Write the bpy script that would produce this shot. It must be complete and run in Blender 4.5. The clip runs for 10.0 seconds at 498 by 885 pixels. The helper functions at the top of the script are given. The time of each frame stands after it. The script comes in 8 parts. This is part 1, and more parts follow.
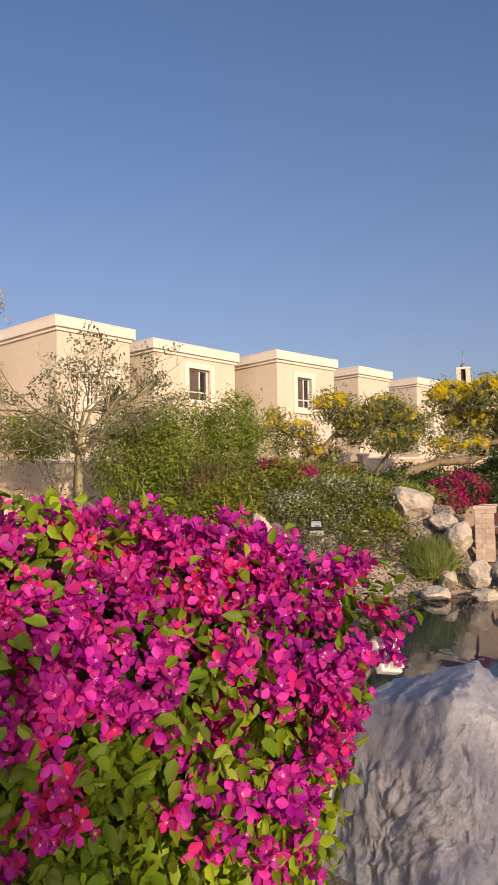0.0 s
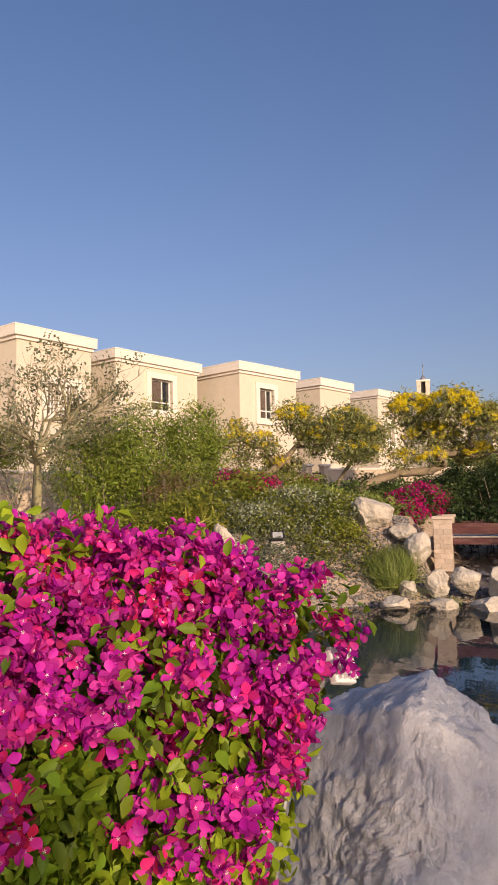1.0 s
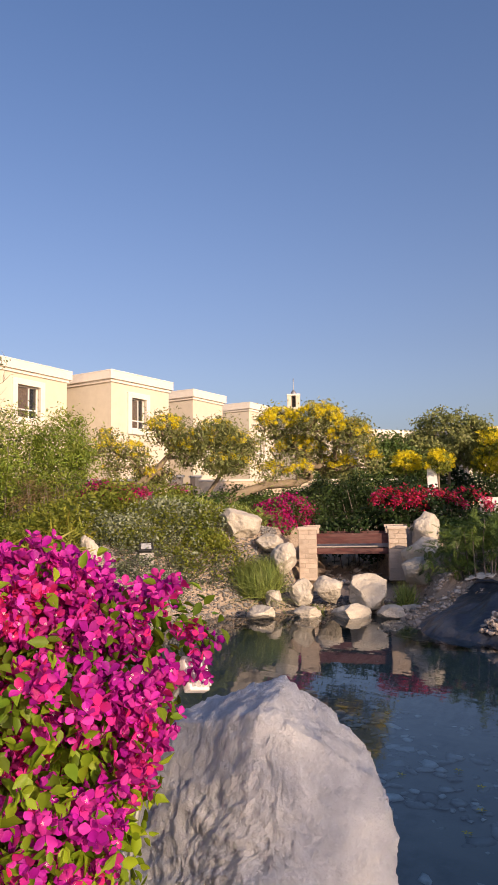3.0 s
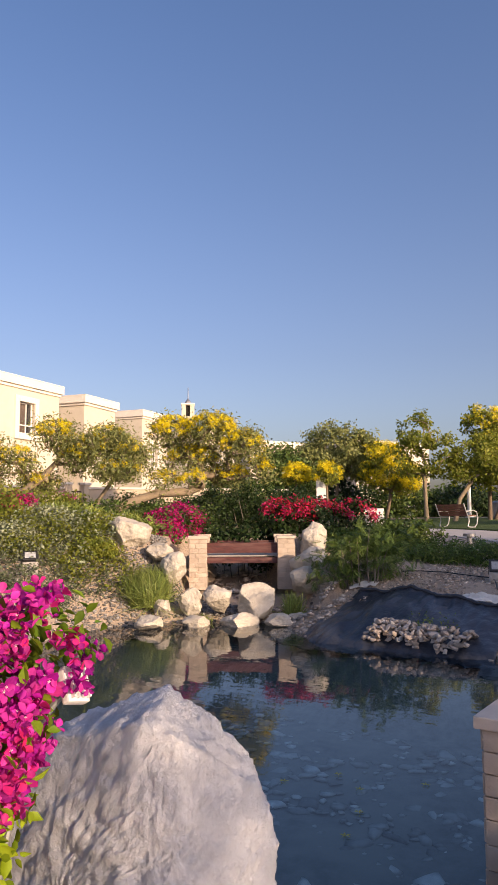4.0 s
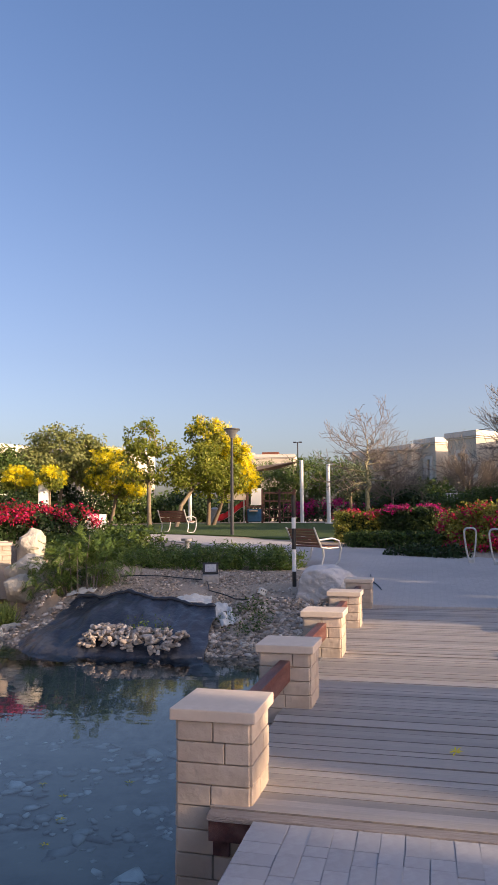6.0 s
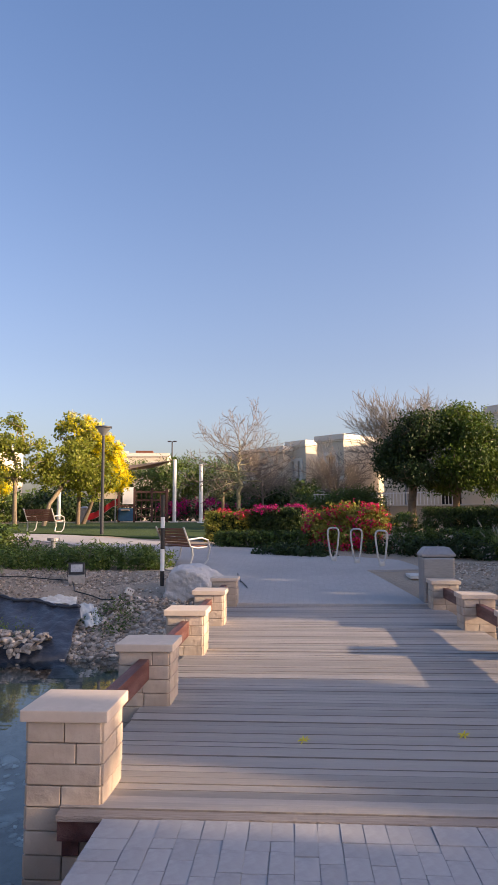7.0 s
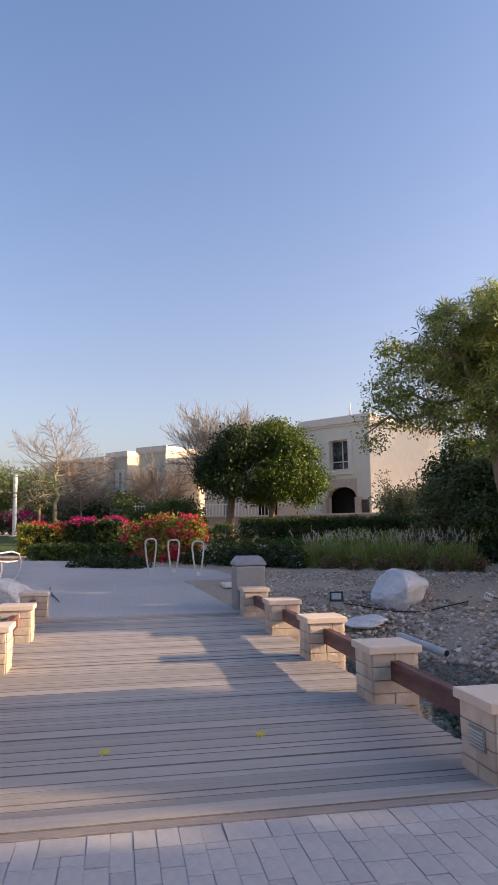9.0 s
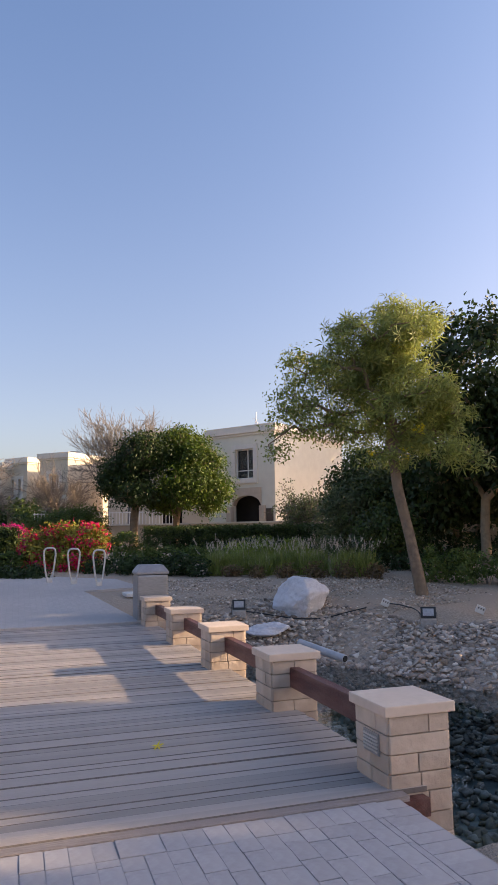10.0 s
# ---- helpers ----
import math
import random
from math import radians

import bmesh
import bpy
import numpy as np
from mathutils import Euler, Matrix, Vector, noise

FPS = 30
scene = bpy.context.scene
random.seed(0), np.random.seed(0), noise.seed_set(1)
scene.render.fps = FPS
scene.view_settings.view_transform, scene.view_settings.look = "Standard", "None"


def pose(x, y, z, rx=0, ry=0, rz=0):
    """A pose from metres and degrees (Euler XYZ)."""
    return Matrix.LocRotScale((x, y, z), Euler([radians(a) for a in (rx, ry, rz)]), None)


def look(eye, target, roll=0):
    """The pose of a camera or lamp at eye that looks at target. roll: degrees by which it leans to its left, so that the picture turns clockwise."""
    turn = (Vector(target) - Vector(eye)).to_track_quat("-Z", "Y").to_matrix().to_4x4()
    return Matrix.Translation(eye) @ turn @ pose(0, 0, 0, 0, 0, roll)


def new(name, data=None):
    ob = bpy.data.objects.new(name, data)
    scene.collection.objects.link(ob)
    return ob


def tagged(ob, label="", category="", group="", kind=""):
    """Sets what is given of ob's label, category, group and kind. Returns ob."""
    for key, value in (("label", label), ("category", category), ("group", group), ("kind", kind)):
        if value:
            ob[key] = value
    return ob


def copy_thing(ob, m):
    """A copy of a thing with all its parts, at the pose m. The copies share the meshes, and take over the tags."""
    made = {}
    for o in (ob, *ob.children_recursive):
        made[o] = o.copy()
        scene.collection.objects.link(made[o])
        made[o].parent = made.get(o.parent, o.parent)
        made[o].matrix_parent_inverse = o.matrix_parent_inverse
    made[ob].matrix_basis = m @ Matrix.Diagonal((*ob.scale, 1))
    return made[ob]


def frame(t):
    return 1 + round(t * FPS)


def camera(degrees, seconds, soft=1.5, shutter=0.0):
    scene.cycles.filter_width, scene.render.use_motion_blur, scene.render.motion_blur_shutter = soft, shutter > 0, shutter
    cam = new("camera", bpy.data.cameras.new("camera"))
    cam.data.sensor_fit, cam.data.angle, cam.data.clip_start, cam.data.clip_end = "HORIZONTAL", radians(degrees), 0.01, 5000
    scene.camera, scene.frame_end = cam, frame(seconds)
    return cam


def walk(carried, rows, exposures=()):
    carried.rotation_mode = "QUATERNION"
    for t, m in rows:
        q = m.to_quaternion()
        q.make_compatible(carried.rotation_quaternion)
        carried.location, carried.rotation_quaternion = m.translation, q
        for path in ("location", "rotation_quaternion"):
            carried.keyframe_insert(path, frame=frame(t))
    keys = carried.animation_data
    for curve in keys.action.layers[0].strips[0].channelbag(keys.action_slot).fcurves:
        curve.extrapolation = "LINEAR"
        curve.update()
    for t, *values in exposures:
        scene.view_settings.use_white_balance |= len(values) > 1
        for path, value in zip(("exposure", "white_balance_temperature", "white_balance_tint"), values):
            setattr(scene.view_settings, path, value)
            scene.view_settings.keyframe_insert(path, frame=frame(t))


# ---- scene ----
cam = camera(39.0, 10.0, 1.0)
PATH = [
    (0, (0.738, 0.221, 1.502), (1.793, 1.915, 1.631), -1.0),
    (0.5, (0.748, 0.208, 1.504), (1.841, 1.876, 1.647), -1.0),
    (1, (0.751, 0.199, 1.506), (1.894, 1.834, 1.663), -1.0),
    (1.5, (0.751, 0.182, 1.509), (1.949, 1.775, 1.674), -1.0),
    (2, (0.766, 0.182, 1.502), (2.027, 1.724, 1.673), -1.1),
    (3.5, (0.741, 0.096, 1.514), (2.251, 1.394, 1.705), -0.6),
    (4, (0.767, 0.118, 1.499), (2.377, 1.286, 1.704), -0.3),
    (4.5, (0.757, 0.101, 1.496), (2.466, 1.117, 1.713), -0.3),
    (5, (0.744, 0.077, 1.491), (2.543, 0.922, 1.714), -0.5),
    (5.5, (0.742, 0.043, 1.482), (2.615, 0.708, 1.706), -0.6),
    (6, (0.714, -0.001, 1.486), (2.643, 0.479, 1.704), -0.4),
    (7.5, (0.59, -0.136, 1.495), (2.578, -0.155, 1.712), -0.2),
    (8, (0.558, -0.15, 1.501), (2.54, -0.297, 1.723), -0.3),
    (8.5, (0.563, -0.178, 1.481), (2.533, -0.436, 1.714), -0.5),
    (9, (0.569, -0.214, 1.47), (2.521, -0.579, 1.714), -0.8),
    (9.5, (0.59, -0.229, 1.462), (2.517, -0.701, 1.716), -1.0),
    (10, (0.603, -0.25, 1.461), (2.486, -0.872, 1.725), -0.9),
]
EXPOSURES = [(0, -0.30, 7400, 19), (2, -0.16, 7400, 19), (3.5, 0.05, 7450, 19), (5.5, 0.45, 7700, 17.5), (7.5, 0.70, 8020, 17), (10, 0.83, 8450, 17.5)]
walk(cam, [(t, look(eye, target, roll)) for t, eye, target, roll in PATH], EXPOSURES)

# ---- world, sun, exposure ----
SUN_FROM = Vector((-0.19, -0.98, 0.0)).normalized()
SUN_UP = radians(15.8)
sun_way = Vector((SUN_FROM.x * math.cos(SUN_UP), SUN_FROM.y * math.cos(SUN_UP), math.sin(SUN_UP)))
world = bpy.data.worlds.new("world")
scene.world = world
world.use_nodes = True
wn = world.node_tree.nodes
sky = wn.new("ShaderNodeTexSky")
sky.sky_type, sky.sun_disc = "NISHITA", False
sky.sun_elevation, sky.sun_rotation = SUN_UP, math.atan2(SUN_FROM.x, SUN_FROM.y)
sky.altitude, sky.air_density, sky.dust_density, sky.ozone_density = 0, 1.0, 3.6, 4.0
wn["Background"].inputs[1].default_value = 0.258
# haze: the low sky a little rosier, the high sky a little bluer
wc, ws, wr, wm = wn.new("ShaderNodeTexCoord"), wn.new("ShaderNodeSeparateXYZ"), wn.new("ShaderNodeValToRGB"), wn.new("ShaderNodeMixRGB")
wr.color_ramp.elements[0].position, wr.color_ramp.elements[0].color = 0.0, (1.0, 0.865, 0.88, 1)
wr.color_ramp.elements[1].position, wr.color_ramp.elements[1].color = 0.62, (0.655, 0.72, 0.83, 1)
wk = wr.color_ramp.elements.new(0.22)
wk.color = (0.82, 0.735, 0.775, 1)
wm.blend_type = "MULTIPLY"
wm.inputs[0].default_value = 1.0
for a, b in ((wc.outputs["Generated"], ws.inputs[0]), (ws.outputs[2], wr.inputs[0]), (sky.outputs[0], wm.inputs[1]), (wr.outputs[0], wm.inputs[2]), (wm.outputs[0], wn["Background"].inputs[0])):
    world.node_tree.links.new(a, b)
sun = new("sun", bpy.data.lights.new("sun", "SUN"))
sun.data.energy, sun.data.angle, sun.data.color = 5.1, radians(0.6), (1.0, 0.82, 0.60)
sun.matrix_world = look(sun_way * 50, (0, 0, 0))

# ---- mesh helpers ----


def mat(name, c1, c2=None, scale=6.0, rough=0.8, bump=0.15, bscale=None, metal=0.0, c3=None, big=0.6,
        rand=0.0, island=0.0, trans=0.0, spec=0.4, contrast=0.5, hue=0.0, stretch=None):
    """Two colours by a fine noise, a third by a broad one, random value by piece or island, fine relief."""
    m = bpy.data.materials.new(name)
    m.use_nodes = True
    nt = m.node_tree
    N, L = nt.nodes, nt.links
    bsdf = N["Principled BSDF"]
    c2 = c2 or tuple(v * 0.75 for v in c1)
    tc = N.new("ShaderNodeTexCoord")
    vec = tc.outputs["Object"]
    if stretch:
        mp = N.new("ShaderNodeMapping")
        mp.inputs["Scale"].default_value = stretch
        L.new(vec, mp.inputs[0])
        vec = mp.outputs[0]
    n1 = N.new("ShaderNodeTexNoise")
    n1.inputs["Scale"].default_value, n1.inputs["Detail"].default_value = scale, 5
    n1.inputs["Roughness"].default_value = 0.62
    L.new(vec, n1.inputs["Vector"])
    ramp = N.new("ShaderNodeValToRGB")
    ramp.color_ramp.elements[0].position, ramp.color_ramp.elements[1].position = 0.5 - contrast / 2 * 0.6, 0.5 + contrast / 2 * 0.6
    ramp.color_ramp.elements[0].color, ramp.color_ramp.elements[1].color = (*c1, 1), (*c2, 1)
    L.new(n1.outputs["Fac"], ramp.inputs[0])
    col = ramp.outputs[0]
    if c3:
        n2 = N.new("ShaderNodeTexNoise")
        n2.inputs["Scale"].default_value, n2.inputs["Detail"].default_value = big, 3
        L.new(vec, n2.inputs["Vector"])
        r2 = N.new("ShaderNodeValToRGB")
        r2.color_ramp.elements[0].position, r2.color_ramp.elements[1].position = 0.42, 0.66
        L.new(n2.outputs["Fac"], r2.inputs[0])
        mx = N.new("ShaderNodeMixRGB")
        mx.inputs[2].default_value = (*c3, 1)
        L.new(r2.outputs[0], mx.inputs[0])
        L.new(col, mx.inputs[1])
        col = mx.outputs[0]
    if rand or island:
        src = N.new("ShaderNodeObjectInfo").outputs["Random"] if rand else N.new("ShaderNodeNewGeometry").outputs["Random Per Island"]
        amt = rand or island
        hs = N.new("ShaderNodeHueSaturation")
        mr = N.new("ShaderNodeMapRange")
        mr.inputs["To Min"].default_value, mr.inputs["To Max"].default_value = 1 - amt, 1 + amt
        L.new(src, mr.inputs["Value"])
        L.new(mr.outputs[0], hs.inputs["Value"])
        if hue:
            mh = N.new("ShaderNodeMath")
            mh.operation = "MULTIPLY"
            mh.inputs[1].default_value = 7.31
            fr = N.new("ShaderNodeMath")
            fr.operation = "FRACT"
            m2 = N.new("ShaderNodeMapRange")
            m2.inputs["To Min"].default_value, m2.inputs["To Max"].default_value = 0.5 - hue, 0.5 + hue
            L.new(src, mh.inputs[0])
            L.new(mh.outputs[0], fr.inputs[0])
            L.new(fr.outputs[0], m2.inputs["Value"])
            L.new(m2.outputs[0], hs.inputs["Hue"])
        L.new(col, hs.inputs["Color"])
        col = hs.outputs[0]
    L.new(col, bsdf.inputs["Base Color"])
    bsdf.inputs["Roughness"].default_value, bsdf.inputs["Metallic"].default_value = rough, metal
    bsdf.inputs["Specular IOR Level"].default_value = spec
    if bump:
        n3 = N.new("ShaderNodeTexNoise")
        n3.inputs["Scale"].default_value, n3.inputs["Detail"].default_value = bscale or scale * 3, 6
        L.new(vec, n3.inputs["Vector"])
        bp = N.new("ShaderNodeBump")
        bp.inputs["Strength"].default_value, bp.inputs["Distance"].default_value = bump, 0.03
        L.new(n3.outputs["Fac"], bp.inputs["Height"])
        L.new(bp.outputs[0], bsdf.inputs["Normal"])
    if trans:
        tr = N.new("ShaderNodeBsdfTranslucent")
        L.new(col, tr.inputs["Color"])
        ms = N.new("ShaderNodeMixShader")
        ms.inputs[0].default_value = trans
        L.new(bsdf.outputs[0], ms.inputs[1])
        L.new(tr.outputs[0], ms.inputs[2])
        L.new(ms.outputs[0], N["Material Output"].inputs[0])
    return m


def leafmat(name, c1, c2, island=0.35, trans=0.3, hue=0.02, rough=0.5, spec=0.35):
    return mat(name, c1, c2, scale=1.3, rough=rough, bump=0.0, island=island, trans=trans, hue=hue, spec=spec, contrast=0.8)


def part(name, bm, material, parent=None, label="", smooth=False, share=None, sub=1):
    me = bpy.data.meshes.new(name)
    bm.to_mesh(me)
    bm.free()
    me.materials.append(material)
    if smooth:
        me.polygons.foreach_set("use_smooth", [True] * len(me.polygons))
    ob = new(name, me)
    ob.parent = parent
    return tagged(ob, label)


def thing(name, label, category, m=None, group="", kind=""):
    ob = new(name)
    ob.empty_display_size = 0.1
    ob.matrix_world = m or Matrix()
    return tagged(ob, label, category, group, kind)


def box(bm, c, s, bevel=0.0, m=None, rounds=2):
    """A box by its centre and full sizes, with bevelled edges."""
    r = bmesh.ops.create_cube(bm, size=1.0)
    vs = r["verts"]
    for v in vs:
        v.co = Vector((v.co.x * s[0] + c[0], v.co.y * s[1] + c[1], v.co.z * s[2] + c[2]))
    if bevel:
        es = list({e for v in vs for e in v.link_edges})
        b = bmesh.ops.bevel(bm, geom=es, offset=bevel, segments=rounds, affect="EDGES", profile=0.6)
        vs = list({v for f in b["faces"] for v in f.verts} | {v for v in vs if v.is_valid})
    if m is not None:
        bmesh.ops.transform(bm, matrix=m, verts=vs)
    return bm


def newbox(c, s, bevel=0.0, m=None):
    return box(bmesh.new(), c, s, bevel, m)


def tube(bm, pts, radii, seg=8, cap=True):
    """A round bar along points, with a radius at each."""
    pts = [Vector(p) for p in pts]
    if isinstance(radii, (int, float)):
        radii = [radii] * len(pts)
    rings = []
    side = None
    for i, p in enumerate(pts):
        d = (pts[min(i + 1, len(pts) - 1)] - pts[max(i - 1, 0)]).normalized()
        if side is None:
            side = d.orthogonal().normalized()
        side = (side - d * side.dot(d)).normalized()
        up = d.cross(side)
        rings.append([bm.verts.new(p + (side * math.cos(a) + up * math.sin(a)) * radii[i]) for a in (2 * math.pi * k / seg for k in range(seg))])
    for a, b in zip(rings, rings[1:]):
        for k in range(seg):
            bm.faces.new((a[k], a[(k + 1) % seg], b[(k + 1) % seg], b[k]))
    if cap:
        bm.faces.new(rings[0][::-1])
        bm.faces.new(rings[-1])
    return bm


def prism(bm, outline, z0, z1, bevel=0.0):
    """A plate with the given plan between two heights."""
    lo = [bm.verts.new((x, y, z0)) for x, y in outline]
    hi = [bm.verts.new((x, y, z1)) for x, y in outline]
    n = len(outline)
    top = bm.faces.new(hi)
    bm.faces.new(lo[::-1])
    for i in range(n):
        bm.faces.new((lo[i], lo[(i + 1) % n], hi[(i + 1) % n], hi[i]))
    if bevel:
        bmesh.ops.bevel(bm, geom=list(top.edges), offset=bevel, segments=2, affect="EDGES")
    return bm


def quads(name, V, F, mats, idx=None, smooth=False):
    """A mesh object from arrays of corners and of faces of one size."""
    me = bpy.data.meshes.new(name)
    n, k = F.shape
    me.vertices.add(len(V))
    me.vertices.foreach_set("co", np.ascontiguousarray(V, dtype=np.float32).ravel())
    me.loops.add(n * k)
    me.loops.foreach_set("vertex_index", np.ascontiguousarray(F, dtype=np.int32).ravel())
    me.polygons.add(n)
    me.polygons.foreach_set("loop_start", np.arange(0, n * k, k, dtype=np.int32))
    for m in mats:
        me.materials.append(m)
    if idx is not None:
        me.polygons.foreach_set("material_index", np.ascontiguousarray(idx, dtype=np.int32))
    if smooth:
        me.polygons.foreach_set("use_smooth", np.ones(n, dtype=bool))
    me.update(calc_edges=True)
    me.validate()
    return new(name, me)


LEAF7 = (np.array([(0, 0, 0), (0.24, 0.22, 0.07), (0.27, 0.55, 0.07), (0.0, 1.0, -0.16), (-0.27, 0.55, 0.07), (-0.24, 0.22, 0.07)]), np.array([(0, 1, 2, 3), (0, 3, 4, 5)]))
LEAF = (np.array([(0, 0, 0), (0.30, 0.42, 0.08), (0, 1, -0.10), (-0.30, 0.42, 0.08)]), np.array([(0, 1, 2, 3)]))
SPRIG = (np.array([(0, 0, 0), (0.3, 0.5, 0.07), (0, 1, -0.05), (-0.3, 0.5, 0.07)]), np.array([(0, 1, 2, 3)]))
BLADE = (np.array([(-0.5, 0, 0), (0.5, 0, 0), (0.36, 0.4, 0.10), (-0.36, 0.4, 0.10), (0.2, 0.75, 0.06), (-0.2, 0.75, 0.06), (0.03, 1, -0.12), (-0.03, 1, -0.12)]),
         np.array([(0, 1, 2, 3), (3, 2, 4, 5), (5, 4, 6, 7)]))


def bract_template():
    V, F = [], []
    for k in range(3):
        a = k * 2.094
        one = np.array([(0, 0.02, 0), (0, 0.42, 0.30), (0, 1.04, 0.66), (0.27, 0.18, 0.26), (0.47, 0.50, 0.60), (0.27, 0.84, 0.72), (-0.27, 0.18, 0.26), (-0.46, 0.52, 0.56), (-0.28, 0.82, 0.76)])
        c, s = math.cos(a), math.sin(a)
        V.append(one @ np.array([(c, s, 0), (-s, c, 0), (0, 0, 1)]))
        F.append(np.array([(0, 3, 4, 1), (1, 4, 5, 2), (0, 1, 7, 6), (1, 2, 8, 7)]) + 9 * k)
    return np.concatenate(V), np.concatenate(F)


BRACT = bract_template()


def unit(a):
    return a / np.maximum(np.linalg.norm(a, axis=1, keepdims=True), 1e-9)


def place_all(P, N, S, template, rng, lengthwise=None, width=1.0):
    """Copies of a template at points P, its flat side along N, its length along a random or given way, size S."""
    V0, F0 = template
    N = unit(N)
    Y = rng.normal(size=P.shape) if lengthwise is None else lengthwise
    Y = unit(Y - N * np.sum(Y * N, axis=1, keepdims=True))
    X = np.cross(Y, N)
    R = np.stack([X * width, Y, N], axis=1) * np.asarray(S).reshape(-1, 1, 1)
    V = np.einsum("kj,njc->nkc", V0, R) + P[:, None, :]
    k = len(V0)
    F = F0[None] + (np.arange(len(P)) * k)[:, None, None]
    return V.reshape(-1, 3), F.reshape(-1, F0.shape[1])


def clusters(rng, blobs, k, shell=0.5):
    """k centres spread over ellipsoids (x, y, z, rx, ry, rz), towards their skins; with the ways outwards."""
    B = np.array(blobs, dtype=float)
    w = (B[:, 3] * B[:, 4] * B[:, 5]) ** 0.75
    pick = rng.choice(len(B), size=k, p=w / w.sum())
    d = unit(rng.normal(size=(k, 3)))
    r = shell + (1 - shell) * rng.random(k) ** 0.6
    return B[pick, :3] + d * B[pick, 3:] * r[:, None], d


def leaves(name, material, blobs, k, per, spread, size, parent=None, template=SPRIG, seed=1, up=0.5, shell=0.5, floor=None, label="", droop=0.0, width=1.0, centres=None):
    """A crown of many small leaves, in clumps with gaps."""
    rng = np.random.default_rng(seed)
    C, D = centres if centres is not None else clusters(rng, blobs, k, shell)
    k = len(C)
    if per > 40:
        per, size = int(per * 0.5), size * 1.3
    sp = spread * (0.6 + 0.8 * rng.random((k, 1, 1)))
    P = (C[:, None, :] + np.clip(rng.normal(size=(k, per, 3)), -1.5, 1.5) * sp * np.array([1, 1, 0.75])).reshape(-1, 3)
    out = np.repeat(D, per, axis=0)
    N = out * 0.7 + rng.normal(size=P.shape) * 0.65 + np.array([0, 0, up * 0.6])
    S = size * (0.65 + 0.7 * rng.random(len(P)))
    lw = None
    if droop:
        lw = rng.normal(size=P.shape) * 0.6 + out * 0.4 + np.array([0, 0, -droop])
    if floor is not None:
        keep = P[:, 2] > floor
        P, N, S = P[keep], N[keep], S[keep]
        lw = lw[keep] if lw is not None else None
    V, F = place_all(P, N, S, template, rng, lw, width)
    ob = quads(name, V, F, [material])
    ob.parent = parent
    return tagged(ob, label)


def limbs(name, material, trunk, targets, r0, parent=None, seed=1, tip=0.012, power=0.45, wobble=0.12, label="", seg=6):
    """Trunk and branches as tapered bars: the trunk's points first, then a branch grown to each target from the nearest wood."""
    rng = np.random.default_rng(seed)
    nodes = [np.array(p, dtype=float) for p in trunk]
    par = [-1] + list(range(len(trunk) - 1))
    first = max(1, len(trunk) // 2)
    top = nodes[-1]
    for c in sorted((np.array(t, dtype=float) for t in targets), key=lambda t: np.linalg.norm(t - top)):
        A = np.array(nodes[first:])
        d = np.linalg.norm(A - c, axis=1) + 0.8 * np.maximum(0, A[:, 2] - c[2] + 0.05)
        j = first + int(np.argmin(d))
        a, gap = nodes[j], np.linalg.norm(c - nodes[j])
        n = max(1, min(4, int(gap / 0.3)))
        for i in range(1, n + 1):
            f = i / n
            p = a + (c - a) * f + rng.normal(size=3) * wobble * gap * (1 - f) * 0.5 + np.array([0, 0, 0.12 * gap * math.sin(f * math.pi)])
            nodes.append(p)
            par.append(j)
            j = len(nodes) - 1
    count = np.ones(len(nodes))
    for i in range(len(nodes) - 1, 0, -1):
        count[par[i]] += count[i]
    rad = np.maximum(tip, r0 * (count / count[0]) ** power)
    for i in range(len(trunk)):
        rad[i] = max(min(rad[i], r0), r0 * (1 - 0.45 * i / len(trunk)))
    rad[0] *= 1.25
    V, F = [], []
    ang = np.arange(seg) * 2 * np.pi / seg
    for i in range(1, len(nodes)):
        a, b = nodes[par[i]], nodes[i]
        d = b - a
        ln = np.linalg.norm(d)
        if ln < 1e-5:
            continue
        d /= ln
        s = np.cross(d, (0.31, 0.93, 0.2))
        s /= np.linalg.norm(s)
        u = np.cross(d, s)
        ring = np.cos(ang)[:, None] * s + np.sin(ang)[:, None] * u
        r1 = min(rad[par[i]], rad[i] * 1.35) if par[i] >= len(trunk) - 1 or i >= len(trunk) else rad[par[i]]
        o = len(V) * seg
        V.append(a - d * r1 * (0.55 if i < len(trunk) else 0.2) + ring * r1)
        V.append(b + ring * rad[i])
        for q in range(seg):
            F.append((o + q, o + (q + 1) % seg, o + seg + (q + 1) % seg, o + seg + q))
    ob = quads(name, np.concatenate(V), np.array(F), [material], smooth=True)
    ob.parent = parent
    return tagged(ob, label)


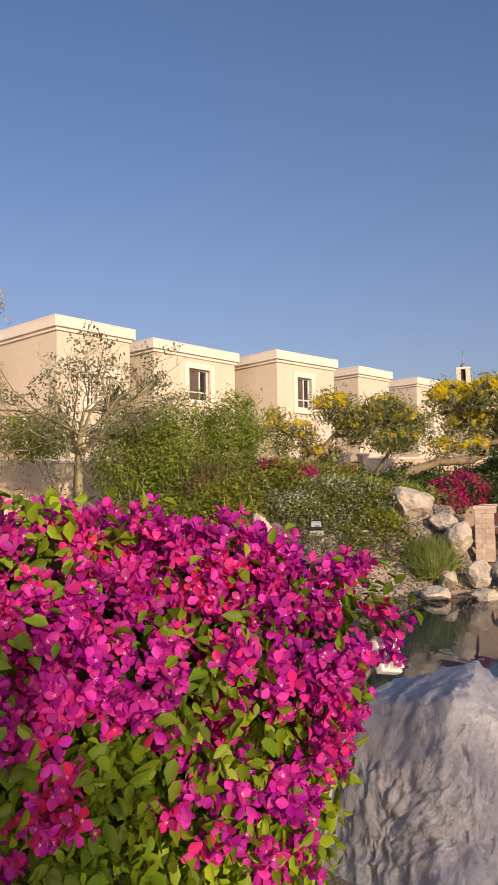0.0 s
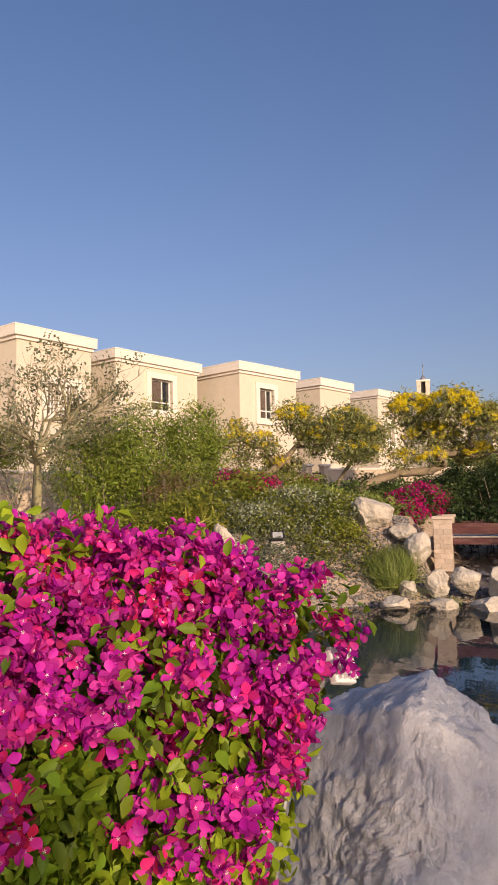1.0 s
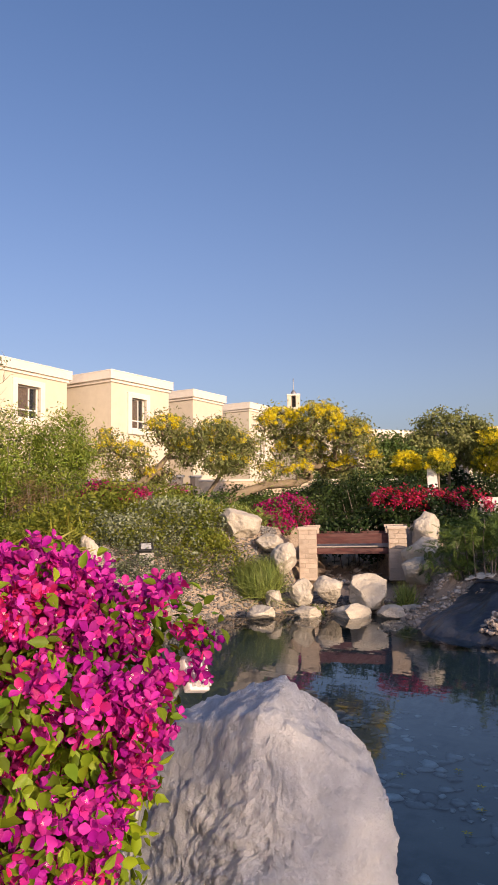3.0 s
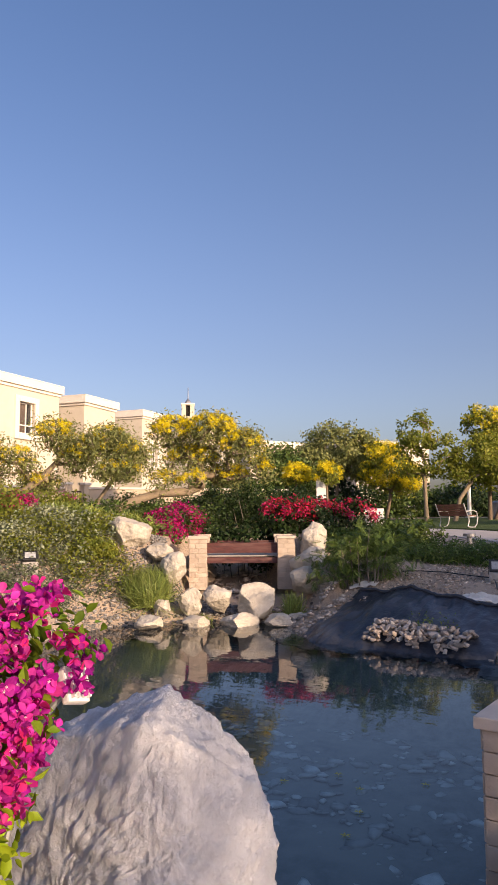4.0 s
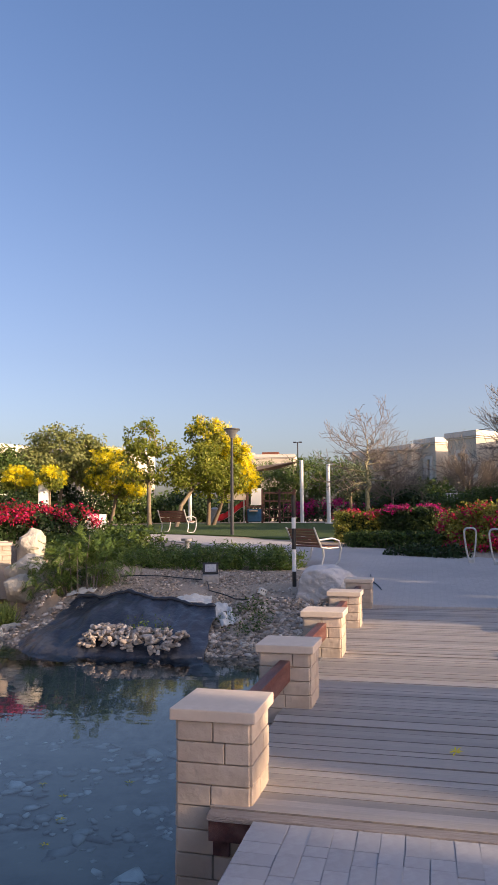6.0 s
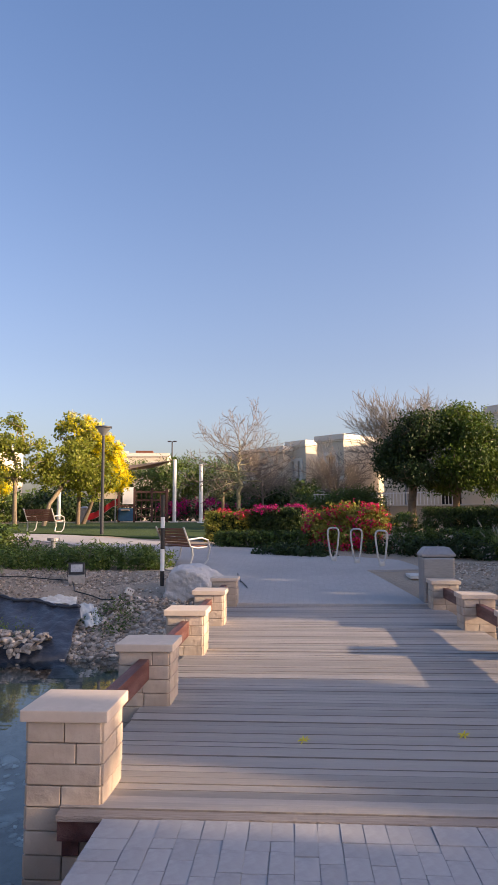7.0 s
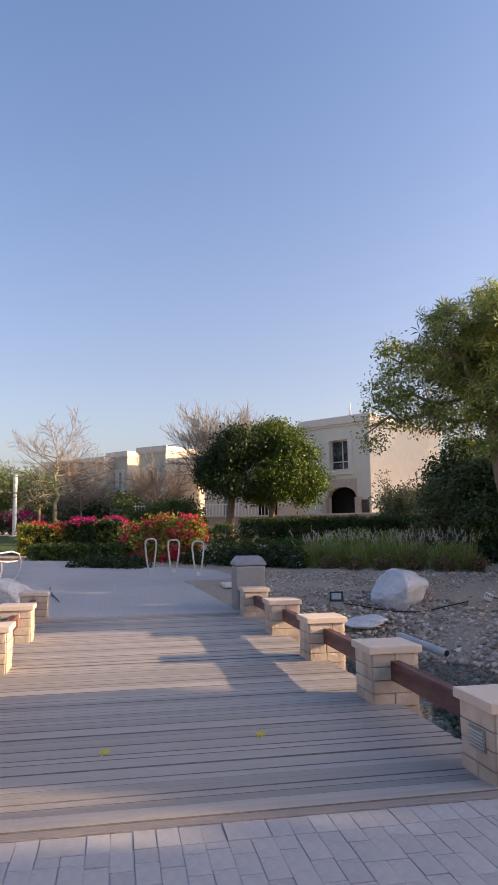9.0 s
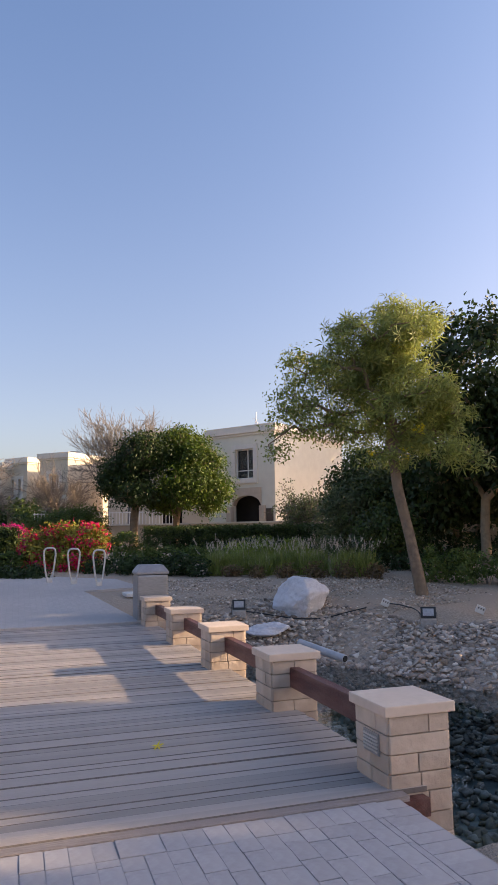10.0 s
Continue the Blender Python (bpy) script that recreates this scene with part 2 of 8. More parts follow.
def rock_mesh(name, size, seed, material, sub=4, cuts=9, rough=0.05, grain=0.012, blocky=1.0, planes=None, hard=0.97, chips=0.0):
    """A boulder: a ball cut by planes, its faces then broken by noise."""
    rng = np.random.default_rng(seed)
    bm = bmesh.new()
    bmesh.ops.create_icosphere(bm, subdivisions=sub, radius=1.0)
    P = [(Vector(unit(rng.normal(size=(1, 3)))[0]), 0.56 + 0.28 * rng.random()) for _ in range(cuts)]
    P = planes or P
    off = Vector(rng.random(3) * 50)
    for v in bm.verts:
        p = Vector([math.copysign(abs(c) ** blocky, c) for c in v.co])
        for n, d in P:
            k = p.dot(n) - d
            if k > 0:
                p -= n * k * hard
        q = p * 1.7 + off
        p += v.normal * (noise.noise(q) * rough * 2.2 + noise.noise(q * 3.1) * rough + (noise.noise(q * 8) + 0.6 * noise.noise(q * 19)) * grain * 2)
        if chips:
            for sc, am in ((7.0, 0.10), (16.0, 0.30), (36.0, 0.55)):
                q = (p + Vector((noise.noise(p * 5 + off), noise.noise(p * 5 - off), noise.noise(p * 4 + off * 2))) * 0.12) * sc + off
                c = noise.voronoi(q)[1][0]
                tilt = noise.noise_vector(c * 3.7)
                p = p + v.normal * ((q - c).dot(tilt) * am * chips / sc)
            rib = sum(a * abs(noise.noise(p * f + off)) for f, a in ((5.0, 0.014), (11.0, 0.024), (24.0, 0.018)))
            p = p - v.normal * rib * chips
        v.co = Vector((p.x * size[0], p.y * size[1], p.z * size[2]))
    me = bpy.data.meshes.new(name)
    bm.to_mesh(me)
    bm.free()
    me.materials.append(material)
    me.polygons.foreach_set("use_smooth", [sub < 4] * len(me.polygons) if sub < 3 else [True] * len(me.polygons))
    return me


def pebbles(name, materials, P, S, seed, flat=0.65, parent=None, label="", smooth=False, share=None, sub=1):
    """Many stones of one sheet, each a dented ball of twenty or eighty sides."""
    rng = np.random.default_rng(seed)
    bm = bmesh.new()
    bmesh.ops.create_icosphere(bm, subdivisions=sub, radius=1.0)
    V0 = np.array([v.co[:] for v in bm.verts])
    F0 = np.array([[v.index for v in f.verts] for f in bm.faces])
    bm.free()
    n, k = len(P), len(V0)
    A = rng.normal(size=(n, 3, 3)) * 0.28 + np.eye(3)
    V = np.einsum("kj,njc->nkc", V0, A)
    nn = unit(rng.normal(size=(n * 8, 3))).reshape(n, 8, 3)
    for i in range(8):
        dd = np.einsum("nkc,nc->nk", V, nn[:, i]) - ((0.34 if sub > 1 else 0.50) + 0.26 * rng.random((n, 1)))
        V -= nn[:, i][:, None, :] * np.maximum(dd, 0)[:, :, None]
    V *= np.array([1, 1, flat]) * np.asarray(S).reshape(-1, 1, 1)
    V += P[:, None, :]
    F = F0[None] + (np.arange(n) * k)[:, None, None]
    idx = np.repeat(rng.choice(len(materials), n, p=share), len(F0))
    ob = quads(name, V.reshape(-1, 3), F.reshape(-1, 3), materials, idx, smooth=smooth)
    ob.parent = parent
    return tagged(ob, label)


# ---- lie of the land ----
WATER = -0.72
POND = np.array([(4.0, 0.92), (3.75, 1.2), (3.5, 2.2), (3.6, 3.6), (4.3, 5.4), (6.0, 8.0), (8.3, 10.5), (10.6, 10.9), (11.9, 10.3), (12.9, 9.3), (13.1, 8.4), (12.3, 7.2), (11.8, 6.7),
                 (11.6, 5.4), (11.8, 4.0), (12.15, 2.8), (12.5, 1.3), (12.6, -3.2), (12.3, -4.9), (11.4, -5.6), (9.4, -6.4), (7.2, -7.4), (5.2, -8.2), (3.8, -6.0), (3.6, -3.4), (4.0, -2.45)])
FAR_A, FAR_B = Vector((14.13, 11.36)), Vector((15.41, 9.64))


def inside_distance(X, Y, poly):
    """Distance to a closed outline, negative inside it."""
    d2 = np.full(X.shape, 1e9)
    ins = np.zeros(X.shape, dtype=bool)
    n = len(poly)
    for i in range(n):
        ax, ay = poly[i]
        bx, by = poly[(i + 1) % n]
        ex, ey = bx - ax, by - ay
        t = np.clip(((X - ax) * ex + (Y - ay) * ey) / (ex * ex + ey * ey), 0, 1)
        d2 = np.minimum(d2, (X - ax - t * ex) ** 2 + (Y - ay - t * ey) ** 2)
        c = ((ay > Y) != (by > Y)) & (X < ex * (Y - ay) / (ey if abs(ey) > 1e-9 else 1e-9) + ax)
        ins ^= c
    d = np.sqrt(d2)
    return np.where(ins, -d, d)


def high(X, Y):
    """The ground before pond and stream are dug."""
    R = np.hypot(X - 0.7, Y)
    Z = np.interp(R, [0, 12.9, 16, 18, 26, 43, 90], [0, 0.0, 0.25, 0.36, 0.88, 1.25, 1.3])
    Z = Z + 0.80 * np.exp(-((X - 10.8) ** 2 + (Y - 13.7) ** 2) / 9.0)
    Z = Z + 0.45 * np.exp(-((X - 17.3) ** 2 + (Y - 10.3) ** 2) / 6.0)
    Z = Z + 0.40 * np.exp(-((X - 13.8) ** 2 + (Y - 13.8) ** 2) / 16.0)
    return Z


def land(X, Y):
    X, Y = np.asarray(X, dtype=float), np.asarray(Y, dtype=float)
    H = high(X, Y)
    d = inside_distance(X, Y, POND)
    bank = np.where(X < 5.0, 0.3, np.where(Y < -3, 2.2, np.where(Y < 3.3, 2.4, np.where(Y < 7.4, 2.95, 1.9))))
    f = np.clip(d / bank, 0, 1)
    f = 1 - (1 - f) ** 1.5
    Z = np.where(d > 0, WATER + (H - WATER) * f, WATER - np.minimum(0.85, -0.6 * d))
    # stream under the small bridge
    a, b = np.array((13.1, 9.25)), np.array((18.2, 13.1))
    e = b - a
    t = np.clip(((X - a[0]) * e[0] + (Y - a[1]) * e[1]) / (e @ e), 0, 1)
    s = np.hypot(X - a[0] - t * e[0], Y - a[1] - t * e[1])
    bed = -0.62 + 0.75 * t
    core = np.where(t < 0.5, 1.35, 0.7)
    k = np.clip((s - core) / 0.5, 0, 1)
    Z = np.minimum(Z, np.where(s < core + 0.5, bed + (np.maximum(Z, bed) - bed) * k, Z))
    # under paving, deck and path the soil lies lower
    near = (X < 4.2) & (X > -6) & (Y < 0.9) & (Y > -2.4)
    return np.where(near, -0.16, Z)


def at_ground(x, y):
    return float(land(x, y))



# ---- materials ----
def rock_material():
    """Rough grey limestone: broad pale and dark patches, fine pits, thin cracks and broken ridges."""
    m = mat("rough_grey_limestone", (0.82, 0.825, 0.86), (0.55, 0.55, 0.575), 16, 0.92, 0.0, c3=(0.78, 0.785, 0.81), big=2.6, contrast=0.9)
    N, L = m.node_tree.nodes, m.node_tree.links
    tc = N.new("ShaderNodeTexCoord")
    last = None
    for scale, detail, kind, strength, dist in ((9, 9, "fbm", 0.35, 0.05), (24, 9, "fbm", 0.9, 0.03), (60, 7, "fbm", 1.0, 0.016), (150, 4, "fbm", 0.9, 0.006)):
        n = N.new("ShaderNodeTexNoise")
        n.inputs["Scale"].default_value, n.inputs["Detail"].default_value = scale, detail
        n.inputs["Roughness"].default_value, n.inputs["Distortion"].default_value = 0.66, 0.5
        L.new(tc.outputs["Object"], n.inputs["Vector"])
        b = N.new("ShaderNodeBump")
        b.inputs["Strength"].default_value, b.inputs["Distance"].default_value = strength, dist
        L.new(n.outputs["Fac"], b.inputs["Height"])
        if last:
            L.new(last, b.inputs["Normal"])
        last = b.outputs[0]
    L.new(last, N["Principled BSDF"].inputs["Normal"])
    return m


M_SOIL = mat("gritty_soil", (0.56, 0.44, 0.335), (0.30, 0.23, 0.175), 30, 0.95, 0.9, 70, c3=(0.42, 0.325, 0.25), big=0.7)
M_LAWN = mat("lawn_grass", (0.045, 0.085, 0.018), (0.075, 0.12, 0.03), 30, 0.95, 0.8, 160, c3=(0.06, 0.10, 0.022), big=0.5)
M_PATH = mat("path_concrete", (0.51, 0.465, 0.44), (0.44, 0.405, 0.38), 14, 0.85, 0.25, 90, c3=(0.42, 0.385, 0.365), big=0.5)
def add_courses(m, length, height, dark):
    """Faint tight joints of small paving blocks over a material."""
    N, L = m.node_tree.nodes, m.node_tree.links
    b = N["Principled BSDF"]
    src = b.inputs["Base Color"].links[0].from_socket
    tc, br, mx = N.new("ShaderNodeTexCoord"), N.new("ShaderNodeTexBrick"), N.new("ShaderNodeMixRGB")
    br.inputs["Scale"].default_value = 1.0
    br.inputs["Brick Width"].default_value, br.inputs["Row Height"].default_value = length, height
    br.inputs["Mortar Size"].default_value = 0.006
    br.inputs["Color1"].default_value, br.inputs["Color2"].default_value, br.inputs["Mortar"].default_value = (1, 1, 1, 1), (0.95, 0.95, 0.95, 1), (dark, dark, dark, 1)
    mx.blend_type = "MULTIPLY"
    mx.inputs[0].default_value = 1.0
    L.new(tc.outputs["Object"], br.inputs["Vector"])
    L.new(src, mx.inputs[1])
    L.new(br.outputs["Color"], mx.inputs[2])
    L.new(mx.outputs[0], b.inputs["Base Color"])


add_courses(M_PATH, 0.22, 0.11, 0.92)
M_PAVER = mat("concrete_paver", (0.38, 0.37, 0.378), (0.31, 0.30, 0.307), 18, 0.88, 0.10, 260, rand=0.07, c3=(0.365, 0.35, 0.352), big=4)
M_BED = mat("joint_sand", (0.38, 0.35, 0.335), (0.29, 0.27, 0.26), 40, 0.95, 0.4)
M_BOARD = mat("weathered_deck_board", (0.67, 0.605, 0.56), (0.47, 0.42, 0.39), 6, 0.72, 0.9, 30, rand=0.20, c3=(0.55, 0.495, 0.46), big=0.5, stretch=(16, 1.0, 6), contrast=0.9)
M_EDGEBOARD = mat("dark_edge_board", (0.44, 0.38, 0.35), (0.26, 0.22, 0.20), 6, 0.75, 0.7, 30, c3=(0.34, 0.285, 0.265), big=0.6, stretch=(16, 1.0, 6))
# gap shade painted as a darker tone for the deck boards' long sides
M_BOARDSIDE = mat("gap_shade_board_side", (0.22, 0.19, 0.17), (0.15, 0.13, 0.115), 9, 0.9, 0.3)
M_RAIL = mat("red_brown_timber", (0.125, 0.037, 0.032), (0.065, 0.024, 0.023), 5, 0.5, 0.4, 40, c3=(0.16, 0.075, 0.065), big=2.6, stretch=(1, 5, 5))
M_BLOCK = mat("sandstone_block", (0.58, 0.475, 0.385), (0.46, 0.37, 0.295), 6, 0.85, 0.35, 22, rand=0.11, c3=(0.44, 0.345, 0.27), big=3, contrast=0.8)
M_CAP = mat("sandstone_cap", (0.66, 0.545, 0.45), (0.58, 0.475, 0.385), 12, 0.8, 0.08, 160, rand=0.04, c3=(0.58, 0.475, 0.39), big=2)
M_MORTAR = mat("dull_mortar", (0.40, 0.32, 0.255), (0.30, 0.24, 0.19), 30, 0.95, 0.3)
M_ROCKG = mat("grey_limestone", (0.66, 0.63, 0.61), (0.48, 0.455, 0.445), 4.5, 0.9, 1.0, 14, c3=(0.57, 0.54, 0.52), big=1.6, contrast=0.9)
M_ROCKBIG = rock_material()
M_ROCKW = mat("white_limestone", (0.57, 0.515, 0.435), (0.43, 0.38, 0.31), 5, 0.9, 0.9, 18, c3=(0.50, 0.44, 0.36), big=1.5, rand=0.06)
M_STONES = [mat("grey_stone", (0.46, 0.385, 0.325), (0.28, 0.23, 0.195), 9, 0.9, 0.3, island=0.5), mat("pale_stone", (0.58, 0.505, 0.43), (0.42, 0.36, 0.305), 9, 0.9, 0.3, island=0.45),
            mat("brown_stone", (0.43, 0.335, 0.265), (0.31, 0.245, 0.195), 9, 0.9, 0.2, island=0.4)]
M_SHORE = mat("dark_shore_gravel", (0.25, 0.235, 0.22), (0.15, 0.14, 0.13), 9, 0.9, 0.3, island=0.5)
M_FLOOR = [mat("pond_pebble", (0.68, 0.69, 0.65), (0.50, 0.51, 0.48), 5, 0.8, 0.2, island=0.45), mat("dark_pond_pebble", (0.48, 0.49, 0.46), (0.34, 0.35, 0.33), 5, 0.8, 0.2, island=0.4)]
M_SILT = mat("dark_pond_silt", (0.27, 0.285, 0.265), (0.17, 0.18, 0.17), 6, 0.95, 0.3, c3=(0.31, 0.315, 0.28), big=0.8)
M_STUCCO = mat("cream_stucco", (0.62, 0.555, 0.445), (0.58, 0.515, 0.41), 3, 0.9, 0.12, 60, c3=(0.60, 0.53, 0.425), big=0.35)
# copy of the cream stucco, lightened to paint skylight on a shaded front
M_STUCCOLIFTED = mat("lightened_stucco", (0.72, 0.69, 0.58), (0.67, 0.64, 0.535), 3, 0.9, 0.12, 60, c3=(0.69, 0.66, 0.555), big=0.35)
M_TRIM = mat("white_trim", (0.74, 0.685, 0.60), (0.70, 0.645, 0.56), 4, 0.85, 0.1, 60)
M_PLINTH = mat("beige_plinth", (0.55, 0.46, 0.36), (0.49, 0.41, 0.32), 4, 0.9, 0.15, 60)
M_WALL = mat("garden_wall_render", (0.64, 0.52, 0.38), (0.57, 0.46, 0.335), 3, 0.9, 0.2, 50, c3=(0.55, 0.44, 0.33), big=0.5)
M_WHITE = mat("white_paint", (0.80, 0.79, 0.77), (0.76, 0.75, 0.73), 5, 0.5, 0.05)
M_GREYM = mat("grey_metal", (0.34, 0.34, 0.35), (0.28, 0.28, 0.29), 8, 0.45, 0.05, metal=0.6)
M_STEEL = mat("brushed_steel", (0.36, 0.36, 0.365), (0.29, 0.29, 0.295), 10, 0.42, 0.1, metal=0.8, stretch=(1, 1, 12))
M_ALU = mat("cast_aluminium", (0.58, 0.57, 0.55), (0.50, 0.49, 0.47), 9, 0.45, 0.1, metal=0.45)
M_BLACK = mat("black_metal", (0.018, 0.018, 0.02), (0.03, 0.03, 0.03), 8, 0.4, 0.05)
M_DARKPOST = mat("dark_lamp_post", (0.03, 0.032, 0.04), (0.045, 0.045, 0.05), 8, 0.5, 0.05)
M_CONC = mat("cast_concrete", (0.42, 0.39, 0.36), (0.33, 0.305, 0.28), 14, 0.9, 0.3, 70)
M_LENS = mat("floodlight_lens", (0.42, 0.43, 0.44), (0.30, 0.31, 0.32), 20, 0.12, 0.0, spec=0.8)
M_LINER = mat("pond_liner", (0.022, 0.026, 0.035), (0.042, 0.047, 0.06), 2.5, 0.30, 0.7, 9, c3=(0.065, 0.07, 0.085), big=0.9)
M_FLEECE = mat("white_fleece", (0.68, 0.66, 0.62), (0.55, 0.52, 0.48), 8, 0.95, 0.4)
M_BENCHWOOD = mat("bench_slat_wood", (0.22, 0.075, 0.04), (0.15, 0.05, 0.03), 6, 0.5, 0.2, rand=0.12, stretch=(6, 1, 6))
M_RED = mat("red_plastic", (0.50, 0.02, 0.03), (0.42, 0.018, 0.025), 4, 0.35, 0.03)
M_BLUE = mat("blue_plastic", (0.03, 0.12, 0.24), (0.025, 0.10, 0.20), 4, 0.4, 0.03)
M_SAIL = mat("tan_shade_cloth", (0.36, 0.25, 0.17), (0.31, 0.215, 0.145), 30, 0.9, 0.1, trans=0.35)
M_DARKWOOD = mat("dark_play_timber", (0.10, 0.045, 0.035), (0.07, 0.035, 0.03), 8, 0.7, 0.2)
M_PIPE = mat("grey_pvc_pipe", (0.46, 0.48, 0.50), (0.38, 0.40, 0.42), 6, 0.45, 0.1)
M_PALE = mat("pale_sand", (0.55, 0.46, 0.37), (0.47, 0.39, 0.31), 6, 0.95, 0.2, c3=(0.5, 0.42, 0.33), big=0.4)
M_FRAME = mat("white_window_frame", (0.70, 0.68, 0.64), (0.66, 0.64, 0.60), 5, 0.5, 0.03)
M_DARKFRAME = mat("brown_window_frame", (0.075, 0.055, 0.045), (0.06, 0.045, 0.035), 5, 0.5, 0.03)
M_BLIND = mat("beige_blind", (0.44, 0.30, 0.20), (0.31, 0.19, 0.115), 4, 0.8, 0.05)
M_ROOM = mat("dark_room", (0.03, 0.027, 0.024), (0.02, 0.018, 0.016), 2, 0.9, 0.0)
M_BARK = mat("grey_brown_bark", (0.25, 0.185, 0.13), (0.15, 0.11, 0.08), 9, 0.9, 0.7, 30, c3=(0.20, 0.15, 0.10), big=2)
M_BARKP = mat("pale_bark", (0.29, 0.23, 0.16), (0.19, 0.15, 0.105), 8, 0.9, 0.6, 30, c3=(0.30, 0.23, 0.15), big=2)
M_BARKG = mat("green_grey_bark", (0.29, 0.26, 0.15), (0.19, 0.17, 0.105), 7, 0.85, 0.4, 30, c3=(0.31, 0.285, 0.15), big=1.5)
M_TWIG = mat("dry_twig", (0.215, 0.18, 0.155), (0.15, 0.125, 0.108), 12, 0.9, 0.2)
M_TWIGGREY = mat("grey_twig", (0.215, 0.20, 0.19), (0.15, 0.14, 0.13), 12, 0.9, 0.2)
M_LEAF_YG = leafmat("olive_green_leaf", (0.17, 0.215, 0.036), (0.33, 0.345, 0.055), trans=0.5)
M_LEAF_OLIVE = leafmat("grey_olive_leaf", (0.17, 0.20, 0.07), (0.34, 0.355, 0.125), trans=0.4)
M_LEAF_MID = leafmat("mid_green_leaf", (0.056, 0.108, 0.024), (0.125, 0.175, 0.04))
M_LEAF_FEATHER = leafmat("feathery_green_leaf", (0.06, 0.115, 0.025), (0.16, 0.22, 0.045))
M_LEAF_AUTUMN = leafmat("yellow_tinged_leaf", (0.17, 0.21, 0.035), (0.40, 0.33, 0.06))
M_LEAF_BRIGHT = leafmat("fresh_green_leaf", (0.14, 0.215, 0.03), (0.26, 0.32, 0.05))
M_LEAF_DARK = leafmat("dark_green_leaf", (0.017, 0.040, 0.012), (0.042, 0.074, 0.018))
M_LEAF_HEDGE = leafmat("hedge_leaf", (0.03, 0.062, 0.016), (0.085, 0.12, 0.028))
M_LEAF_GREY = leafmat("grey_green_leaf", (0.25, 0.285, 0.18), (0.37, 0.40, 0.26))
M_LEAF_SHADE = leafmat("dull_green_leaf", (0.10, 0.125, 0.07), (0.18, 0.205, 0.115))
M_LEAF_OLIVEDULL = leafmat("dull_olive_leaf", (0.075, 0.105, 0.045), (0.16, 0.195, 0.085))
# dark and yellow-green tones paint shaded and sunlit leaves of one crown
M_LEAF_SUNNY = leafmat("sunlit_green_leaf", (0.02, 0.058, 0.014), (0.135, 0.195, 0.02))
M_LEAF_DRY = leafmat("dry_brown_leaf", (0.16, 0.105, 0.055), (0.22, 0.16, 0.075))
M_YELLOW = leafmat("yellow_blossom", (0.80, 0.63, 0.012), (0.86, 0.73, 0.04), island=0.15, trans=0.35, hue=0.01)
M_PETAL = mat("fresh_yellow_petal", (0.93, 0.80, 0.02), (0.90, 0.74, 0.02), 8, 0.6, 0.0)
M_PINK = leafmat("magenta_bract", (0.50, 0.010, 0.20), (0.62, 0.02, 0.17), island=0.3, trans=0.4, hue=0.03, rough=0.6)
M_ROSE = leafmat("rose_red_bract", (0.60, 0.015, 0.07), (0.70, 0.05, 0.14), island=0.3, trans=0.4, hue=0.02, rough=0.6)
M_LEAF_LIME = leafmat("lime_green_leaf", (0.13, 0.185, 0.065), (0.37, 0.41, 0.11), trans=0.5)
M_BOUGLEAF = leafmat("bougainvillea_leaf", (0.065, 0.15, 0.018), (0.41, 0.55, 0.03), island=0.5, trans=0.45, hue=0.015)
M_GRASS = leafmat("grass_blade", (0.16, 0.225, 0.05), (0.31, 0.35, 0.09), island=0.4)
M_PLUME = leafmat("grass_plume", (0.58, 0.51, 0.42), (0.68, 0.60, 0.50), island=0.2, trans=0.4)
M_FLOWERWHITE = mat("white_petal", (0.85, 0.82, 0.76), (0.8, 0.77, 0.7), 4, 0.7, 0.0, trans=0.2)


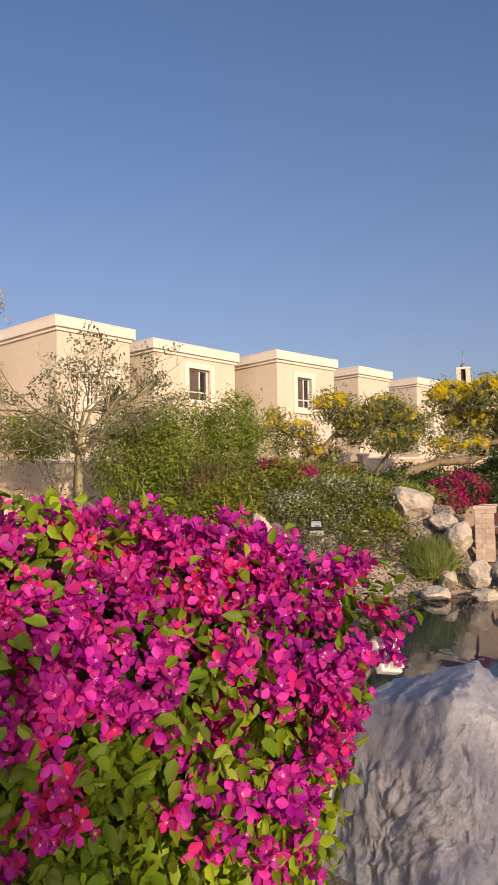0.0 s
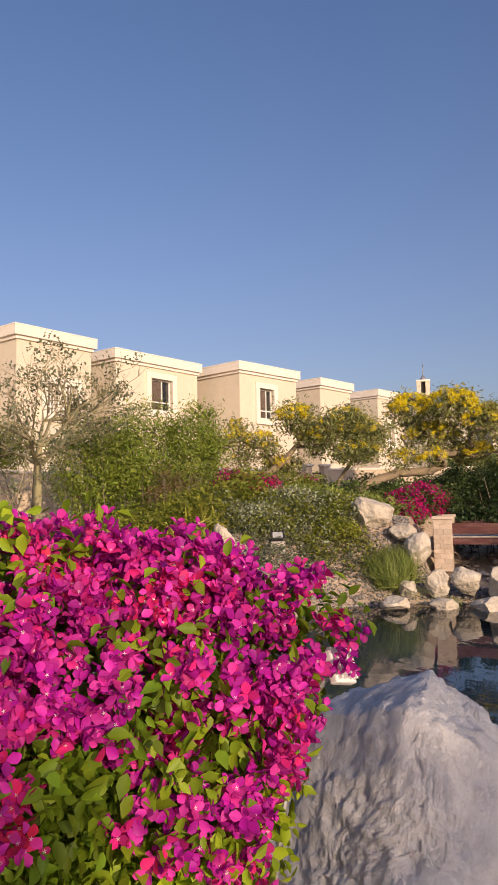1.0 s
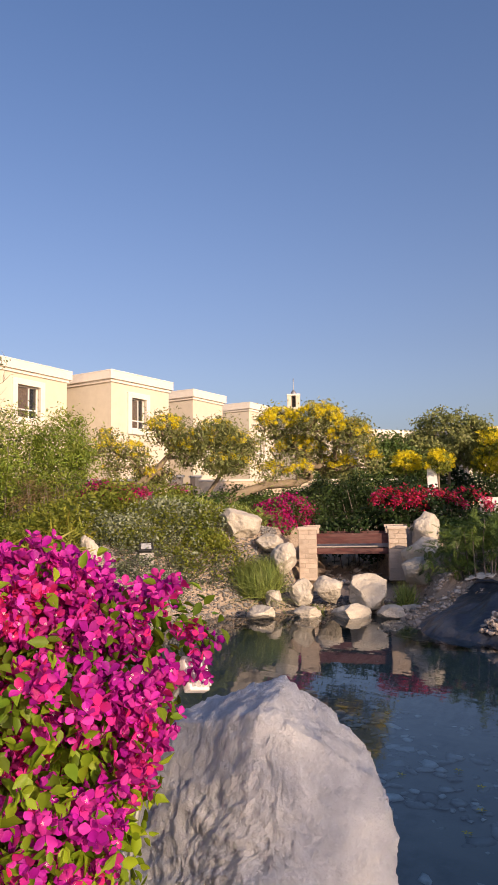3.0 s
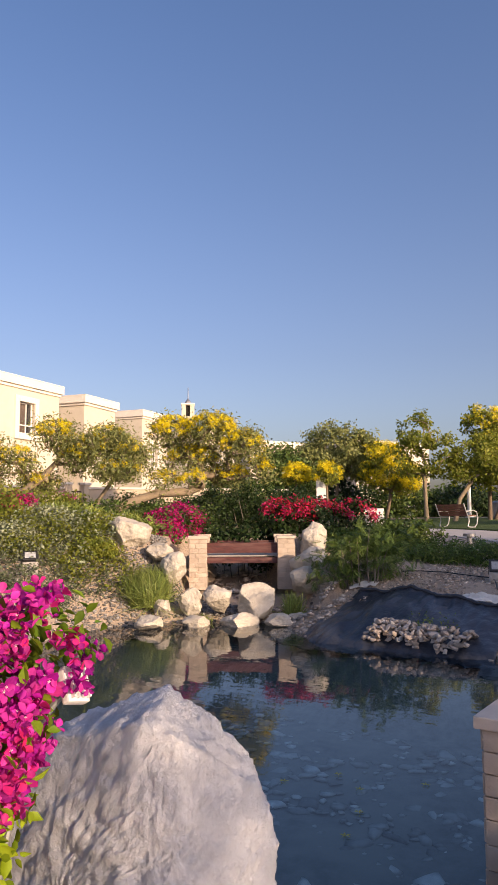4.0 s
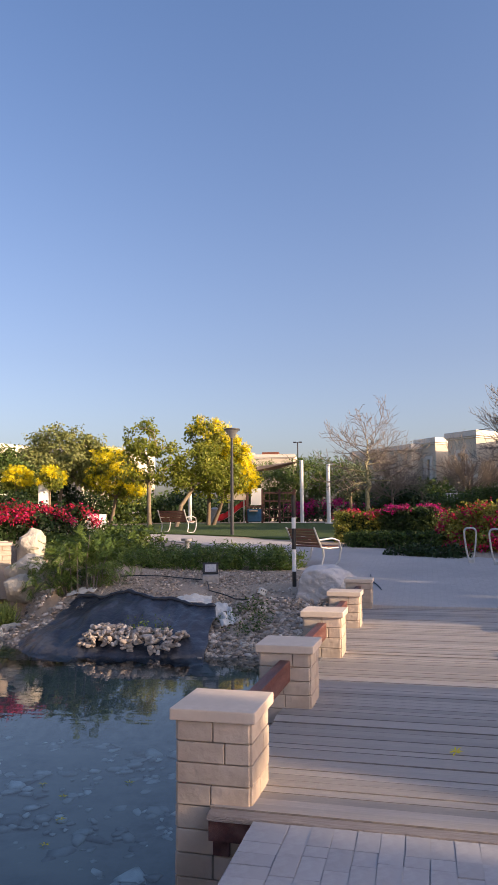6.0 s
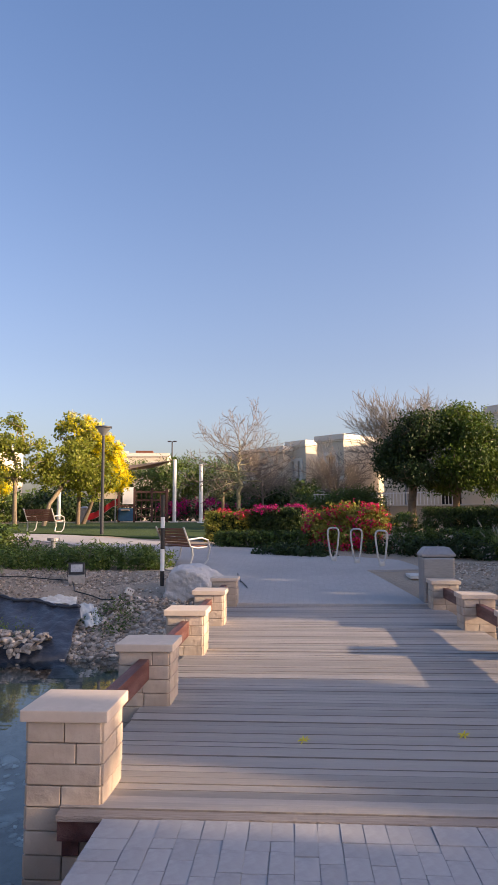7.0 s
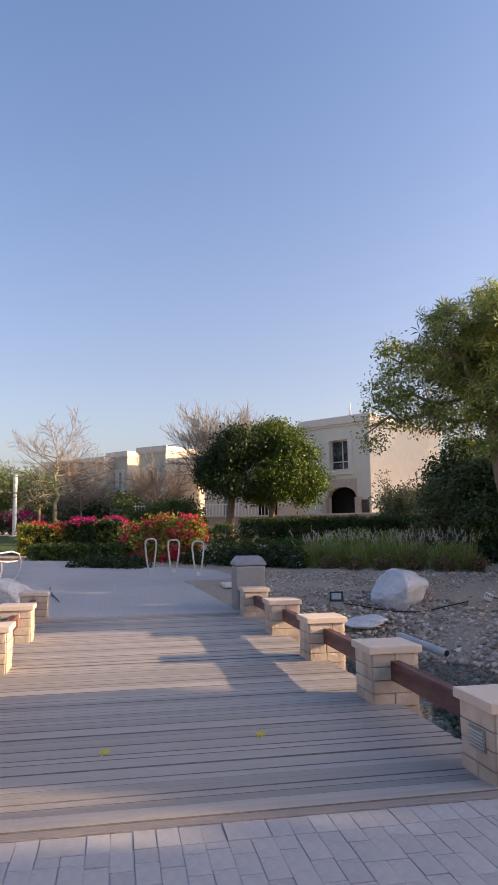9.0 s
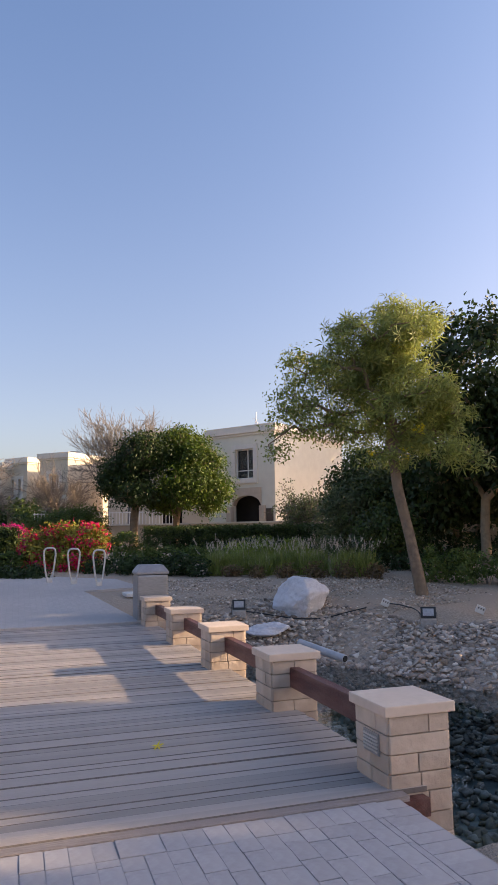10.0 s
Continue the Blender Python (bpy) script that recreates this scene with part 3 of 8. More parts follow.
def bract_material():
    """Bracts from purple through magenta to a pinkish red, by flower and by patch of the bush."""
    m = bpy.data.materials.new("bougainvillea_bract")
    m.use_nodes = True
    N, L = m.node_tree.nodes, m.node_tree.links
    geo, tc = N.new("ShaderNodeNewGeometry"), N.new("ShaderNodeTexCoord")
    nz = N.new("ShaderNodeTexNoise")
    nz.inputs["Scale"].default_value = 2.6
    nz.inputs["Detail"].default_value = 2
    L.new(tc.outputs["Object"], nz.inputs["Vector"])
    mx = N.new("ShaderNodeMath")
    mx.operation = "MULTIPLY_ADD"
    mx.inputs[1].default_value = 0.42
    L.new(geo.outputs["Random Per Island"], mx.inputs[0])
    sub = N.new("ShaderNodeMath")
    sub.operation = "SUBTRACT"
    sub.inputs[1].default_value = 0.16
    L.new(nz.outputs["Fac"], sub.inputs[0])
    L.new(sub.outputs[0], mx.inputs[2])
    r = N.new("ShaderNodeValToRGB")
    e = r.color_ramp.elements
    e[0].position, e[0].color = 0.20, (0.36, 0.012, 0.28, 1)
    e[1].position, e[1].color = 0.90, (0.72, 0.03, 0.10, 1)
    for p, c in ((0.42, (0.50, 0.015, 0.36, 1)), (0.58, (0.72, 0.055, 0.42, 1)), (0.75, (0.68, 0.025, 0.21, 1))):
        k = e.new(p)
        k.color = c
    L.new(mx.outputs[0], r.inputs[0])
    vr, fr, hs = N.new("ShaderNodeMapRange"), N.new("ShaderNodeMath"), N.new("ShaderNodeHueSaturation")
    fr.operation = "PINGPONG"
    fr.inputs[1].default_value = 0.083
    vr.inputs["From Max"].default_value, vr.inputs["To Min"].default_value, vr.inputs["To Max"].default_value = 0.083, 0.62, 1.25
    L.new(geo.outputs["Random Per Island"], fr.inputs[0])
    L.new(fr.outputs[0], vr.inputs["Value"])
    L.new(vr.outputs[0], hs.inputs["Value"])
    L.new(r.outputs[0], hs.inputs["Color"])
    b = N["Principled BSDF"]
    b.inputs["Roughness"].default_value = 0.55
    b.inputs["Specular IOR Level"].default_value = 0.25
    L.new(hs.outputs[0], b.inputs["Base Color"])
    t = N.new("ShaderNodeBsdfTranslucent")
    L.new(hs.outputs[0], t.inputs["Color"])
    ms = N.new("ShaderNodeMixShader")
    ms.inputs[0].default_value = 0.32
    L.new(b.outputs[0], ms.inputs[1])
    L.new(t.outputs[0], ms.inputs[2])
    L.new(ms.outputs[0], N["Material Output"].inputs[0])
    return m


M_BRACT = bract_material()


def water_material():
    m = bpy.data.materials.new("pond_water")
    m.use_nodes = True
    N, L = m.node_tree.nodes, m.node_tree.links
    N.remove(N["Principled BSDF"])
    tc = N.new("ShaderNodeTexCoord")
    n1, n2 = N.new("ShaderNodeTexNoise"), N.new("ShaderNodeTexNoise")
    mp = N.new("ShaderNodeMapping")
    mp.inputs["Rotation"].default_value = (0, 0, radians(-35))
    mp.inputs["Scale"].default_value = (1.0, 0.45, 1)
    L.new(tc.outputs["Object"], mp.inputs[0])
    n1.inputs["Scale"].default_value, n1.inputs["Detail"].default_value = 5.0, 2
    n2.inputs["Scale"].default_value, n2.inputs["Detail"].default_value = 1.1, 2
    L.new(mp.outputs[0], n1.inputs["Vector"])
    L.new(tc.outputs["Object"], n2.inputs["Vector"])
    mul = N.new("ShaderNodeMath")
    mul.operation = "MULTIPLY"
    L.new(n1.outputs["Fac"], mul.inputs[0])
    L.new(n2.outputs["Fac"], mul.inputs[1])
    bp = N.new("ShaderNodeBump")
    bp.inputs["Strength"].default_value, bp.inputs["Distance"].default_value = 0.065, 0.06
    L.new(mul.outputs[0], bp.inputs["Height"])
    fr = N.new("ShaderNodeFresnel")
    fr.inputs["IOR"].default_value = 1.333
    L.new(bp.outputs[0], fr.inputs["Normal"])
    gl, tr, ms = N.new("ShaderNodeBsdfGlossy"), N.new("ShaderNodeBsdfTransparent"), N.new("ShaderNodeMixShader")
    gl.inputs["Roughness"].default_value = 0.015
    gl.inputs["Color"].default_value = (1, 1, 1, 1)
    tr.inputs["Color"].default_value = (0.81, 0.90, 0.90, 1)
    L.new(bp.outputs[0], gl.inputs["Normal"])
    L.new(fr.outputs[0], ms.inputs[0])
    L.new(tr.outputs[0], ms.inputs[1])
    L.new(gl.outputs[0], ms.inputs[2])
    L.new(ms.outputs[0], N["Material Output"].inputs[0])
    return m


def glass_material():
    m = bpy.data.materials.new("window_glass")
    m.use_nodes = True
    b = m.node_tree.nodes["Principled BSDF"]
    b.inputs["Base Color"].default_value = (0.05, 0.055, 0.06, 1)
    b.inputs["Roughness"].default_value = 0.05
    b.inputs["Specular IOR Level"].default_value = 0.9
    b.inputs["Alpha"].default_value = 0.3
    return m


M_WATER, M_GLASS = water_material(), glass_material()

# ---- ground ----
def steps(lo, hi, fine0, fine1, step, grow=1.35):
    a = list(np.arange(fine0, fine1 + 1e-6, step))
    s, v = step, fine1
    while v < hi:
        s *= grow
        v += s
        a.append(v)
    s, v = step, fine0
    while v > lo:
        s *= grow
        v -= s
        a.insert(0, v)
    return np.array(a)


gx, gy = steps(-900, 2600, -2, 22, 0.2), steps(-1500, 2600, -12, 18, 0.2)
GX, GY = np.meshgrid(gx, gy, indexing="ij")
GZ = land(GX, GY)
jit = np.array([noise.noise(Vector((x * 0.9, y * 0.9, 3.3))) for x, y in zip(GX.ravel(), GY.ravel())]).reshape(GX.shape)
GZ = GZ + jit * 0.05 * (np.hypot(GX, GY) < 60)
nx, ny = GX.shape
ii = np.arange(nx * ny).reshape(nx, ny)
GF = np.stack([ii[:-1, :-1], ii[1:, :-1], ii[1:, 1:], ii[:-1, 1:]], axis=-1).reshape(-1, 4)
under = GZ.ravel()[GF].mean(axis=1) < WATER - 0.12
tagged(quads("ground", np.stack([GX, GY, GZ], -1).reshape(-1, 3), GF, [M_SOIL, M_SILT], under.astype(np.int32), smooth=True), "sandy brown soil and pond bed sloping to the banks", "ground", kind="structure")


def draped(name, outline, lift, step, material, label, category, thick=0.05):
    """A sheet with the given plan that follows the land, cut from a grid, with a skirt."""
    bm = bmesh.new()
    xs, ys = [p[0] for p in outline], [p[1] for p in outline]
    f = bm.faces.new([bm.verts.new((x, y, 0)) for x, y in outline])
    bmesh.ops.triangulate(bm, faces=[f])
    for axis, lo, hi in ((0, min(xs), max(xs)), (1, min(ys), max(ys))):
        v = lo + step
        while v < hi:
            co, no = [0, 0, 0], [0, 0, 0]
            co[axis], no[axis] = v, 1
            bmesh.ops.bisect_plane(bm, geom=bm.verts[:] + bm.edges[:] + bm.faces[:], plane_co=co, plane_no=no)
            v += step
    C = np.array([v.co[:] for v in bm.verts])
    Z = np.maximum(land(C[:, 0], C[:, 1]), high(C[:, 0], C[:, 1])) + lift
    for v, z in zip(bm.verts, Z):
        v.co.z = z
    rim = [e for e in bm.edges if e.is_boundary]
    r = bmesh.ops.extrude_edge_only(bm, edges=rim)
    for v in r["geom"]:
        if isinstance(v, bmesh.types.BMVert):
            v.co.z -= thick
    bmesh.ops.recalc_face_normals(bm, faces=bm.faces[:])
    ob = part(name, bm, material)
    return tagged(ob, label, category, kind="structure")


PATH_PLAN = [(12.95, 0.95), (13.6, 1.15), (15.0, 1.4), (16.4, 2.0), (17.0, 2.9), (19.2, 4.0), (22.0, 6.4), (24.2, 9.8), (25.6, 14), (26.6, 20), (28.4, 19.6), (27.6, 14), (26.2, 9.2),
             (24.3, 5.4), (23.0, 3.2), (22.0, 1.2), (20.4, -0.7), (19.0, -2.7), (17.2, -3.1), (17.0, -1.7), (12.95, -2.4)]
draped("path", PATH_PLAN, 0.035, 0.5, M_PATH, "pale grey paved garden path bending away from the bridge", "path", 0.5)
draped("lawn", [(24.4, 2.6), (25.0, 5.4), (26.6, 9.2), (28.0, 14), (28.6, 18.5), (34, 17), (41, 14.6), (42.3, 4.6), (33, 2.6)], 0.05, 1.0, M_LAWN, "flat mown green lawn beside the path", "lawn", 0.1)
draped("play_ground", [(41.1, 14.8), (42.4, 4.5), (46, 3.8), (54, 6), (53, 16), (46, 19)], 0.04, 2.0, M_PALE, "pale sandy surface of the play area", "play area", 0.1)
bm = bmesh.new()
bm.faces.new([bm.verts.new((x, y, WATER)) for x, y in [(3.6, -9.5), (14.0, -9.5), (14.0, 8.0), (14.2, 11.5), (3.6, 12.5)]])
tagged(part("water", bm, M_WATER), "still clear pond water reflecting sky and trees", "pond", kind="structure")
bm = bmesh.new()
bm.faces.new([bm.verts.new((x, y, -0.34)) for x, y in [(13.95, 10.9), (14.95, 9.5), (18.6, 12.2), (17.5, 13.6)]])
tagged(part("water", bm, M_WATER), "shallow stream water under the small footbridge", "stream", kind="structure")

# ---- the bridge ----
PIL_LEFT = [4.43, 6.40, 8.50, 10.62, 12.76]
PIL_RIGHT = [4.41, 6.38, 8.37, 10.38, 12.50]
bm = bmesh.new()
for px in (4.36, 6.4, 8.5, 10.6, 12.9):
    box(bm, (px, -0.705, -0.085), (0.08, 3.66, 0.10), 0.004)
for py in (1.08, -0.7, -2.49):
    box(bm, (8.6, py, -0.19), (8.4, 0.09, 0.10), 0.004)
deck = thing("deck", "weathered grey-brown timber boardwalk deck of the bridge", "bridge deck", kind="structure")
part("deck_beam", bm, M_RAIL, deck, "red-brown timber bearers under the boards")


def make_pillar(seed, low):
    """A square pier of sandstone blocks in courses with dark joints and an overhanging cap."""
    rng = np.random.default_rng(seed)
    p = thing("bridge_pillar", "square beige sandstone block pillar with an overhanging flat cap", "pillar", group="pillars along the bridge")
    part("core", newbox((0.2, 0, (0.44 + low) / 2), (0.385, 0.385, 0.44 - low)), M_MORTAR, p, "dark recessed mortar core")
    part("cap", newbox((0.2, 0, 0.472), (0.472, 0.472, 0.062), 0.008), M_CAP, p, "smooth pale sandstone cap")
    z, row = 0.44, 0
    while z > low:
        h = 0.108 if row < 4 else 0.12
        z0 = max(low, z - h)
        cut = [0.5, 0.66, None, 0.47, 0.5, 0.62][(row + seed) % 6]
        spans = [(0.0, 0.4)] if cut is None else [(0.0, 0.4 * cut), (0.4 * cut, 0.4)]
        for side in range(4):
            for a, b in spans:
                g = 0.003
                proud = 0.006 + 0.005 * rng.random()
                bm = bmesh.new()
                box(bm, ((a + b) / 2 - 0.2, -0.2 + 0.012 - proud, (z + z0) / 2), (b - a - g * 2, 0.03, z - z0 - g * 2), 0.0035, None, 1)
                bmesh.ops.transform(bm, matrix=Matrix.Translation((0.2, 0, 0)) @ Matrix.Rotation(side * math.pi / 2, 4, "Z"), verts=bm.verts)
                part("block", bm, M_BLOCK, p)
        z, row = z0, row + 1
    return p


def board_rows():
    rng = np.random.default_rng(3)
    x, k = 4.30, 0
    while x < 12.9:
        w = 0.084 + 0.008 * rng.random()
        bm = newbox((0, 0, -0.016), (w, 3.70, 0.032), 0.005)
        ob = part("deck_board", bm, M_BOARD if k else M_EDGEBOARD, deck)
        # second slot darkens the long sides, standing in for shade in the gaps
        ob.data.materials.append(M_BOARDSIDE)
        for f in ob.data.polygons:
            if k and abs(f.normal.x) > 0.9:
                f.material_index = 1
        if k == 0:
            for v in ob.data.vertices:
                v.co.y = max(v.co.y, -1.67)
        ob.location = (x + w / 2, -0.705 + rng.normal() * 0.006, rng.normal() * 0.0022)
        ob.rotation_euler = (rng.normal() * 0.0005, rng.normal() * 0.011, rng.normal() * 0.0009)
        x, k = x + w + 0.004 + 0.007 * rng.random() ** 2, k + 1


PILLARS = [make_pillar(0, -1.2), make_pillar(1, -1.2)]
for j, (row_x, y, z) in enumerate(((PIL_LEFT, 1.13, -0.018), (PIL_RIGHT, -2.53, -0.034))):
    for i, x in enumerate(row_x):
        m = pose(x, y, z)
        if i == 0:
            PILLARS[j].matrix_world = m
        else:
            copy_thing(PILLARS[(i + j) % 2], m)
    for x0, x1 in zip(row_x, row_x[1:]):
        ln = x1 - x0 - 0.385
        ob = tagged(part("bridge_rail", newbox((0.385 + ln / 2, 0, 0.303), (ln + 0.01, 0.085, 0.162), 0.008), M_RAIL), "low red-brown timber rail beam between two bridge pillars", "railing", "rails of the bridge")
        ob.matrix_world = pose(x0, y, z)
lv = thing("step_light", "small louvred steel step light set in a bridge pillar", "light", pose(4.59, -2.318, 0.225))
part("housing", newbox((0, 0, 0), (0.19, 0.02, 0.125), 0.003), M_STEEL, lv)
for k in range(5):
    part("louvre", newbox((0, 0.012, -0.04 + 0.02 * k), (0.17, 0.012, 0.011), 0.001, pose(0, 0, 0)), M_ALU, lv)

# ---- paving in front of the bridge ----
plaza = thing("pavement", "grey concrete block paving in front of the bridge", "paving", kind="structure")
bm = bmesh.new()
prism(bm, [(4.285, 0.88), (4.285, -2.31), (2.2, -2.36), (-5, -2.36), (-5, 0.87)], -0.9, -0.0045)
part("paving_bed", bm, M_BED, plaza)
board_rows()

# ---- boulders ----
def boulder(x, y, z, size, seed, material, label, turn=0.0, sub=4, cuts=9, group=""):
    ob = new("boulder", rock_mesh("boulder", size, seed, material, sub, cuts))
    ob.matrix_world = pose(x, y, z, 0, 0, turn)
    return tagged(ob, label, "boulder", group)


def big_boulder():
    """Cut by planes given along the pond edge (u), away from the paving (v) and up."""
    u, v = Vector((0.652, -0.758, 0)), Vector((0.758, 0.652, 0))
    cuts = [(-0.35, 0, 0.94, 0.648), (0.30, 0, 0.95, 0.765), (0.62, -0.1, 0.78, 0.624), (0.856, -0.12, 0.50, 0.717), (0.96, 0.1, 0.25, 0.585), (1, 0, 0, 0.561), (-0.95, 0, 0.31, 0.605), (-0.75, -0.1, 0.65, 0.778),
            (-0.1, -0.88, 0.46, 0.62), (0.1, -0.99, 0.1, 0.70), (0.15, 0.9, 0.4, 0.58), (0.6, -0.7, 0.4, 0.484), (-0.6, -0.65, 0.45, 0.43), (-0.61, 0.61, 0.51, 0.716), (0.61, 0.61, 0.51, 0.69), (0.15, -0.55, 0.82, 0.681), (-0.02, -0.86, 0.5, 0.50)]
    planes = [((u * a + v * b + Vector((0, 0, c))).normalized(), d / 1.25) for a, b, c, d in cuts]
    return rock_mesh("boulder", (1.25, 1.25, 1.25), 14, M_ROCKBIG, 7, 0, 0.012, 0.003, 1.0, planes, 0.95, 0.8)


big = new("boulder", big_boulder())
big.matrix_world = pose(2.96, 2.262, -0.033)
tagged(big, "huge rough grey limestone boulder at the pond edge", "boulder")
boulder(3.7, 1.95, -0.62, (0.16, 0.13, 0.10), 21, M_ROCKG, "small grey stone beside the huge boulder", 10, 3)
boulder(14.32, 1.90, 0.13, (0.56, 0.70, 0.50), 5, M_ROCKG, "smooth grey boulder beside the bridge end", 20, 5, 8)
boulder(13.85, -5.68, 0.12, (0.60, 0.74, 0.52), 8, M_ROCKBIG, "pale limestone boulder on the stony bank", 60, 5, 9)
boulder(13.2, -4.70, -0.25, (0.36, 0.44, 0.13), 31, M_ROCKBIG, "flat white rock on the stony bank", 10, 4)
WHITE = [(12.30, 11.89, 1.08, (0.50, 0.52, 0.44), 41), (12.57, 11.18, 0.72, (0.34, 0.38, 0.24), 42), (12.37, 10.52, 0.36, (0.33, 0.37, 0.35), 43), (12.28, 10.02, -0.30, (0.33, 0.34, 0.32), 44),
         (12.65, 9.57, -0.28, (0.36, 0.37, 0.32), 45), (13.05, 8.88, -0.30, (0.52, 0.56, 0.38), 46), (11.92, 9.51, -0.66, (0.33, 0.34, 0.17), 47), (12.44, 8.86, -0.66, (0.42, 0.44, 0.21), 48),
         (12.83, 8.14, -0.66, (0.34, 0.34, 0.18), 51), (11.05, 10.03, -0.60, (0.30, 0.32, 0.18), 49), (11.65, 10.26, -0.36, (0.20, 0.2, 0.22), 55), (15.75, 9.05, 0.75, (0.50, 0.44, 0.55), 50), (15.1, 8.70, 0.35, (0.50, 0.60, 0.42), 61), (13.3, 8.0, -0.62, (0.26, 0.30, 0.16), 52),
         (14.5, 8.5, 0.05, (0.4, 0.5, 0.32), 56), (8.6, 12.4, 0.62, (0.24, 0.28, 0.42), 53), (13.05, 11.5, 0.55, (0.22, 0.25, 0.2), 57), (18.3, 10.4, 0.95, (0.3, 0.3, 0.25), 58)]
for x, y, z, s, k in WHITE:
    boulder(x, y, z, s, k, M_ROCKW, "cream-white limestone boulder at the water's edge", k * 37, 5, 13, "white boulders round the small bridge")

# ---- small footbridge over the stream ----
ax = (FAR_B - FAR_A).normalized()
ang = math.degrees(math.atan2(ax.y, ax.x))
back = Vector((-ax.y, ax.x)) if Vector((-ax.y, ax.x)).dot(Vector((0.8, 0.6))) > 0 else Vector((ax.y, -ax.x))


def far_pillar(pos, low):
    p = thing("footbridge_pillar", "square beige sandstone pillar of the small footbridge", "pillar", pose(pos.x, pos.y, 0.96, 0, 0, ang), group="pillars of the footbridge")
    part("core", newbox((0, 0, (low - 0.05) / 2), (0.40, 0.40, -low - 0.05)), M_PLINTH, p)
    part("cap", newbox((0, 0, 0.0), (0.48, 0.48, 0.07), 0.01), M_CAP, p)
    z, row = -0.035, 0
    while z > low + 0.02:
        z0 = max(low, z - 0.115)
        for side in range(4):
            for a, b in ([(-0.21, 0.02), (0.02, 0.21)], [(-0.21, -0.06), (-0.06, 0.21)])[row % 2]:
                bm = newbox(((a + b) / 2, -0.20, (z + z0) / 2), (b - a - 0.006, 0.03, z - z0 - 0.007), 0.004)
                bmesh.ops.transform(bm, matrix=Matrix.Rotation(side * math.pi / 2, 4, "Z"), verts=bm.verts)
                part("block", bm, M_BLOCK, p)
        z, row = z0, row + 1
    return p


far_pillar(FAR_A, -1.25)
far_pillar(FAR_B, -1.25)
far_pillar(FAR_A + back * 1.5, -0.9)
far_pillar(FAR_B + back * 1.5, -0.9)
fb = thing("footbridge", "small red-brown timber footbridge over the stream", "bridge", pose(FAR_A.x, FAR_A.y, 0, 0, 0, ang))
sgn = 1 if (Matrix.Rotation(radians(ang), 3, "Z") @ Vector((0, 1, 0))).xy.dot(back) > 0 else -1
span = (FAR_B - FAR_A).length
for k, yy in enumerate((0.0, 1.5)):
    part("rail", newbox((span / 2, sgn * yy, 0.70), (span - 0.42, 0.08, 0.25), 0.006), M_RAIL, fb)
for k in range(11):
    part("deck_board", newbox((span / 2, sgn * (0.12 + 0.125 * k), 0.50), (span + 0.4, 0.115, 0.035), 0.004), M_BOARD, fb)
part("deck_beam", newbox((span / 2, sgn * -0.02, 0.40), (span + 0.2, 0.09, 0.14), 0.005), M_RAIL, fb)
part("deck_beam", newbox((span / 2, sgn * 1.52, 0.40), (span + 0.2, 0.09, 0.14), 0.005), M_RAIL, fb)

# ---- houses ----
def window_unit(house, m, w, h, kind=0):
    """A recessed window: pale surround, frame, mullion, panes and a dark room behind."""
    win = new("window")
    win.parent = house
    win.matrix_basis = m
    fr = M_FRAME if kind else M_DARKFRAME
    bm = bmesh.new()
    t = 0.24
    for c, s in (((-w / 2 - t / 2, -0.09, 0), (t, 0.14, h + 2 * t)), ((w / 2 + t / 2, -0.09, 0), (t, 0.14, h + 2 * t)), ((0, -0.09, h / 2 + t / 2), (w, 0.14, t)), ((0, -0.09, -h / 2 - t / 2), (w, 0.16, t))):
        box(bm, c, s, 0.008)
    part("surround", bm, M_TRIM, win, "raised pale plaster surround")
    bm = bmesh.new()
    for c, s in (((-w / 2 + 0.03, 0.06, 0), (0.06, 0.06, h)), ((w / 2 - 0.03, 0.06, 0), (0.06, 0.06, h)), ((0, 0.06, h / 2 - 0.03), (w - 0.12, 0.06, 0.06)), ((0, 0.06, -h / 2 + 0.03), (w - 0.12, 0.06, 0.06)),
                 ((w * 0.12, 0.06, 0), (0.05, 0.05, h - 0.12)), ((0, 0.06, -h * 0.22), (w - 0.12, 0.045, 0.05))):
        box(bm, c, s, 0.004)
    part("frame", bm, M_FRAME, win, "slim window frame with a cross bar")
    part("pane", newbox((0, 0.075, 0), (w - 0.10, 0.012, h - 0.10)), M_GLASS, win)
    if kind == 0:
        part("blind", newbox((-w * 0.19, 0.11, 0.0), (w * 0.60, 0.015, h * 0.96)), M_BLIND, win, "half-lowered beige blind")
    return win


def slab_with_holes(w, h, d, holes):
    """A wall of width w, height h and thickness d from z = 0, with openings (x0, x1, z0, z1)."""
    bm = bmesh.new()
    xs = sorted({0.0, w, *[v for o in holes for v in o[:2]]})
    zs = sorted({0.0, h, *[v for o in holes for v in o[2:]]})
    for x0, x1 in zip(xs, xs[1:]):
        for z0, z1 in zip(zs, zs[1:]):
            cx, cz = (x0 + x1) / 2, (z0 + z1) / 2
            if any(o[0] < cx < o[1] and o[2] < cz < o[3] for o in holes):
                continue
            box(bm, (cx, d / 2, cz), (x1 - x0, d, z1 - z0))
    bmesh.ops.remove_doubles(bm, verts=bm.verts[:], dist=0.0005)
    inner = [f for f in bm.faces if any(g is not f and (g.calc_center_median() - f.calc_center_median()).length < 1e-4 for e in f.edges for g in e.link_faces)]
    bmesh.ops.delete(bm, geom=list(set(inner)), context="FACES_ONLY")
    return bm


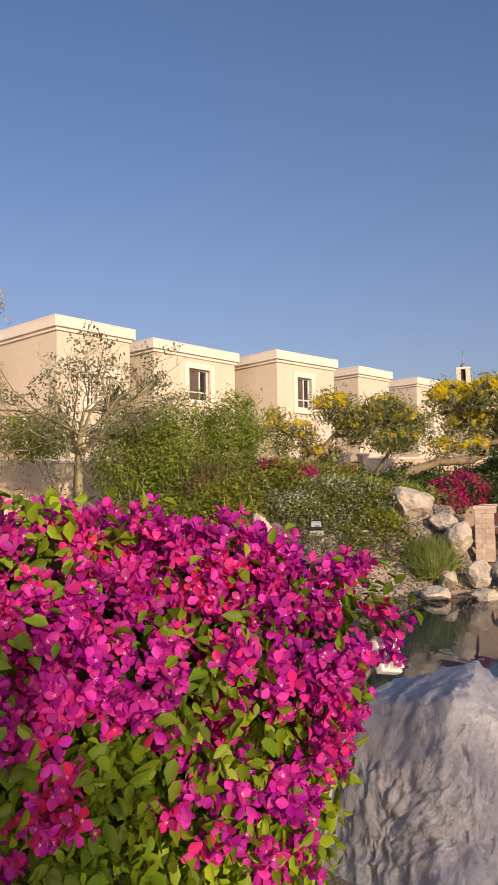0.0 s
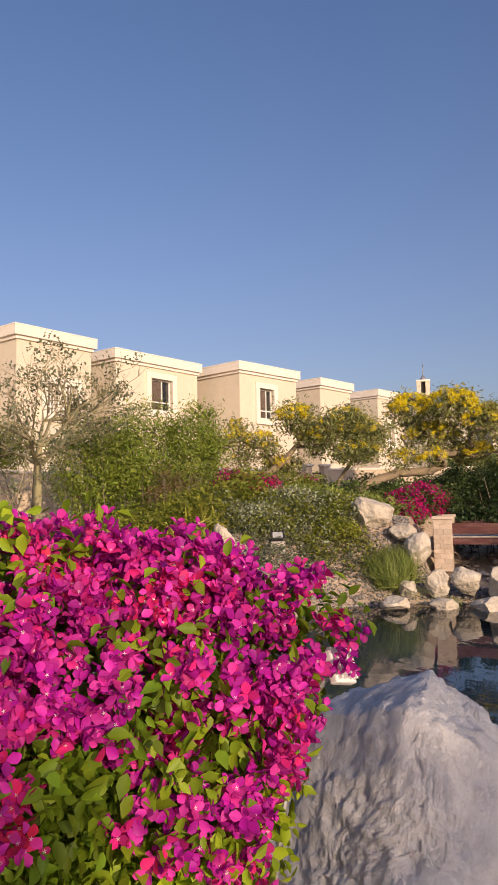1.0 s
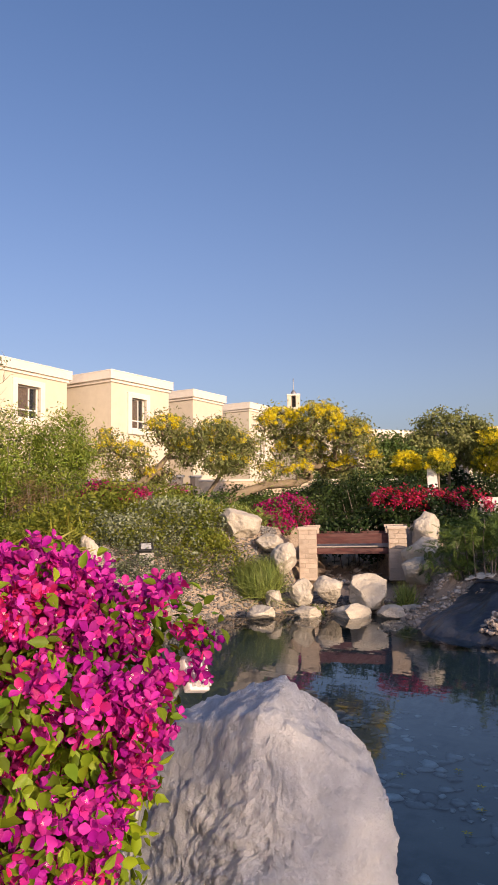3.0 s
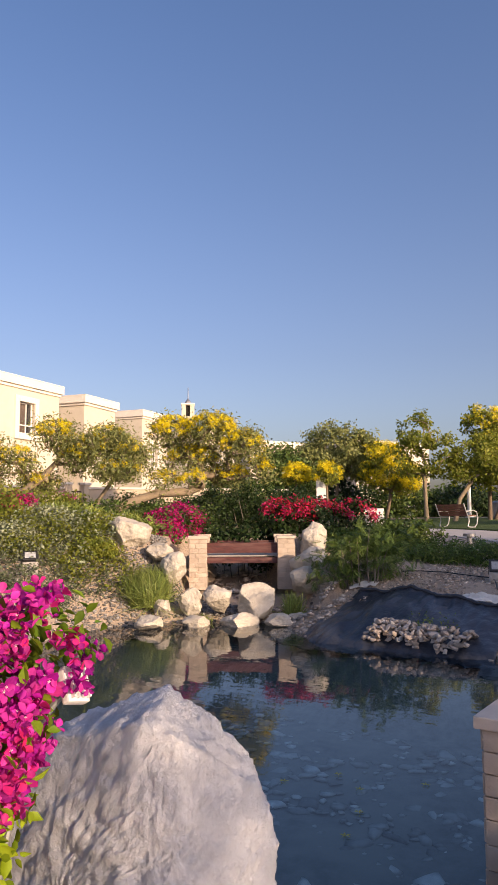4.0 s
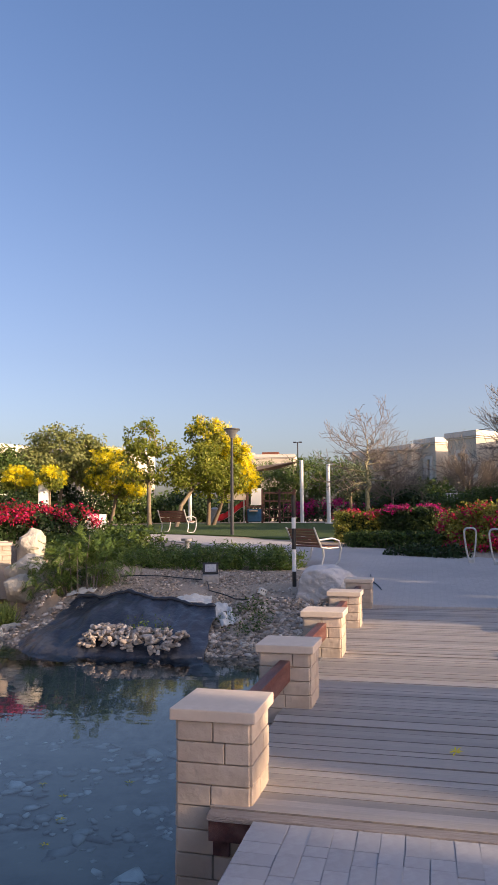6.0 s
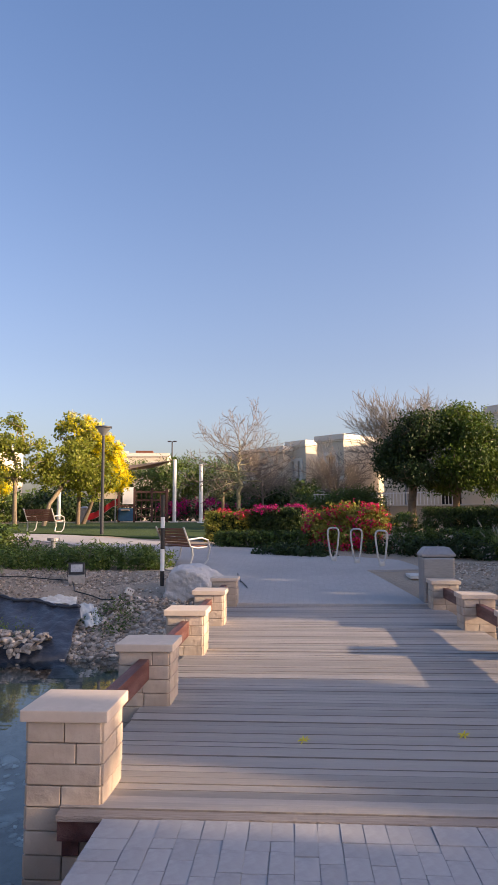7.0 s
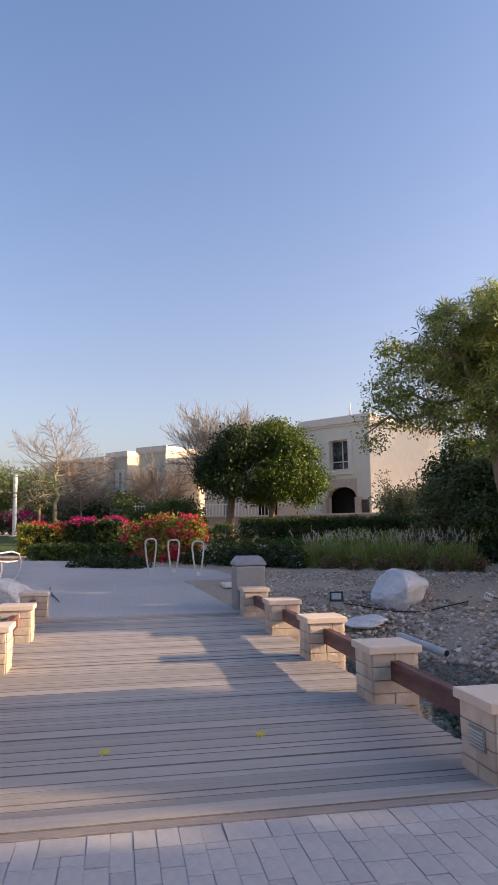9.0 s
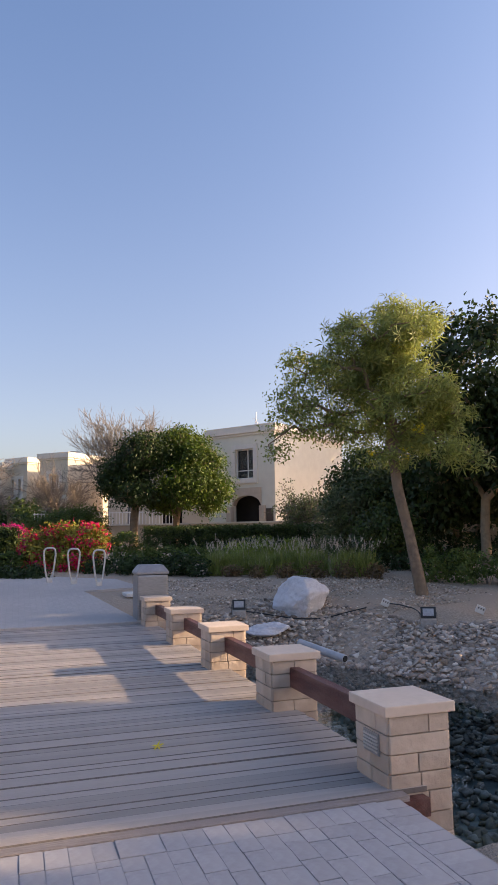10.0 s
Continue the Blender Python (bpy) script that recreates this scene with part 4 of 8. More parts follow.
def villa(x, y, turn, w, d, z0, z1, holes, side_holes=(), label="two-storey cream stucco villa with a flat parapet roof", trim=M_TRIM, kind=0, group="villas", stucco=None):
    """A block house: front along local x at y = 0, right and left walls back from it, a stepped cornice, windows in real openings."""
    s = stucco or M_STUCCO
    h = z1 - z0
    v = thing("villa", label, "house", pose(x, y, z0, 0, 0, turn), group)
    part("front_wall", slab_with_holes(w, h, 0.3, holes), s, v)
    bm = slab_with_holes(d - 0.3, h, 0.3, side_holes)
    bmesh.ops.transform(bm, matrix=pose(0, d, 0, 0, 0, -90), verts=bm.verts)
    part("side_wall", bm, s, v)
    part("side_wall", newbox((w - 0.15, d / 2 + 0.15, h / 2), (0.3, d - 0.3, h)), s, v)
    part("back_wall", newbox((w / 2, d - 0.15, h / 2), (w - 0.6, 0.3, h)), s, v)
    part("roof", newbox((w / 2, d / 2, h - 0.5), (w - 0.6, d - 0.6, 0.2)), trim, v)
    for o, zz, t in ((0.16, h - 0.17, 0.34), (0.07, h - 0.40, 0.12)):
        part("cornice", newbox((w / 2, -o / 2, zz), (w + 2 * o, o + 0.002, t), 0.01), trim, v)
        part("cornice", newbox((-o / 2, d / 2, zz), (o + 0.002, d, t), 0.01), trim, v)
        part("cornice", newbox((w + o / 2, d / 2, zz), (o + 0.002, d, t), 0.01), trim, v)
    part("parapet_cap", newbox((w / 2, d / 2 - 0.0, h + 0.02), (w + 0.34, d + 0.34, 0.05), 0.01), trim, v)
    for a, b, lo, hi in holes:
        if hi > 2.9 or kind == 2:
            window_unit(v, pose((a + b) / 2, 0.06, (lo + hi) / 2), b - a, hi - lo, kind)
    for a, b, lo, hi in side_holes:
        window_unit(v, pose(0.06, d - (a + b) / 2, (lo + hi) / 2, 0, 0, -90), b - a, hi - lo, kind)
    part("room", newbox((w / 2, d / 2, h / 2 - 0.3), (w - 1.6, d - 2.0, h - 0.8)), M_ROOM, v, "dark interior")
    return v


A = 14.0
villa(7.70, 23.6, A + 3, 3.15, 10, 0.8, 7.42, [(1.2, 1.6, 3.7, 4.8), (2.0, 2.4, 3.7, 4.8)], [(4, 5, 3.2, 4.6)], group="villas along the garden wall")
villa(11.9, 25.0, A + 2, 4.55, 10, 0.8, 7.3, [(1.78, 2.98, 4.3, 5.6)], group="villas along the garden wall")
villa(17.48, 24.76, A - 2, 3.8, 10, 0.8, 7.3, [(1.2, 2.15, 4.15, 5.5)], group="villas along the garden wall")
villa(23.33, 26.31, A, 2.7, 10, 0.8, 7.3, [(1.1, 1.9, 3.5, 4.7)], group="villas along the garden wall")
villa(30.0, 29.0, A, 3.0, 10, 0.9, 7.6, [(0.9, 1.7, 3.5, 4.7)], group="villas along the garden wall")
villa(37.6, 30.5, A, 5.0, 10, 0.9, 7.3, [(1.2, 2.0, 3.5, 4.7)], group="villas along the garden wall")
villa(1.0, 24.5, A + 3, 5.0, 10, 0.8, 6.6, [(1.2, 2.0, 3.4, 4.6)], group="villas along the garden wall")
# far houses seen over the trees
villa(60.0, 43.0, -20, 9, 9, 1.3, 9.3, [(2, 3, 4.5, 6)], label="far white villa behind the flowering trees", group="far villas")
villa(78.0, 40.0, -25, 12, 9, 1.3, 10.6, [(2, 3, 5, 6.5), (7, 8, 5, 6.5)], label="far white villa behind the park trees", group="far villas")
villa(89.2, 26.4, -72, 4.9, 9, 1.3, 10.2, [(2, 3, 5, 6.5)], label="far cream villa behind the play area", group="far villas")
rb = villa(80.0, 22.0, -82, 7.4, 9, 1.3, 9.0, [(2, 3, 5, 6.5), (5, 6, 5, 6.5)], label="far cream building with a small red roof box", group="far villas")
part("roof_box", newbox((4.6, 2.5, 7.85), (2.0, 2.0, 0.6), 0.02), M_BENCHWOOD, rb, "dull red roof box")

# villas beyond the path
villa(52.57, -1.72, -132, 2.45, 9, 1.2, 7.45, [(0.9, 1.7, 3.4, 4.8)], label="shaded cream villa with a parapet roof beyond the shrubs", group="villas beyond the path")
villa(57.6, 0.52, -137, 2.1, 9, 1.2, 7.6, [(0.55, 0.85, 3.4, 4.8), (1.25, 1.55, 3.4, 4.8)], label="shaded cream villa with twin narrow windows", group="villas beyond the path", kind=1)
villa(62.0, 6.0, -137, 7.5, 9, 1.2, 7.2, [], label="shaded cream villa half hidden by bare branches", group="villas beyond the path")
villa(45.0, -5.6, -103, 7.0, 9, 1.2, 7.4, [(1.5, 2.3, 3.4, 4.7), (3.4, 4.6, 0.3, 2.2), (5.2, 6.1, 3.4, 4.7)], label="cream villa behind the round dark trees", group="villas beyond the path")
vr = villa(37.32, -10.05, -143, 4.25, 7.5, 1.0, 7.15, [(1.82, 2.98, 3.42, 4.98), (1.60, 3.40, 0.0, 2.85)], label="shaded cream villa with an arched porch and parapet roof", group="villas beyond the path", kind=1, stucco=M_STUCCOLIFTED)


def arch_piece(w, rise, t, d):
    """The flat plate over an arch: its underside curves."""
    bm = bmesh.new()
    n = 12
    up, lo = [], []
    for i in range(n + 1):
        x = -w / 2 + w * i / n
        up.append((x, t + rise))
        lo.append((x, rise * math.sqrt(max(0, 1 - (2 * x / w) ** 2))))
    f0 = [bm.verts.new((x, 0, z)) for x, z in lo + up[::-1]]
    f1 = [bm.verts.new((x, d, z)) for x, z in lo + up[::-1]]
    bm.faces.new(f0)
    bm.faces.new(f1[::-1])
    m = len(f0)
    for i in range(m):
        bm.faces.new((f0[i], f1[i], f1[(i + 1) % m], f0[(i + 1) % m]))
    bmesh.ops.recalc_face_normals(bm, faces=bm.faces[:])
    return bm


def piece(bm, name, material, parent, m, label=""):
    ob = part(name, bm, material, parent, label)
    ob.matrix_basis = m
    return ob


piece(arch_piece(1.84, 0.55, 0.40, 0.34), "porch_arch", M_PLINTH, vr, pose(2.5, -0.05, 2.0))
part("porch_pier", newbox((1.46, -0.06, 1.0), (0.30, 0.3, 2.0), 0.01), M_PLINTH, vr)
part("porch_pier", newbox((3.54, -0.06, 1.0), (0.30, 0.3, 2.0), 0.01), M_PLINTH, vr)
part("porch_door", newbox((3.92, -0.02, 1.0), (0.4, 0.08, 1.7), 0.01), M_DARKFRAME, vr, "dark side door")
for ax, ay, lean, h in ((36.0, -12.3, 0.10, 0.95), (35.9, -12.5, -0.22, 0.55), (35.35, -13.5, 0.04, 0.40)):
    ant = thing("roof_aerial", "thin white aerial mast on the villa roof", "aerial", pose(ax, ay, 7.15), "roof aerials")
    part("mast", tube(bmesh.new(), [(0, 0, -0.1), (lean * 0.5, -lean, h)], [0.035, 0.022], 8), M_WHITE, ant)
    part("cross_bar", tube(bmesh.new(), [(lean * 0.3 - 0.02, -lean * 0.6 - 0.14, h * 0.55), (lean * 0.3 + 0.02, -lean * 0.6 + 0.14, h * 0.62)], 0.014, 6), M_WHITE, ant)

# minaret in the distance
mn = thing("minaret", "distant cream minaret with an open lantern and a crescent finial", "tower", pose(114.0, 98.4, 0, 0, 0, 41))
part("shaft", newbox((0, 0, 11), (2.5, 2.5, 22), 0.03), M_STUCCO, mn)
part("gallery", newbox((0, 0, 22.2), (3.1, 3.1, 0.5), 0.05), M_TRIM, mn)
bm = bmesh.new()
for i in (-1, 1):
    for j in (-1, 1):
        box(bm, (i * 0.9, j * 0.9, 23.7), (0.9, 0.9, 2.6), 0.03)
part("lantern", bm, M_STUCCO, mn)
part("core", newbox((0, 0, 23.6), (1.3, 1.3, 2.4)), M_ROOM, mn, "dark opening of the lantern")
part("lantern_roof", newbox((0, 0, 25.1), (2.9, 2.9, 0.4), 0.1), M_TRIM, mn)
bm = bmesh.new()
tube(bm, [(0, 0, 25.2), (0, 0, 25.8), (0, 0, 26.4), (0, 0, 28.2)], [0.75, 0.55, 0.1, 0.07], 12)
tube(bm, [(0.33 * math.cos(a), 0, 28.5 + 0.33 * math.sin(a)) for a in np.linspace(-4.2, 1.1, 12)], 0.08, 6)
part("finial", bm, M_GREYM, mn)

# ---- garden walls ----
def garden_wall(x0, y0, x1, y1, zlo, h, label, fence=False):
    ln = math.hypot(x1 - x0, y1 - y0)
    w = thing("garden_wall", label, "wall", pose(x0, y0, zlo, 0, 0, math.degrees(math.atan2(y1 - y0, x1 - x0))), kind="structure")
    part("wall", newbox((ln / 2, 0, h / 2 - 0.2), (ln, 0.2, h + 0.4)), M_WALL, w)
    part("coping", newbox((ln / 2, 0, h + 0.03), (ln + 0.04, 0.28, 0.07), 0.01), M_TRIM, w)
    if fence:
        n = int(ln / 0.16)
        for i in range(n):
            part("fence_bar", newbox((0.08 + i * ln / n, 0, h + 0.36), (0.03, 0.03, 0.62)), M_WHITE, w)
        part("fence_rail", newbox((ln / 2, 0, h + 0.62), (ln, 0.04, 0.04)), M_WHITE, w)
    return w


garden_wall(-4.0, 19.5, 9.1, 21.55, 0.85, 1.5, "cream rendered garden wall behind the shrubs")
garden_wall(9.1, 21.2, 16.9, 19.8, 0.9, 1.55, "cream rendered garden wall behind the shrubs")
garden_wall(17.7, 19.5, 24.5, 15.5, 0.95, 1.5, "cream rendered garden wall beside the gate")
garden_wall(36.5, -1.0, 33.5, -7.5, 1.1, 0.95, "low cream wall with a white picket fence", True)
garden_wall(33.4, -7.6, 29.0, -12.8, 1.0, 1.05, "low cream wall in front of the villa")
garden_wall(29.0, -12.8, 20.0, -23.0, 1.0, 1.1, "brown garden wall under the dark trees")
for gx_, gy_ in ((16.95, 19.78), (17.6, 19.55)):
    p = thing("gate_post", "square cream rendered gate post with a cap", "gate post", pose(gx_, gy_, 0.9), group="gate posts")
    part("shaft", newbox((0, 0, 0.85), (0.28, 0.28, 1.7), 0.01), M_WALL, p)
    part("cap", newbox((0, 0, 1.73), (0.36, 0.36, 0.08), 0.01), M_TRIM, p)
gate = thing("garden_gate", "brown barred metal garden gate", "gate", pose(17.28, 19.66, 0.95, 0, 0, -19))
for i in range(5):
    part("bar", newbox((-0.16 + 0.08 * i, 0, 0.7), (0.025, 0.025, 1.4)), M_DARKFRAME, gate)
part("gate_frame", newbox((0, 0, 1.4), (0.42, 0.05, 0.05)), M_DARKFRAME, gate)

# ---- plants ----
def frond_template(pairs=11, w=0.10):
    V, F = [(-0.008, 0, 0), (0.008, 0, 0), (0.004, 1, -0.12), (-0.004, 1, -0.12)], [(0, 1, 2, 3)]
    for i in range(pairs):
        y = 0.16 + 0.8 * i / pairs
        ln = 0.30 * math.sin(math.pi * (0.2 + 0.75 * i / pairs))
        for s in (-1, 1):
            o = len(V)
            z = -0.12 * y * y
            V += [(0, y, z), (s * ln * 0.45, y + 0.075 + w * 0.25, z + 0.02), (s * ln, y + 0.14, z - 0.04), (s * ln * 0.55, y + 0.075 - w * 0.25, z + 0.02)]
            F.append((o, o + 1, o + 2, o + 3))
    return np.array(V), np.array(F)


FROND = frond_template()
ROSETTE = (np.concatenate([np.array([(0, 0.05, 0), (0.07, 0.5, 0.16), (0, 1, 0.0), (-0.07, 0.5, 0.16)]) @ np.array([(math.cos(a), math.sin(a), 0), (-math.sin(a), math.cos(a), 0), (0, 0, 1)]) for a in np.arange(7) * 0.898]),
           np.concatenate([np.array([(0, 1, 2, 3)]) + 4 * i for i in range(7)]))
NEEDLE = (np.array([(-0.07, 0, 0), (0.07, 0, 0), (0.05, 0.6, 0.03), (0.0, 1, 0)]), np.array([(0, 1, 2, 3)]))
WHORL = (np.concatenate([np.array([(0, 0, 0), (0.13, 0.5, 0.12), (0, 1, 0.1), (-0.13, 0.5, 0.12)]) @ np.array([(math.cos(a), math.sin(a), 0), (-math.sin(a), math.cos(a), 0), (0, 0, 1)]) for a in (0, 1.3, 2.5, 3.8, 5.0)]),
         np.concatenate([np.array([(0, 1, 2, 3)]) + 4 * i for i in range(5)]))


def tree(name, label, x, y, trunk, r0, blobs, bark, leaf=None, k=60, per=120, spread=0.3, size=0.12, template=SPRIG, seed=1, blossom=None, bare=0, tip=0.012,
         category="tree", group="", wobble=0.14, droop=0.0, up=0.4, width=1.0, shell=0.45, power=0.45):
    """A tree at (x, y): trunk points and crown ellipsoids in world places, limbs grown to the clumps of leaves."""
    z = at_ground(x, y) - 0.05
    base = np.array((x, y, z))
    t = thing(name, label, category, pose(x, y, z), group)
    rng = np.random.default_rng(seed)
    B = [tuple(np.array(b[:3]) - base) + tuple(b[3:]) for b in blobs]
    C, D = clusters(rng, B, k, shell)
    T = [np.zeros(3)] + [np.array(p) - base for p in trunk]
    targets = C
    if bare:
        targets, _ = clusters(rng, B, bare, 0.15)
        targets = np.concatenate([targets, C])
    limbs("trunk", bark, T, targets, r0, t, seed, tip, power, wobble)
    if leaf:
        leaves("foliage", leaf, None, k, per, spread, size, t, template, seed + 1, up, centres=(C, D), droop=droop, width=width)
    if blossom:
        bk, bper, bs, bsz, bup = blossom
        C2, D2 = clusters(np.random.default_rng(seed + 5), B, bk, 0.8)
        keep = (D2[:, 2] > bup) & (D2[:, 1] < 0.55)
        leaves("blossom", M_YELLOW, None, bk, bper, bs, bsz, t, WHORL, seed + 2, 0.5, centres=(C2[keep], D2[keep]), label="bright yellow flower clusters")
    return t


def wood(segs, bark, t, name="trunk"):
    """Tapered three-sided bars for the trunk, limbs and twigs of a leafless tree."""
    seg = 3
    ang = np.arange(seg) * 2 * np.pi / seg
    A, B = np.array([q[0] for q in segs]), np.array([q[1] for q in segs])
    ra, rb = np.array([q[2] for q in segs]), np.array([q[3] for q in segs])
    d = unit(B - A)
    sd = unit(np.cross(d, np.array((0.31, 0.93, 0.2))))
    u = np.cross(d, sd)
    ring = np.cos(ang)[None, :, None] * sd[:, None] + np.sin(ang)[None, :, None] * u[:, None]
    V = np.concatenate([A[:, None] + ring * ra[:, None, None], B[:, None] + ring * rb[:, None, None]], axis=1)
    F0 = np.array([(q, (q + 1) % seg, seg + (q + 1) % seg, seg + q) for q in range(seg)])
    F = F0[None] + (np.arange(len(A)) * 2 * seg)[:, None, None]
    ob = quads(name, V.reshape(-1, 3), F.reshape(-1, 4), [bark], smooth=True)
    ob.parent = t


def leader(name, label, x, y, top, low, reach, r0, seed, bark):
    """A leafless tree with one upright stem and long, spiky side limbs."""
    z = at_ground(x, y) - 0.05
    t = thing(name, label, "tree", pose(x, y, z))
    rng = np.random.default_rng(seed)
    n = 14
    stem = np.array([(0.0, 0.0, 0.0)] + [(rng.normal() * 0.05, rng.normal() * 0.05, (top - 0.5 - z) * (i + 1) / n) for i in range(n)])
    segs = [(stem[i], stem[i + 1], r0 * (1 - 0.85 * (i / n) ** 1.5), r0 * (1 - 0.85 * ((i + 1) / n) ** 1.5)) for i in range(n)]

    def limb(p, d, ln, r, steps, level):
        q = p
        for i in range(steps):
            d = unit((d + rng.normal(size=3) * 0.11 + np.array((0, 0, 0.035)))[None])[0]
            e = q + d * ln / steps
            segs.append((q, e, r * (1 - 0.7 * i / steps), r * (1 - 0.7 * (i + 1) / steps)))
            q = e
            if level and i:
                for k in range(2 if level > 1 else 1):
                    side = unit(np.cross(d, rng.normal(size=3))[None])[0]
                    nd = unit((d * 0.75 + side * 0.75 + np.array((0, 0, 0.18)))[None])[0]
                    limb(q, nd, ln * (0.42 if level > 1 else 0.5) * (0.5 + 0.8 * rng.random()) * (1 - 0.4 * i / steps), max(0.012, r * 0.5), 4 if level > 1 else 2, level - 1)

    for i in range(24):
        f = i / 23
        h = low - z + (top - 0.55 - low) * f
        p = np.array([np.interp(h, stem[:, 2], stem[:, j]) for j in range(3)])
        a = i * 2.4 + rng.random() * 0.5
        el = -0.10 + 0.55 * f + rng.normal() * 0.12
        d = np.array((math.cos(a) * math.cos(el), math.sin(a) * math.cos(el), math.sin(el)))
        limb(p, d, reach * (0.8 + 0.5 * f - 0.5 * f * f) * (0.8 + 0.35 * rng.random()), 0.038 * (1 - 0.5 * f), 7, 2)
    wood([q for q in segs if q[2] > 0.024], bark, t)
    wood([q for q in segs if q[2] <= 0.024], M_TWIG, t, "twig_mass")
    return t


def twiggy(name, label, x, y, trunk, r0, spread, length, seed, bark, depth=5, up=0.35, tufts=None, group="", kids=(3, 4), first=6, shrink=0.66, fine=0.0045, fork=None):
    """A leafless tree: limbs fork again and again into ever finer twigs."""
    z = at_ground(x, y) - 0.05
    t = thing(name, label, "tree", pose(x, y, z), group)
    rng = np.random.default_rng(seed)
    segs, tips = [], []
    T = [np.zeros(3)] + [np.array(p) - np.array((x, y, z)) for p in trunk]
    for i in range(len(T) - 1):
        segs.append((T[i], T[i + 1], r0 * (1 - 0.5 * i / (len(T) - 1)), r0 * (1 - 0.5 * (i + 1) / (len(T) - 1))))

    def grow(p, d, ln, r, level):
        n = 3 if level > 1 else 2
        pts = [p]
        for i in range(n):
            d = unit((d + rng.normal(size=3) * 0.16 + np.array((0, 0, up * 0.12)))[None])[0]
            pts.append(pts[-1] + d * ln / n)
        for i in range(n):
            segs.append((pts[i], pts[i + 1], r * (1 - 0.5 * i / n), r * (1 - 0.5 * (i + 1) / n)))
        if level == 0:
            tips.append(pts[-1])
            return
        for c in range(rng.integers(kids[0], kids[1] + 1)):
            f = 0.35 + 0.65 * rng.random()
            q = pts[min(n, 1 + int(f * (n - 1) + 0.001))] if c else pts[-1]
            side = unit(np.cross(d, rng.normal(size=3))[None])[0]
            nd = unit((d * 0.8 + side * ((0.45 + 0.45 * rng.random()) if fork is None else fork * (0.6 + 0.8 * rng.random())) + np.array((0, 0, up * 0.3)))[None])[0]
            grow(q, nd, ln * shrink * (0.75 + 0.5 * rng.random()), max(fine, r * 0.50), level - 1)

    for i in range(first):
        a = i * 2.4 + rng.random()
        j = -1 if i < first // 2 else -2
        d = np.array((math.cos(a) * spread, math.sin(a) * spread, 0.45 + 0.5 * rng.random()))
        grow(T[j], d / np.linalg.norm(d), length * (0.8 + 0.4 * rng.random()), r0 * 0.34, depth - 1)
    wood(segs, bark, t)
    if tufts:
        m, share, per, sp, sz = tufts
        C = np.array(tips)
        C = C[rng.random(len(C)) < share]
        leaves("foliage", m, None, len(C), per, sp, sz, t, LEAF, seed + 1, 0.3, centres=(C, unit(rng.normal(size=C.shape))), droop=0.5)
    return t



def shrub(name, label, blobs, leaf, k=60, per=90, spread=0.16, size=0.08, template=SPRIG, seed=1, blossom=None, stems=14, category="shrub", group="", up=0.6, droop=0.0, width=1.0, shell=0.5, bark=None):
    """A bush: short stems from its foot, clumps of leaves, blossom on its upper side if it has any."""
    B = np.array(blobs, dtype=float)
    cx, cy = B[:, 0].mean(), B[:, 1].mean()
    z = at_ground(cx, cy)
    base = np.array((cx, cy, z))
    t = thing(name, label, category, pose(cx, cy, z), group)
    L = [tuple(b[:3] - base) + tuple(b[3:]) for b in B]
    rng = np.random.default_rng(seed)
    C, D = clusters(rng, L, k, shell)
    bm = bmesh.new()
    for i in range(min(stems, k)):
        c = C[i]
        f = (c[0] * 0.75, c[1] * 0.75)
        fz = at_ground(f[0] + cx, f[1] + cy) - z - 0.05
        mid = (np.array((f[0], f[1], fz)) + c) / 2 + rng.normal(size=3) * 0.06
        tube(bm, [(f[0], f[1], fz), mid, c], [0.018, 0.013, 0.006], 5)
    tagged(part("stem_mass", bm, bark or M_TWIG, t), kind="stuff")
    leaves("foliage", leaf, None, k, per, spread, size, t, template, seed + 1, up, centres=(C, D), droop=droop, width=width)
    if blossom:
        m, bk, bper, bs, bsz, bup = blossom
        C2, D2 = clusters(np.random.default_rng(seed + 9), L, bk, 0.85)
        keep = D2[:, 2] > bup
        leaves("blossom", m, None, bk, bper, bs, bsz, t, LEAF, seed + 3, 0.4, centres=(C2[keep] + D2[keep] * 0.05, D2[keep]), label="clusters of bright papery bracts")
    return t


def row(x0, y0, x1, y1, n, z, r, rz, jitter=0.1, seed=1):
    """Ellipsoids in a row, as a hedge."""
    rng = np.random.default_rng(seed)
    return [(x0 + (x1 - x0) * f + rng.normal() * jitter, y0 + (y1 - y0) * f + rng.normal() * jitter, z + rng.normal() * jitter * 0.4, r, r, rz) for f in np.linspace(0, 1, n)]


